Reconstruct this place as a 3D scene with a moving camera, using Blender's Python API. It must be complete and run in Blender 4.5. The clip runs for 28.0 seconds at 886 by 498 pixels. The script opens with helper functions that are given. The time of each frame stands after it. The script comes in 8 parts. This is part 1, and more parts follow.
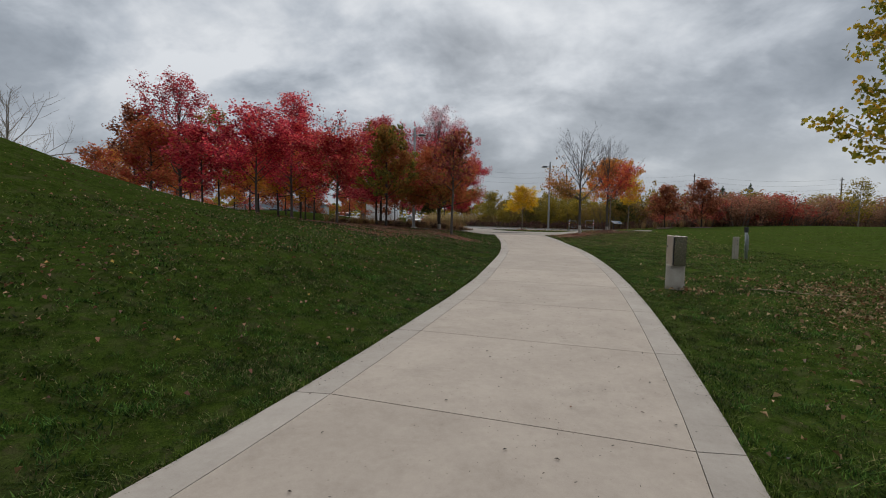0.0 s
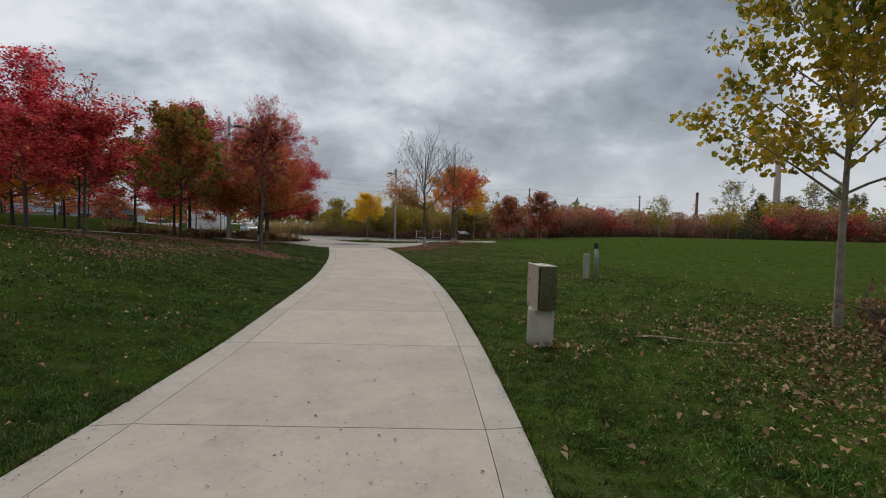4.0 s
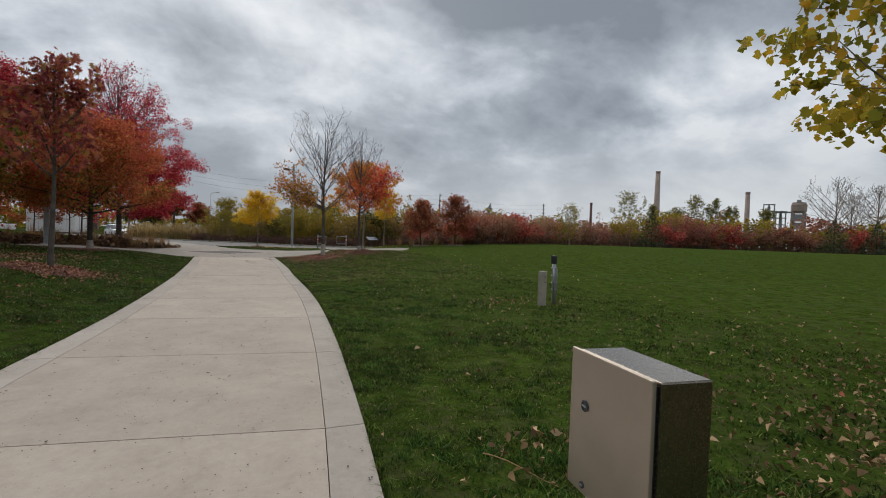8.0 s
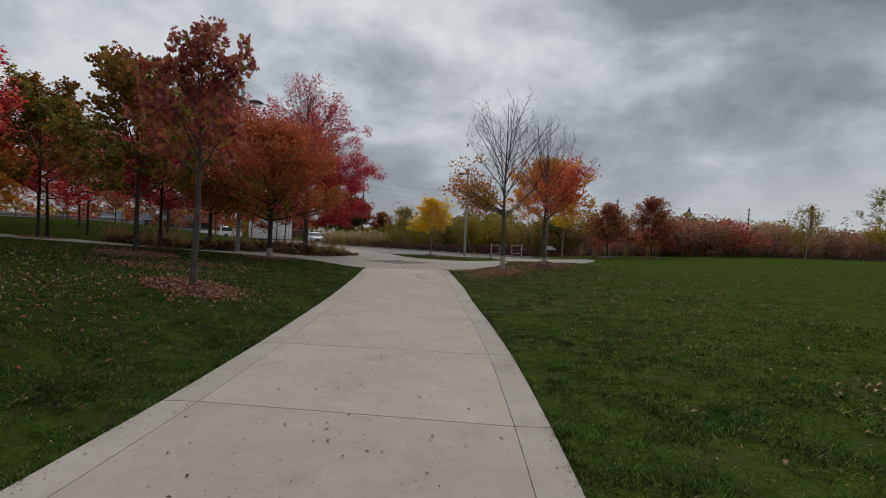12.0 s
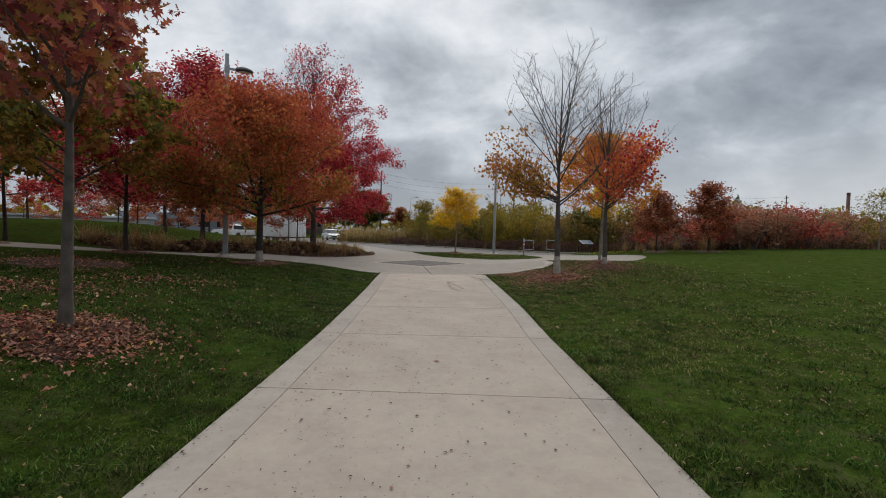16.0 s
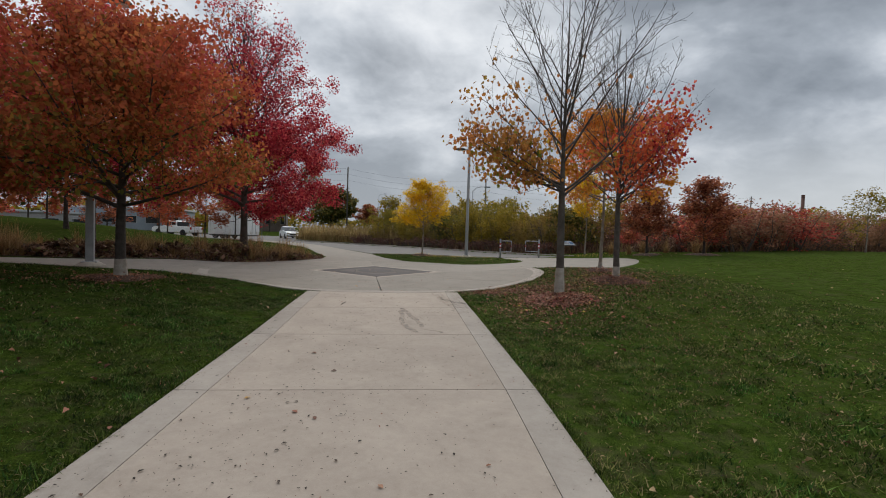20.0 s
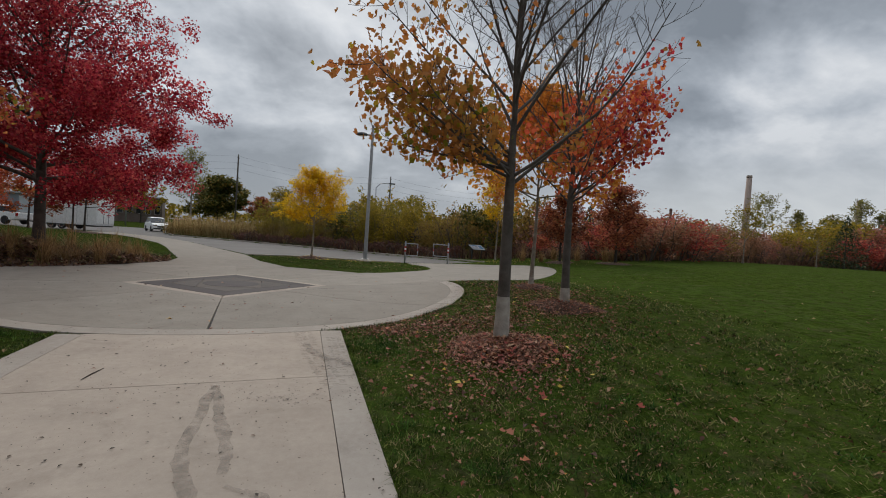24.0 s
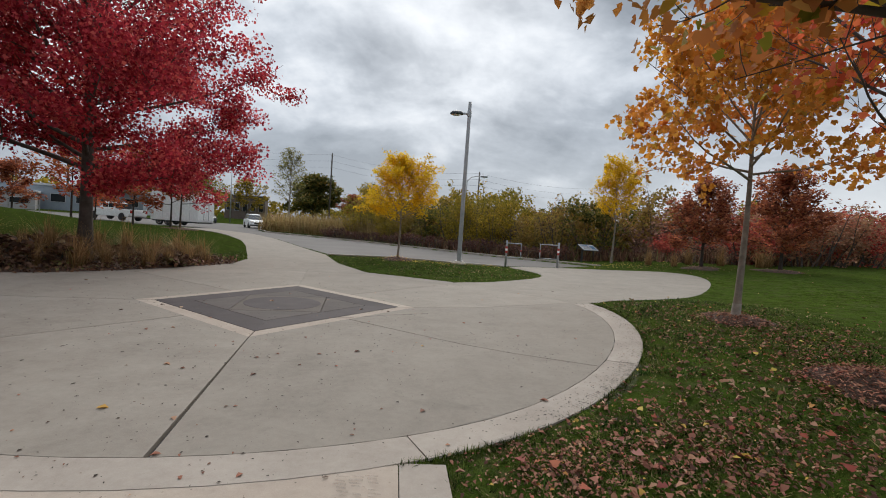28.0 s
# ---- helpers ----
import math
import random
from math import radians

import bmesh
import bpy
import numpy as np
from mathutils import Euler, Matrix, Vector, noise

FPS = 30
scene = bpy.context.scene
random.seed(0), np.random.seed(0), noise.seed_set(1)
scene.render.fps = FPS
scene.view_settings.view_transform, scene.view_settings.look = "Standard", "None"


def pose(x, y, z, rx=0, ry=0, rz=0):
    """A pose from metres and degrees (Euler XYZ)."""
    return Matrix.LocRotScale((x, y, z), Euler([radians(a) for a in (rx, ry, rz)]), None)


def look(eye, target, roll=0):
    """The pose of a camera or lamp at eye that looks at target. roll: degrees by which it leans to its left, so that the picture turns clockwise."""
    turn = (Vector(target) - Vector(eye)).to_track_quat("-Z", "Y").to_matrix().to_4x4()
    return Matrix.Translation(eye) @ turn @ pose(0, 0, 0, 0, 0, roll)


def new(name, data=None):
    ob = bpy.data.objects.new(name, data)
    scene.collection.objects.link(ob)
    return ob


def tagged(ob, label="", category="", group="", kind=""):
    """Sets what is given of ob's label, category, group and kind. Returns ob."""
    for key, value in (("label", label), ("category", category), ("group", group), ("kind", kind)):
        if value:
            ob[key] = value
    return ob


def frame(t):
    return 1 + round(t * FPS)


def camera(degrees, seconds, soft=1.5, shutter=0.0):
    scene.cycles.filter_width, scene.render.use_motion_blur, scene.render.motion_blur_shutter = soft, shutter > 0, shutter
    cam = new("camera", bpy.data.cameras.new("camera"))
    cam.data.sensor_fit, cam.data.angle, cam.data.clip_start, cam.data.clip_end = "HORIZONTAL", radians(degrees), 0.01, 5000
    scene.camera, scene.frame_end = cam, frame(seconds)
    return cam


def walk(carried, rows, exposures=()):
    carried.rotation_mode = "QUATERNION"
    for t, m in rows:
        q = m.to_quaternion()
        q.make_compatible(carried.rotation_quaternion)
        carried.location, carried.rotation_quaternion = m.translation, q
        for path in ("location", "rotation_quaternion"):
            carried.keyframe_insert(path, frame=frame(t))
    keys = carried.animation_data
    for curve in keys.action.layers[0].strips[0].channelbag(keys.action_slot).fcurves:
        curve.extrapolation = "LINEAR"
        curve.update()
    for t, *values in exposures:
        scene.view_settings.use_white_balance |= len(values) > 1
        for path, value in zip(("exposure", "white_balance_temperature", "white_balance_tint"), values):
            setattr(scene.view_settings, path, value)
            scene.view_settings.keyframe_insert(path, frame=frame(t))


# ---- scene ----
cam = camera(87.8, 28.0, soft=1.0)
METRES, EYE, TILT, LEAN, TURN = 28.8, 1.5, 0.0, 0.0, 6.9
ROWS = [
    (0.0, 0.0, 0.0, 0.0, 0.06, -3.86, -0.95),
    (0.5, 0.0043, 0.0137, 0.0015, -5.46, -3.46, -1.32),
    (1.0, 0.0126, 0.0284, 0.0024, -10.32, -3.27, -1.46),
    (1.5, 0.0172, 0.0437, 0.002, -13.15, -3.19, -1.43),
    (2.0, 0.0228, 0.0598, 0.0027, -13.93, -3.04, -1.4),
    (2.5, 0.0313, 0.0766, 0.0039, -15.03, -3.1, -1.38),
    (4.5, 0.0564, 0.1445, 0.0051, -19.63, -2.2, -1.52),
    (5.0, 0.0627, 0.1634, 0.005, -21.72, -2.08, -1.55),
    (5.5, 0.0668, 0.1815, 0.0052, -23.43, -1.77, -1.55),
    (6.0, 0.0715, 0.1987, 0.0055, -26.26, -1.79, -1.95),
    (6.5, 0.0793, 0.2158, 0.0059, -27.76, -1.86, -1.98),
    (7.0, 0.0863, 0.2337, 0.0057, -28.95, -1.83, -1.99),
    (7.5, 0.0964, 0.2504, 0.006, -29.55, -1.75, -2.04),
    (8.0, 0.104, 0.2675, 0.0061, -29.24, -1.42, -2.0),
    (8.5, 0.1099, 0.2846, 0.0068, -28.1, -1.21, -2.15),
    (9.0, 0.1165, 0.3017, 0.0075, -26.83, -1.04, -2.21),
    (9.5, 0.1189, 0.3197, 0.0079, -22.88, -0.62, -2.28),
    (10.0, 0.1224, 0.3383, 0.0079, -21.57, -0.7, -2.32),
    (10.5, 0.1241, 0.3567, 0.0071, -20.17, -0.61, -2.21),
    (11.0, 0.1258, 0.3747, 0.0077, -18.45, -0.52, -2.24),
    (11.5, 0.1285, 0.3939, 0.0082, -13.9, -0.67, -2.29),
    (12.0, 0.126, 0.4132, 0.0082, -8.64, -1.25, -2.47),
    (12.5, 0.1243, 0.4327, 0.0073, -5.78, -1.82, -2.48),
    (14.5, 0.1244, 0.4991, 0.0092, -4.92, -1.88, -1.62),
    (15.0, 0.1265, 0.5161, 0.0095, -5.28, -1.91, -1.64),
    (15.5, 0.1271, 0.5338, 0.0092, -5.8, -1.98, -1.56),
    (16.0, 0.1284, 0.5519, 0.0093, -6.33, -1.97, -1.51),
    (16.5, 0.1322, 0.5702, 0.0102, -6.8, -2.03, -1.53),
    (17.0, 0.1339, 0.5886, 0.01, -6.99, -2.04, -1.48),
    (17.5, 0.1374, 0.6064, 0.0105, -7.33, -2.14, -1.6),
    (18.0, 0.1415, 0.6238, 0.0101, -7.83, -2.13, -1.68),
    (18.5, 0.1453, 0.6413, 0.0109, -8.22, -2.13, -1.73),
    (19.0, 0.1505, 0.6601, 0.0112, -8.74, -2.21, -1.71),
    (19.5, 0.1526, 0.6792, 0.0108, -9.24, -2.16, -1.72),
    (20.0, 0.1563, 0.6977, 0.0117, -9.99, -2.09, -1.87),
    (20.5, 0.1596, 0.7157, 0.012, -10.76, -2.14, -2.03),
    (22.5, 0.1732, 0.7844, 0.0121, -16.28, -2.15, -2.77),
    (23.0, 0.1795, 0.7992, 0.0128, -19.06, -1.89, -3.14),
    (23.5, 0.1839, 0.8132, 0.014, -20.72, -1.67, -3.43),
    (24.0, 0.1914, 0.8259, 0.0144, -22.0, -1.54, -3.83),
    (24.5, 0.1958, 0.8392, 0.0139, -22.56, -1.46, -3.95),
    (25.0, 0.198, 0.855, 0.0145, -22.51, -1.32, -3.92),
    (25.5, 0.2025, 0.8718, 0.0151, -22.18, -1.46, -3.81),
    (26.0, 0.2051, 0.89, 0.0139, -21.33, -1.54, -3.61),
    (26.5, 0.2071, 0.9082, 0.0139, -20.31, -1.63, -3.65),
    (27.0, 0.2101, 0.9271, 0.0144, -19.25, -1.79, -3.69),
    (27.5, 0.2108, 0.9456, 0.0146, -15.69, -2.15, -3.79),
    (28.0, 0.2104, 0.965, 0.0142, -11.28, -2.67, -3.98),
]
walk(cam, [(t, pose(0, 0, EYE, TILT, LEAN, TURN) @ pose(METRES * x, METRES * y, METRES * z, 90 + pitch, roll, yaw)) for t, x, y, z, yaw, pitch, roll in ROWS],
     [(0.0, -0.13), (1.0, -0.10), (2.5, -0.06), (5.0, -0.02), (8.0, 0.00), (9.0, -0.16), (10.0, -0.31), (11.5, -0.30), (12.5, -0.18), (14.5, -0.02), (20.0, 0.02), (23.0, 0.02), (24.0, -0.14), (25.0, -0.18), (26.0, -0.06), (27.0, 0.12), (28.0, 0.28)])

# ---- world, sun ----
SUN_DIR = Vector((0.07, 0.88, 0.62)).normalized()
world = bpy.data.worlds.new("overcast_sky")
scene.world = world
world.use_nodes = True
wn, wl = world.node_tree.nodes, world.node_tree.links
wn.clear()


def wnode(kind, **values):
    n = wn.new(kind)
    for key, value in values.items():
        n.inputs[key].default_value = value
    return n


def wmath(op, a, b=None, clamp=False):
    n = wn.new("ShaderNodeMath")
    n.operation, n.use_clamp = op, clamp
    for i, v in enumerate((a, b)):
        if v is None:
            continue
        if isinstance(v, (int, float)):
            n.inputs[i].default_value = v
        else:
            wl.new(v, n.inputs[i])
    return n.outputs[0]


def wmix(fac, a, b):
    n = wn.new("ShaderNodeMix")
    n.data_type = "RGBA"
    for socket, v in ((n.inputs[0], fac), (n.inputs[6], a), (n.inputs[7], b)):
        if isinstance(v, (int, float, tuple)):
            socket.default_value = v
        else:
            wl.new(v, socket)
    return n.outputs[2]


w_coord = wn.new("ShaderNodeTexCoord")
w_xyz = wn.new("ShaderNodeSeparateXYZ")
wl.new(w_coord.outputs["Generated"], w_xyz.inputs[0])
up = wmath("MAXIMUM", w_xyz.outputs[2], 0.0)
lift = wmath("ADD", up, 0.46)
cu = wmath("DIVIDE", w_xyz.outputs[0], lift)
cv = wmath("DIVIDE", w_xyz.outputs[1], lift)
w_plane = wn.new("ShaderNodeCombineXYZ")
wl.new(cu, w_plane.inputs[0])
wl.new(wmath("MULTIPLY", cv, 1.15), w_plane.inputs[1])
w_plane.inputs[2].default_value = 3.1


def cloud(scale, detail, rough, shift, warp=0.0):
    m = wn.new("ShaderNodeMapping")
    m.inputs["Location"].default_value = shift
    wl.new(w_plane.outputs[0], m.inputs["Vector"])
    n = wnode("ShaderNodeTexNoise", Scale=scale, Detail=detail, Roughness=rough, Distortion=warp)
    wl.new(m.outputs[0], n.inputs["Vector"])
    return n.outputs[0]


def wramp(value, low, high):
    n = wn.new("ShaderNodeMapRange")
    n.interpolation_type = "SMOOTHSTEP"
    wl.new(value, n.inputs[0])
    n.inputs[1].default_value, n.inputs[2].default_value = low, high
    return n.outputs[0]


big = cloud(1.0, 3.0, 0.50, (1.7, 0.35, 0.0), 0.15)
mid = cloud(2.9, 5.0, 0.54, (4.3, 2.0, 1.0), 0.25)
fine_cloud = cloud(8.5, 5.0, 0.58, (7.7, 5.1, 2.0), 0.2)
mass = wmath("ADD", wmath("ADD", wmath("MULTIPLY", big, 0.48), wmath("MULTIPLY", mid, 0.38)), wmath("MULTIPLY", fine_cloud, 0.14))


def bank(direction, tight, weight):
    """A thicker or thinner part of the cloud round a direction."""
    n = wn.new("ShaderNodeVectorMath")
    n.operation = "DOT_PRODUCT"
    wl.new(w_coord.outputs["Generated"], n.inputs[0])
    n.inputs[1].default_value = Vector(direction).normalized()
    return wmath("MULTIPLY", wmath("POWER", wmath("MAXIMUM", n.outputs["Value"], 0.0), tight), weight)


mass = wmath("ADD", mass, bank((0.55, 0.72, 0.42), 22.0, 0.05))
mass = wmath("ADD", mass, bank((-0.30, 0.85, 0.42), 14.0, -0.022))
mass = wmath("ADD", mass, bank((0.86, 0.50, 0.16), 40.0, -0.06))
thick = wn.new("ShaderNodeMapRange")
wl.new(mass, thick.inputs[0])
thick.inputs[1].default_value, thick.inputs[2].default_value = 0.388, 0.586
thick = thick.outputs[0]
w_tone = wn.new("ShaderNodeValToRGB")
tones = w_tone.color_ramp.elements
tones.new(0.4)
tones.new(0.7)
for tone, (at, c) in zip(tones, ((0.0, (0.80, 0.83, 0.87)), (0.34, (0.55, 0.595, 0.655)), (0.62, (0.37, 0.412, 0.468)), (1.0, (0.235, 0.268, 0.312)))):
    tone.position, tone.color = at, (*c, 1)
wl.new(thick, w_tone.inputs[0])
deep = w_tone.outputs[0]
# the veiled sun lights the cloud round its place
w_dot = wn.new("ShaderNodeVectorMath")
w_dot.operation = "DOT_PRODUCT"
wl.new(w_coord.outputs["Generated"], w_dot.inputs[0])
w_dot.inputs[1].default_value = Vector((0.07, 0.93, 0.36)).normalized()
near_sun = wmath("POWER", wmath("MAXIMUM", w_dot.outputs["Value"], 0.0), 26.0)
glow = wmath("MULTIPLY", near_sun, wmath("SUBTRACT", 1.0, wmath("MULTIPLY", thick, 0.75)))
deep = wmix(wmath("MULTIPLY", glow, 0.45, True), deep, (1.0, 1.03, 1.06, 1))
# duller cloud low over the land, a fairer gap to the north-east
low_band = wmath("MULTIPLY", wmath("SUBTRACT", 1.0, wramp(up, 0.02, 0.30)), 0.6)
deep = wmix(low_band, deep, (0.375, 0.412, 0.46, 1))
fair = bank((0.80, 0.60, 0.10), 9.0, 0.75)
deep = wmix(wmath("MULTIPLY", fair, wmath("SUBTRACT", 1.0, wramp(up, 0.03, 0.24))), deep, (0.72, 0.75, 0.77, 1))
# an overcast sky is brightest overhead
w_zen = wmath("ADD", 1.0, wmath("MULTIPLY", wramp(up, 0.55, 1.0), 0.95))
w_scale = wn.new("ShaderNodeVectorMath")
w_scale.operation = "SCALE"
wl.new(deep, w_scale.inputs[0])
wl.new(w_zen, w_scale.inputs["Scale"])
deep = w_scale.outputs[0]
w_sky = wn.new("ShaderNodeTexSky")
w_sky.sky_type, w_sky.sun_disc = "NISHITA", False
w_sky.sun_elevation, w_sky.sun_rotation = math.asin(SUN_DIR.z), math.atan2(SUN_DIR.x, SUN_DIR.y)
w_back = wnode("ShaderNodeBackground", Strength=1.0)
w_clear = wnode("ShaderNodeBackground", Strength=0.05)
wl.new(w_sky.outputs[0], w_clear.inputs[0])
wl.new(deep, w_back.inputs[0])
w_add = wn.new("ShaderNodeMixShader")
w_add.inputs[0].default_value = 0.06
wl.new(w_back.outputs[0], w_add.inputs[1])
wl.new(w_clear.outputs[0], w_add.inputs[2])
w_out = wn.new("ShaderNodeOutputWorld")
wl.new(w_add.outputs[0], w_out.inputs[0])

sun_lamp = new("sun", bpy.data.lights.new("sun", "SUN"))
sun_lamp.data.energy, sun_lamp.data.angle, sun_lamp.data.color = 1.75, radians(50), (1.0, 0.93, 0.84)
sun_lamp.matrix_world = look(SUN_DIR * 60, (0, 0, 0))

# ---- materials ----


def material(name):
    m = bpy.data.materials.new(name)
    m.use_nodes = True
    m.node_tree.nodes.clear()
    return m, m.node_tree.nodes, m.node_tree.links


def ramp_node(nodes, stops, mode="LINEAR"):
    r = nodes.new("ShaderNodeValToRGB")
    r.color_ramp.interpolation = mode
    e = r.color_ramp.elements
    while len(e) < len(stops):
        e.new(0.5)
    for el, (p, c) in zip(e, stops):
        el.position, el.color = p, (*c, 1)
    return r


def mixer(nodes, links, fac, a, b, mode="MIX"):
    n = nodes.new("ShaderNodeMix")
    n.data_type, n.blend_type = "RGBA", mode
    for socket, v in ((n.inputs[0], fac), (n.inputs[6], a), (n.inputs[7], b)):
        if isinstance(v, (int, float)):
            socket.default_value = v
        elif isinstance(v, tuple):
            socket.default_value = (*v, 1) if len(v) == 3 else v
        else:
            links.new(v, socket)
    return n.outputs[2]


def noise_node(nodes, links, vector, scale, detail=4.0, rough=0.55, warp=0.0):
    n = nodes.new("ShaderNodeTexNoise")
    n.inputs["Scale"].default_value, n.inputs["Detail"].default_value = scale, detail
    n.inputs["Roughness"].default_value, n.inputs["Distortion"].default_value = rough, warp
    links.new(vector, n.inputs["Vector"])
    return n.outputs[0]


def ranged(nodes, links, value, low, high, a=0.0, b=1.0):
    n = nodes.new("ShaderNodeMapRange")
    links.new(value, n.inputs[0])
    for i, v in enumerate((low, high, a, b)):
        n.inputs[i + 1].default_value = v
    return n.outputs[0]


def surface(name, stops, scale=3.0, fine=40.0, rough=0.8, metal=0.0, bump=0.3, depth=0.01, spots=None, wear=None, vary=0.0, spec=0.3):
    """A surface with two scales of noise: stops are colours from low to high, spots (colour, scale, low, high) stains."""
    m, nodes, links = material(name)
    geo = nodes.new("ShaderNodeNewGeometry")
    pos = geo.outputs["Position"]
    broad = noise_node(nodes, links, pos, scale, 4, 0.6, 0.3)
    grain = noise_node(nodes, links, pos, fine, 5, 0.65)
    both = nodes.new("ShaderNodeMath")
    both.operation = "MULTIPLY_ADD"
    links.new(grain, both.inputs[0])
    both.inputs[1].default_value = 0.4
    links.new(ranged(nodes, links, broad, 0.2, 0.8, 0.0, 0.6), both.inputs[2])
    n = len(stops)
    r = ramp_node(nodes, [(0.15 + 0.7 * i / max(1, n - 1), c) for i, c in enumerate(stops)])
    links.new(both.outputs[0], r.inputs[0])
    colour = r.outputs[0]
    if spots:
        c, sc, lo, hi = spots
        s = noise_node(nodes, links, pos, sc, 5, 0.6, 0.6)
        colour = mixer(nodes, links, ranged(nodes, links, s, lo, hi), colour, c)
    if vary:
        info = nodes.new("ShaderNodeObjectInfo")
        hsv = nodes.new("ShaderNodeHueSaturation")
        links.new(ranged(nodes, links, info.outputs["Random"], 0, 1, 1 - vary, 1 + vary), hsv.inputs["Value"])
        links.new(colour, hsv.inputs["Color"])
        colour = hsv.outputs[0]
    b = nodes.new("ShaderNodeBsdfPrincipled")
    links.new(colour, b.inputs["Base Color"])
    b.inputs["Metallic"].default_value = metal
    b.inputs["Specular IOR Level"].default_value = spec
    links.new(ranged(nodes, links, grain, 0.2, 0.8, max(0.03, rough - 0.1), min(1, rough + 0.1)), b.inputs["Roughness"])
    bm_ = nodes.new("ShaderNodeBump")
    bm_.inputs["Strength"].default_value, bm_.inputs["Distance"].default_value = bump, depth
    links.new(both.outputs[0], bm_.inputs["Height"])
    links.new(bm_.outputs[0], b.inputs["Normal"])
    out = nodes.new("ShaderNodeOutputMaterial")
    links.new(b.outputs[0], out.inputs[0])
    return m


def leafy(name, stops, through_light=0.35, patch=0.35, patch_scale=1.2, patch_colour=None, rough=0.6, gloss=0.15):
    """Leaves or blades: each island takes its own colour from the stops; light also passes through."""
    m, nodes, links = material(name)
    geo = nodes.new("ShaderNodeNewGeometry")
    r = ramp_node(nodes, stops)
    links.new(geo.outputs["Random Per Island"], r.inputs[0])
    colour = r.outputs[0]
    n = noise_node(nodes, links, geo.outputs["Position"], patch_scale, 3, 0.55)
    if patch_colour:
        colour = mixer(nodes, links, ranged(nodes, links, n, 0.45, 0.65, 0, patch), colour, patch_colour)
    else:
        hsv = nodes.new("ShaderNodeHueSaturation")
        links.new(ranged(nodes, links, n, 0.3, 0.7, 1 - patch, 1 + patch), hsv.inputs["Value"])
        links.new(colour, hsv.inputs["Color"])
        colour = hsv.outputs[0]
    b = nodes.new("ShaderNodeBsdfPrincipled")
    links.new(colour, b.inputs["Base Color"])
    b.inputs["Roughness"].default_value, b.inputs["Specular IOR Level"].default_value = rough, gloss
    t = nodes.new("ShaderNodeBsdfTranslucent")
    links.new(colour, t.inputs[0])
    mix = nodes.new("ShaderNodeMixShader")
    mix.inputs[0].default_value = through_light
    links.new(b.outputs[0], mix.inputs[1])
    links.new(t.outputs[0], mix.inputs[2])
    out = nodes.new("ShaderNodeOutputMaterial")
    links.new(mix.outputs[0], out.inputs[0])
    return m


def plain(name, colour, rough=0.5, metal=0.0, spec=0.5):
    m, nodes, links = material(name)
    b = nodes.new("ShaderNodeBsdfPrincipled")
    b.inputs["Base Color"].default_value = (*colour, 1)
    b.inputs["Roughness"].default_value, b.inputs["Metallic"].default_value = rough, metal
    b.inputs["Specular IOR Level"].default_value = spec
    geo = nodes.new("ShaderNodeNewGeometry")
    n = noise_node(nodes, links, geo.outputs["Position"], 7.0, 5, 0.6)
    hsv = nodes.new("ShaderNodeHueSaturation")
    hsv.inputs["Color"].default_value = (*colour, 1)
    links.new(ranged(nodes, links, n, 0.3, 0.7, 0.86, 1.1), hsv.inputs["Value"])
    links.new(hsv.outputs[0], b.inputs["Base Color"])
    out = nodes.new("ShaderNodeOutputMaterial")
    links.new(b.outputs[0], out.inputs[0])
    return m


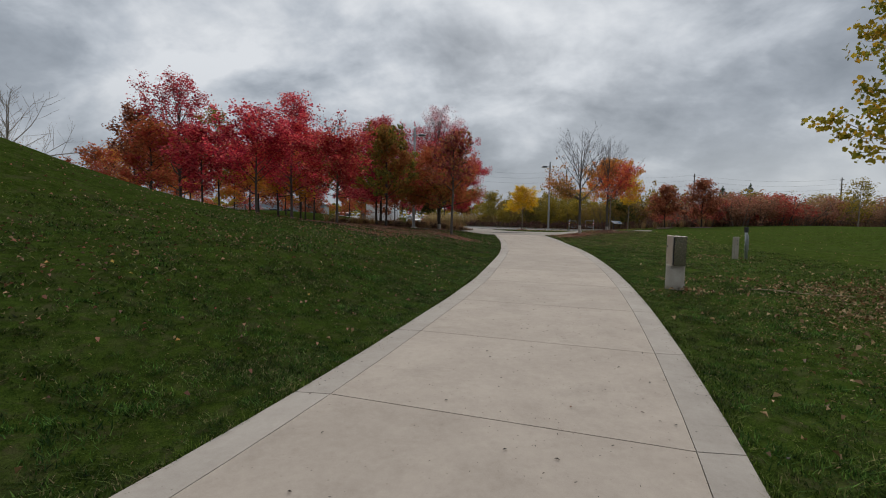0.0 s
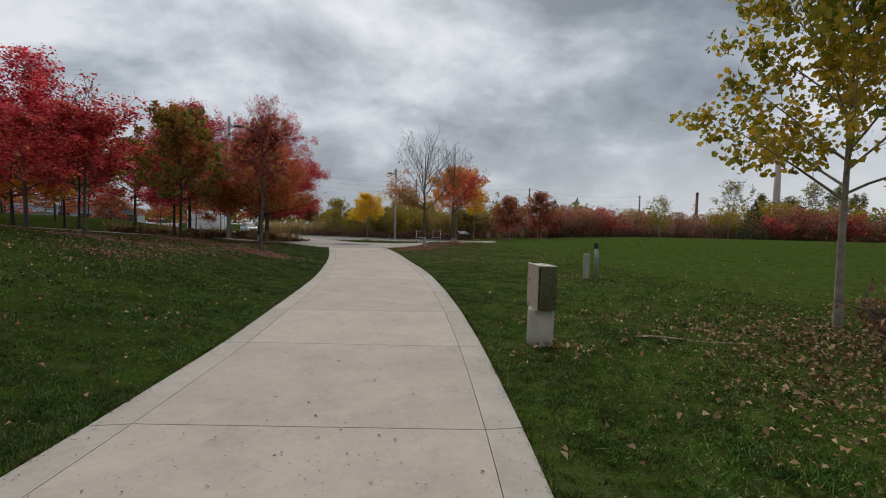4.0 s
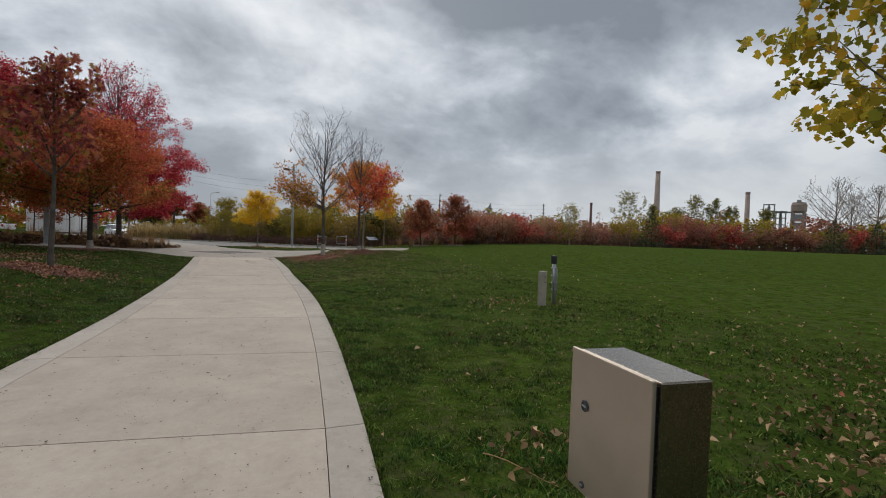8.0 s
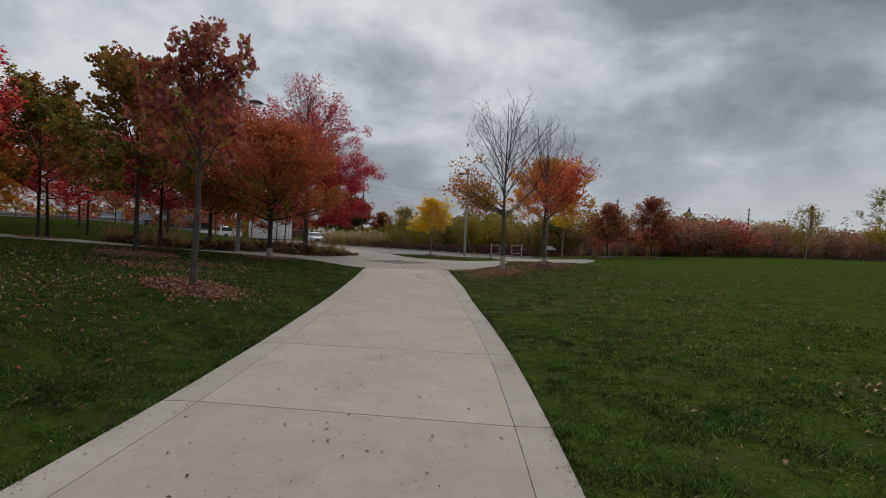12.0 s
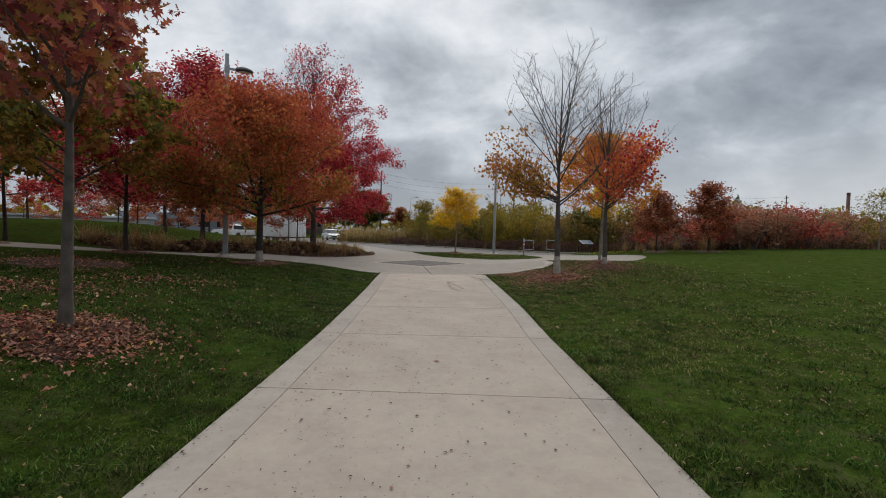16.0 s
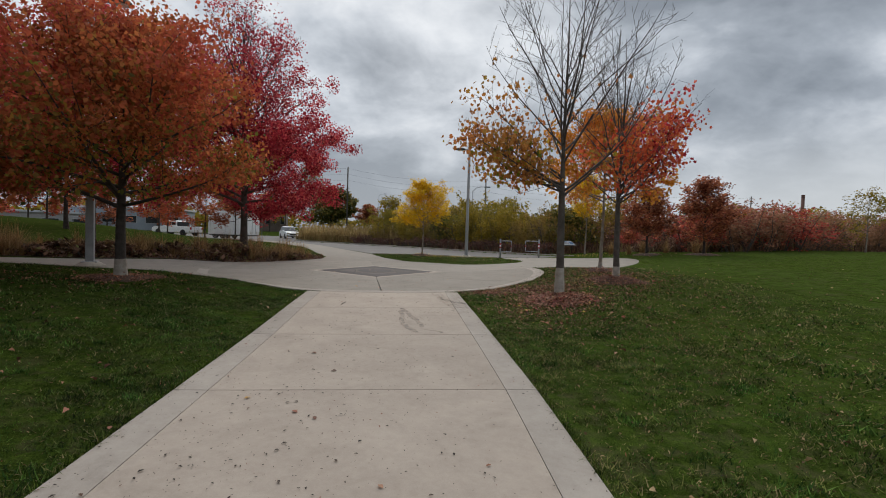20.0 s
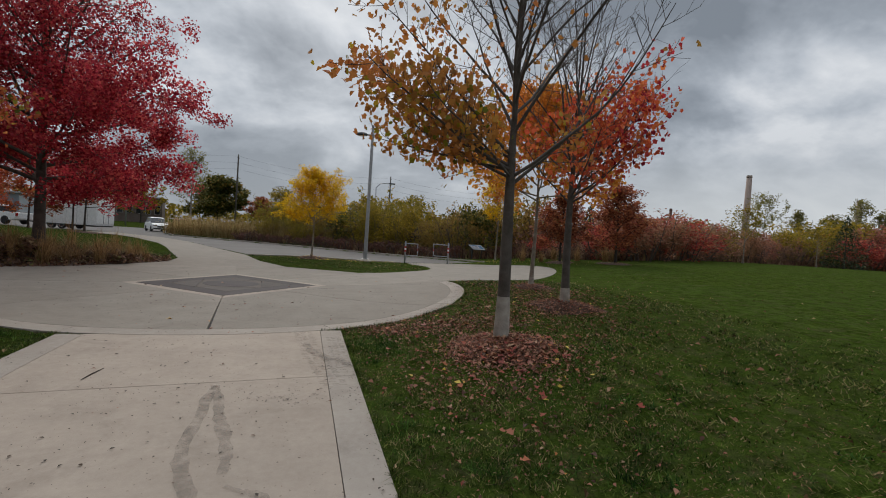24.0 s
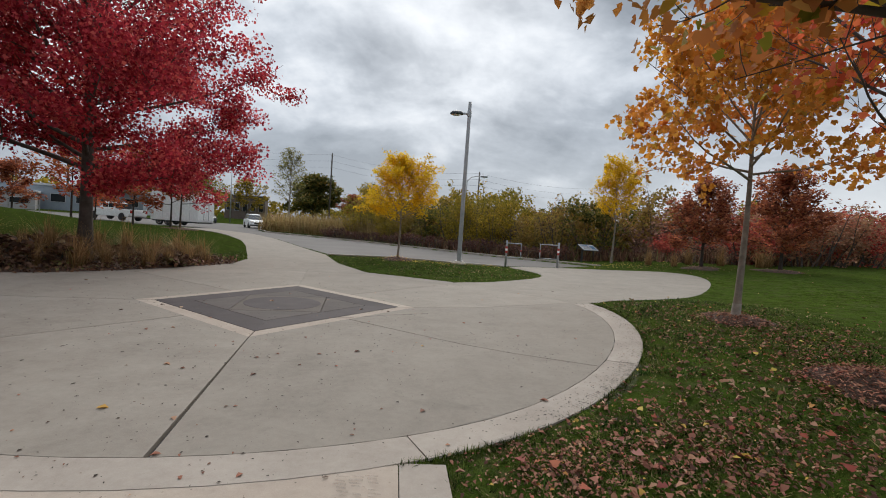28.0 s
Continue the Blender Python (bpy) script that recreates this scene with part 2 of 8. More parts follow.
def ground_material():
    """Mown autumn turf: greens at three scales, dry tufts, bare earth; darker towards the west."""
    m, nodes, links = material("turf")
    geo = nodes.new("ShaderNodeNewGeometry")
    pos = geo.outputs["Position"]
    broad = noise_node(nodes, links, pos, 0.22, 4, 0.6, 0.5)
    patchy = noise_node(nodes, links, pos, 1.7, 5, 0.65, 0.4)
    tuft = noise_node(nodes, links, pos, 14.0, 4, 0.7)
    blade = noise_node(nodes, links, pos, 70.0, 4, 0.75)
    r1 = ramp_node(nodes, [(0.30, (0.014, 0.027, 0.005)), (0.46, (0.044, 0.074, 0.011)), (0.60, (0.087, 0.126, 0.020)), (0.78, (0.158, 0.180, 0.044))])
    s = nodes.new("ShaderNodeMath")
    s.operation = "MULTIPLY_ADD"
    links.new(tuft, s.inputs[0])
    s.inputs[1].default_value = 0.5
    links.new(ranged(nodes, links, blade, 0.2, 0.8, 0.0, 0.5), s.inputs[2])
    links.new(s.outputs[0], r1.inputs[0])
    colour = mixer(nodes, links, ranged(nodes, links, broad, 0.38, 0.68, 0, 0.4), r1.outputs[0], (0.060, 0.100, 0.021))
    shade = nodes.new("ShaderNodeHueSaturation")
    links.new(ranged(nodes, links, noise_node(nodes, links, pos, 3.2, 4, 0.6, 0.6), 0.3, 0.7, 0.60, 1.30), shade.inputs["Value"])
    links.new(colour, shade.inputs["Color"])
    thatch = noise_node(nodes, links, pos, 6.5, 5, 0.7, 0.5)
    worn = mixer(nodes, links, ranged(nodes, links, thatch, 0.50, 0.68, 0, 0.52), shade.outputs[0], (0.125, 0.100, 0.058))
    dry = mixer(nodes, links, ranged(nodes, links, patchy, 0.56, 0.74, 0, 0.52), worn, (0.135, 0.115, 0.062))
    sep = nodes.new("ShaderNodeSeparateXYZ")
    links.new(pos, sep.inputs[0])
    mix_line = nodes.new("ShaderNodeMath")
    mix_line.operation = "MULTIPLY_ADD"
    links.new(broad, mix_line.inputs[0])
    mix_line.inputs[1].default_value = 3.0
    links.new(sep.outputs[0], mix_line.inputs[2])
    west_tone = nodes.new("ShaderNodeHueSaturation")
    links.new(ranged(nodes, links, mix_line.outputs[0], 0.0, 6.0, 0.58, 0.82), west_tone.inputs["Value"])
    links.new(dry, west_tone.inputs["Color"])
    b = nodes.new("ShaderNodeBsdfPrincipled")
    links.new(west_tone.outputs[0], b.inputs["Base Color"])
    b.inputs["Roughness"].default_value, b.inputs["Specular IOR Level"].default_value = 1.0, 0.0
    bump = nodes.new("ShaderNodeBump")
    bump.inputs["Strength"].default_value, bump.inputs["Distance"].default_value = 0.6, 0.05
    links.new(s.outputs[0], bump.inputs["Height"])
    links.new(bump.outputs[0], b.inputs["Normal"])
    out = nodes.new("ShaderNodeOutputMaterial")
    links.new(b.outputs[0], out.inputs[0])
    return m


def paving(name, stops, stain):
    """Broom-finished concrete: mottled, speckled with dark grit, stained in drifts, each slab a little different."""
    m, nodes, links = material(name)
    geo = nodes.new("ShaderNodeNewGeometry")
    info = nodes.new("ShaderNodeObjectInfo")
    shift = nodes.new("ShaderNodeVectorMath")
    shift.operation = "MULTIPLY_ADD"
    links.new(info.outputs["Random"], shift.inputs[0])
    shift.inputs[1].default_value = (37, 91, 0)
    links.new(geo.outputs["Position"], shift.inputs[2])
    pos = shift.outputs[0]
    cloudy = noise_node(nodes, links, pos, 1.6, 6, 0.7, 0.3)
    mottle = noise_node(nodes, links, pos, 16.0, 6, 0.75, 0.1)
    grain = noise_node(nodes, links, pos, 130.0, 3, 0.8)
    acc = nodes.new("ShaderNodeMath")
    acc.operation = "MULTIPLY_ADD"
    links.new(mottle, acc.inputs[0])
    acc.inputs[1].default_value = 0.40
    links.new(ranged(nodes, links, cloudy, 0.28, 0.72, 0.16, 0.42), acc.inputs[2])
    acc2 = nodes.new("ShaderNodeMath")
    acc2.operation = "MULTIPLY_ADD"
    links.new(grain, acc2.inputs[0])
    acc2.inputs[1].default_value = 0.32
    links.new(acc.outputs[0], acc2.inputs[2])
    r = ramp_node(nodes, [(0.34, stops[0]), (0.56, stops[1]), (0.78, stops[2])])
    links.new(acc2.outputs[0], r.inputs[0])
    drift = noise_node(nodes, links, pos, 1.1, 8, 0.72, 0.5)
    colour = mixer(nodes, links, ranged(nodes, links, drift, 0.56, 0.80, 0, 0.6), r.outputs[0], stain)
    chalk = noise_node(nodes, links, pos, 0.75, 9, 0.74, 0.8)
    colour = mixer(nodes, links, ranged(nodes, links, chalk, 0.50, 0.72, 0, 0.55), colour, tuple(c * 1.12 for c in stops[2]))
    cell = nodes.new("ShaderNodeTexVoronoi")
    cell.inputs["Scale"].default_value, cell.inputs["Randomness"].default_value = 16.0, 1.0
    links.new(pos, cell.inputs["Vector"])
    rare = noise_node(nodes, links, pos, 2.6, 2, 0.5)
    pit = nodes.new("ShaderNodeMath")
    pit.operation = "MULTIPLY"
    links.new(ranged(nodes, links, cell.outputs["Distance"], 0.05, 0.12, 1, 0), pit.inputs[0])
    links.new(ranged(nodes, links, rare, 0.44, 0.60, 0, 0.8), pit.inputs[1])
    colour = mixer(nodes, links, pit.outputs[0], colour, (0.13, 0.11, 0.095))
    hsv = nodes.new("ShaderNodeHueSaturation")
    links.new(ranged(nodes, links, info.outputs["Random"], 0, 1, 0.95, 1.05), hsv.inputs["Value"])
    links.new(colour, hsv.inputs["Color"])
    b = nodes.new("ShaderNodeBsdfPrincipled")
    links.new(hsv.outputs[0], b.inputs["Base Color"])
    b.inputs["Roughness"].default_value, b.inputs["Specular IOR Level"].default_value = 0.88, 0.2
    bump = nodes.new("ShaderNodeBump")
    bump.inputs["Strength"].default_value, bump.inputs["Distance"].default_value = 0.3, 0.004
    links.new(acc2.outputs[0], bump.inputs["Height"])
    links.new(bump.outputs[0], b.inputs["Normal"])
    out = nodes.new("ShaderNodeOutputMaterial")
    links.new(b.outputs[0], out.inputs[0])
    return m


TURF = ground_material()
CONCRETE = paving("concrete", [(0.251, 0.208, 0.169), (0.350, 0.293, 0.241), (0.422, 0.358, 0.296)], (0.200, 0.166, 0.134))
CONCRETE_BAND = paving("trowelled_concrete", [(0.234, 0.202, 0.172), (0.326, 0.284, 0.242), (0.395, 0.350, 0.301)], (0.186, 0.158, 0.135))
CONCRETE_OLD = surface("cast_concrete", [(0.281, 0.246, 0.201), (0.393, 0.353, 0.297), (0.468, 0.423, 0.362)], 5, 45, 0.9, 0, 0.4, 0.006,
                       ((0.20, 0.18, 0.16), 6.0, 0.60, 0.75))
CONCRETE_PLAZA = paving("plaza_concrete", [(0.171, 0.149, 0.123), (0.241, 0.213, 0.180), (0.294, 0.263, 0.222)], (0.145, 0.127, 0.106))
JOINT = plain("joint_filler", (0.055, 0.052, 0.05), 0.9)
DARK_PAVER = surface("dark_paver", [(0.052, 0.045, 0.044), (0.069, 0.059, 0.059), (0.089, 0.076, 0.073)], 2.5, 60, 0.85, 0, 0.3, 0.004, vary=0.12)
MID_PAVER = surface("grey_paver", [(0.076, 0.066, 0.060), (0.096, 0.082, 0.075), (0.115, 0.100, 0.091)], 2.5, 60, 0.85, 0, 0.3, 0.004, vary=0.12)
LIGHT_PAVER = surface("buff_paver", [(0.095, 0.078, 0.067), (0.117, 0.098, 0.085), (0.140, 0.118, 0.102)], 2.5, 60, 0.85, 0, 0.3, 0.004, vary=0.12)
ASPHALT = surface("asphalt", [(0.098, 0.091, 0.085), (0.124, 0.115, 0.108), (0.156, 0.146, 0.138)], 0.4, 40, 0.85, 0, 0.3, 0.005)
BARK = surface("grey_bark", [(0.046, 0.037, 0.030), (0.092, 0.077, 0.065), (0.143, 0.124, 0.106)], 7, 60, 0.9, 0, 0.8, 0.02)
BARK_PALE = surface("pale_bark", [(0.130, 0.106, 0.082), (0.247, 0.206, 0.163), (0.364, 0.307, 0.247)], 7, 60, 0.9, 0, 0.7, 0.015)
BARK_DARK = surface("dark_bark", [(0.028, 0.022, 0.018), (0.055, 0.045, 0.038), (0.09, 0.078, 0.068)], 8, 60, 0.9, 0, 0.8, 0.02)
FOOT_PALE = surface("whitewashed_bark", [(0.195, 0.169, 0.141), (0.342, 0.306, 0.259), (0.488, 0.447, 0.384)], 9, 60, 0.9, 0, 0.6, 0.01)
TWIG = surface("twigs", [(0.056, 0.045, 0.040), (0.098, 0.083, 0.073), (0.144, 0.125, 0.112)], 6, 40, 0.9, 0, 0.2, 0.005)
MULCH_BED = surface("mulch_soil", [(0.035, 0.022, 0.016), (0.075, 0.045, 0.032), (0.12, 0.075, 0.055)], 9, 80, 0.95, 0, 1.0, 0.03)
MULCH = leafy("mulch_chips", [(0.0, (0.100, 0.040, 0.024)), (0.4, (0.230, 0.086, 0.050)), (0.75, (0.366, 0.141, 0.084)), (1.0, (0.507, 0.264, 0.167))], 0.0, 0.3, 2.0)
STEEL = surface("brushed_steel", [(0.20, 0.172, 0.136), (0.26, 0.224, 0.178), (0.31, 0.270, 0.218)], 3, 90, 0.24, 0.95, 0.03, 0.001)
STEEL_DOOR = surface("satin_steel_door", [(0.40, 0.345, 0.285), (0.46, 0.40, 0.335), (0.52, 0.455, 0.385)], 3, 90, 0.42, 0.85, 0.03, 0.001)
GALVANISED = surface("galvanised_steel", [(0.27, 0.28, 0.29), (0.37, 0.38, 0.39), (0.45, 0.46, 0.47)], 6, 50, 0.5, 0.5, 0.15, 0.002)
RUBBER = plain("black_rubber", (0.018, 0.018, 0.02), 0.7)
BLACK_PLASTIC = plain("black_plastic", (0.02, 0.021, 0.023), 0.5)
WHITE_PAINT = plain("white_paint", (0.82, 0.82, 0.81), 0.35)
RED_PAINT = plain("red_paint", (0.45, 0.05, 0.04), 0.45)
DARK_PAINT = plain("dark_grey_paint", (0.05, 0.055, 0.06), 0.3)
TINTED = plain("tinted_window", (0.02, 0.024, 0.028), 0.08)
TAIL_RED = plain("red_lamp_glass", (0.35, 0.02, 0.02), 0.2)
CHROME = plain("chrome", (0.6, 0.6, 0.6), 0.2, 1.0)
STACK_BRICK = surface("weathered_stack", [(0.26, 0.195, 0.165), (0.34, 0.26, 0.22), (0.40, 0.31, 0.265)], 0.12, 1.5, 0.9, 0, 0.2, 0.05)
STACK_DARK = surface("rusted_stack", [(0.11, 0.055, 0.045), (0.15, 0.078, 0.062), (0.19, 0.105, 0.085)], 0.15, 1.5, 0.9, 0, 0.2, 0.05)
PLANT_CONCRETE = surface("plant_cladding", [(0.25, 0.24, 0.23), (0.32, 0.31, 0.30), (0.38, 0.37, 0.36)], 0.15, 2, 0.9, 0, 0.1, 0.05)
# far steelwork, its base colour paled to put distance haze into it
HAZED_STEEL = surface("hazed_steelwork", [(0.25, 0.25, 0.255), (0.31, 0.31, 0.315), (0.36, 0.36, 0.365)], 0.3, 3, 0.8, 0.1, 0.1, 0.05)
WOOD_POLE = surface("pole_timber", [(0.06, 0.05, 0.042), (0.10, 0.085, 0.07), (0.14, 0.12, 0.10)], 1.5, 20, 0.9, 0, 0.4, 0.01)
DULL_BRICK = surface("dull_brown_brick", [(0.10, 0.075, 0.062), (0.15, 0.115, 0.098), (0.19, 0.155, 0.135)], 0.8, 9, 0.9, 0, 0.2, 0.02)
BLUE_GREY_WALL = surface("blue_grey_cladding", [(0.21, 0.25, 0.29), (0.27, 0.31, 0.35), (0.33, 0.37, 0.41)], 0.5, 8, 0.7, 0, 0.1, 0.01)
BLUE_WALL = surface("blue_cladding", [(0.07, 0.14, 0.24), (0.09, 0.18, 0.30), (0.12, 0.22, 0.35)], 0.5, 8, 0.6, 0, 0.1, 0.01)
GREY_WALL = surface("grey_cladding", [(0.36, 0.37, 0.38), (0.44, 0.45, 0.46), (0.5, 0.51, 0.52)], 0.4, 8, 0.7, 0, 0.1, 0.01)

# leaf colours
LEAF_CRIMSON = leafy("crimson_leaves", [(0.0, (0.221, 0.019, 0.033)), (0.35, (0.442, 0.038, 0.059)), (0.7, (0.620, 0.070, 0.087)), (1.0, (0.733, 0.171, 0.138))], 0.48)
LEAF_PINK = leafy("pink_red_leaves", [(0.0, (0.260, 0.018, 0.039)), (0.4, (0.585, 0.044, 0.078)), (0.75, (0.832, 0.098, 0.117)), (1.0, (0.860, 0.234, 0.156))], 0.5)
LEAF_SCARLET = leafy("scarlet_leaves", [(0.0, (0.240, 0.017, 0.032)), (0.4, (0.524, 0.047, 0.063)), (0.75, (0.677, 0.105, 0.087)), (1.0, (0.722, 0.235, 0.117))], 0.5)
LEAF_ORANGE = leafy("russet_orange_leaves", [(0.0, (0.200, 0.084, 0.023)), (0.3, (0.374, 0.103, 0.037)), (0.6, (0.539, 0.141, 0.058)), (0.85, (0.609, 0.205, 0.069)), (1.0, (0.392, 0.220, 0.053))], 0.6, 0.75, 0.8, (0.522, 0.091, 0.066))
LEAF_OAK = leafy("dark_oak_leaves", [(0.0, (0.146, 0.037, 0.044)), (0.3, (0.293, 0.065, 0.067)), (0.6, (0.411, 0.102, 0.077)), (0.85, (0.508, 0.174, 0.071)), (1.0, (0.274, 0.193, 0.049))], 0.5, 0.5, 1.4, (0.254, 0.138, 0.049))
LEAF_OLIVE = leafy("olive_green_leaves", [(0.0, (0.075, 0.079, 0.021)), (0.4, (0.161, 0.174, 0.034)), (0.75, (0.298, 0.274, 0.049)), (1.0, (0.546, 0.298, 0.054))], 0.5, 0.7, 0.7, (0.422, 0.099, 0.040))
LEAF_PLANE = leafy("yellow_green_leaves", [(0.0, (0.106, 0.130, 0.017)), (0.45, (0.254, 0.248, 0.028)), (0.8, (0.472, 0.347, 0.036)), (1.0, (0.661, 0.341, 0.037))], 0.5, 0.6, 0.55, (0.566, 0.363, 0.037))
LEAF_OCHRE = leafy("ochre_leaves", [(0.0, (0.244, 0.115, 0.031)), (0.4, (0.456, 0.207, 0.050)), (0.75, (0.571, 0.260, 0.066)), (1.0, (0.392, 0.270, 0.060))], 0.5, 0.85, 0.9, (0.571, 0.193, 0.066))
LEAF_AMBER = leafy("amber_leaves", [(0.0, (0.400, 0.165, 0.028)), (0.4, (0.640, 0.285, 0.045)), (0.8, (0.740, 0.345, 0.055)), (1.0, (0.470, 0.340, 0.060))], 0.62, 0.6, 0.6, (0.700, 0.200, 0.055))
LEAF_FLAME = leafy("flame_leaves", [(0.0, (0.460, 0.076, 0.033)), (0.45, (0.736, 0.152, 0.062)), (0.8, (0.791, 0.232, 0.081)), (1.0, (0.791, 0.336, 0.085))], 0.55, 0.4, 0.8, (0.736, 0.104, 0.067))
LEAF_YELLOW = leafy("bright_yellow_leaves", [(0.0, (0.56, 0.33, 0.012)), (0.5, (0.82, 0.54, 0.02)), (1.0, (0.88, 0.62, 0.035))], 0.62, 0.15)
LEAF_BARBERRY = leafy("dark_barberry_leaves", [(0.0, (0.060, 0.028, 0.024)), (0.5, (0.130, 0.058, 0.046)), (1.0, (0.230, 0.110, 0.080))], 0.25, 0.4, 0.5)
LEAF_WILLOW = leafy("willow_yellow_green_leaves", [(0.0, (0.11, 0.09, 0.016)), (0.35, (0.26, 0.20, 0.026)), (0.75, (0.42, 0.30, 0.035)), (1.0, (0.56, 0.36, 0.045))], 0.5, 0.6, 0.16, (0.15, 0.15, 0.03))
LEAF_MAROON = leafy("maroon_shrub_leaves", [(0.0, (0.147, 0.063, 0.046)), (0.35, (0.314, 0.117, 0.083)), (0.75, (0.480, 0.168, 0.113)), (1.0, (0.563, 0.275, 0.161))], 0.4, 0.75, 0.14, (0.346, 0.232, 0.121))
LEAF_TAWNY = leafy("tawny_shrub_leaves", [(0.0, (0.130, 0.080, 0.028)), (0.4, (0.270, 0.165, 0.050)), (0.8, (0.400, 0.235, 0.065)), (1.0, (0.330, 0.270, 0.065))], 0.5, 0.6, 0.2, (0.230, 0.200, 0.050))
LEAF_SUMAC = leafy("red_sumac_leaves", [(0.0, (0.218, 0.046, 0.042)), (0.4, (0.425, 0.073, 0.059)), (0.8, (0.598, 0.110, 0.080)), (1.0, (0.690, 0.242, 0.131))], 0.45)
ROSE_LEAF = leafy("withered_rose_leaves", [(0.0, (0.11, 0.045, 0.028)), (0.5, (0.24, 0.105, 0.060)), (0.85, (0.36, 0.19, 0.10)), (1.0, (0.22, 0.20, 0.07))], 0.3)
LEAF_RUST = leafy("rust_brown_leaves", [(0.0, (0.135, 0.048, 0.031)), (0.4, (0.313, 0.098, 0.055)), (0.8, (0.472, 0.160, 0.075)), (1.0, (0.578, 0.252, 0.106))], 0.6)
LEAF_DUSTY = leafy("dull_pinkish_brown_leaves", [(0.0, (0.171, 0.100, 0.073)), (0.5, (0.329, 0.177, 0.127)), (1.0, (0.476, 0.277, 0.193))], 0.4)
LEAF_GREEN = leafy("deep_green_leaves", [(0.0, (0.050, 0.060, 0.018)), (0.45, (0.115, 0.122, 0.028)), (0.8, (0.220, 0.185, 0.042)), (1.0, (0.420, 0.240, 0.055))], 0.4)
LEAF_PALE = leafy("thin_pale_green_leaves", [(0.0, (0.13, 0.125, 0.04)), (0.5, (0.24, 0.22, 0.07)), (1.0, (0.36, 0.31, 0.11))], 0.5)
LEAF_CONIFER = leafy("conifer_needles", [(0.0, (0.021, 0.036, 0.019)), (0.6, (0.051, 0.075, 0.033)), (1.0, (0.095, 0.121, 0.054))], 0.1)
GRASS = leafy("grass_blades", [(0.0, (0.008, 0.016, 0.003)), (0.3, (0.027, 0.048, 0.007)), (0.65, (0.069, 0.109, 0.016)), (0.88, (0.125, 0.168, 0.030)), (0.96, (0.168, 0.158, 0.055)), (1.0, (0.254, 0.208, 0.096))], 0.35, 0.7, 4.0, gloss=0.04)
GRASS_DRY = leafy("dry_grass_blades", [(0.0, (0.015, 0.025, 0.005)), (0.25, (0.046, 0.070, 0.011)), (0.55, (0.105, 0.142, 0.028)), (0.75, (0.179, 0.190, 0.050)), (0.88, (0.247, 0.198, 0.087)), (1.0, (0.363, 0.274, 0.147))], 0.35, 0.7, 4.0, gloss=0.04)
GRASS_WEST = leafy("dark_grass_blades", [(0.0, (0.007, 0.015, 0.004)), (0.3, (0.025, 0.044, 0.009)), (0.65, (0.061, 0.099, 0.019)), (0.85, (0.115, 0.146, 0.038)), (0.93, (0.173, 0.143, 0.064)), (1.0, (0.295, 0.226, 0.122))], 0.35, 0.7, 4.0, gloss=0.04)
GRASS_LUSH = leafy("lush_grass_blades", [(0.0, (0.012, 0.035, 0.008)), (0.4, (0.035, 0.083, 0.015)), (0.8, (0.077, 0.151, 0.026)), (1.0, (0.144, 0.234, 0.047))], 0.3, 0.6, 2.0, gloss=0.04)
STRAW = leafy("tan_ornamental_grass", [(0.0, (0.150, 0.085, 0.038)), (0.4, (0.330, 0.205, 0.090)), (0.75, (0.480, 0.320, 0.155)), (0.9, (0.330, 0.170, 0.070)), (1.0, (0.150, 0.170, 0.050))], 0.3)
REED = leafy("dry_reeds", [(0.0, (0.210, 0.140, 0.055)), (0.4, (0.360, 0.250, 0.105)), (0.8, (0.500, 0.365, 0.175)), (1.0, (0.260, 0.250, 0.080))], 0.35, 0.3, 0.2)
BROWN_PLANT = leafy("withered_brown_leaves", [(0.0, (0.068, 0.039, 0.027)), (0.5, (0.168, 0.090, 0.058)), (0.85, (0.270, 0.147, 0.090)), (1.0, (0.203, 0.225, 0.068))], 0.2)
FALLEN_TAN = leafy("fallen_tan_leaves", [(0.0, (0.100, 0.056, 0.026)), (0.4, (0.225, 0.137, 0.065)), (0.78, (0.362, 0.232, 0.115)), (0.95, (0.500, 0.348, 0.198)), (1.0, (0.362, 0.085, 0.050))], 0.15, 0.3, 9.0)
FALLEN_RED = leafy("fallen_red_leaves", [(0.0, (0.070, 0.034, 0.024)), (0.3, (0.190, 0.082, 0.054)), (0.6, (0.310, 0.125, 0.080)), (0.80, (0.360, 0.180, 0.108)), (0.91, (0.430, 0.290, 0.180)), (0.96, (0.400, 0.070, 0.055)), (1.0, (0.520, 0.350, 0.070))], 0.1, 0.1)
FALLEN_SCARLET = leafy("fallen_scarlet_leaves", [(0.0, (0.195, 0.041, 0.036)), (0.4, (0.328, 0.077, 0.054)), (0.75, (0.390, 0.135, 0.063)), (1.0, (0.374, 0.171, 0.144))], 0.15, 0.2)
FALLEN_YELLOW = leafy("fallen_yellow_leaves", [(0.0, (0.300, 0.190, 0.030)), (0.6, (0.560, 0.400, 0.060)), (1.0, (0.640, 0.480, 0.110))], 0.15, 0.2)
FALLEN_DARK = leafy("dark_leaf_crumbs", [(0.0, (0.016, 0.011, 0.008)), (0.6, (0.037, 0.024, 0.018)), (0.9, (0.076, 0.048, 0.033)), (1.0, (0.216, 0.079, 0.038))], 0.0, 0.1)

# ---- shape helpers ----


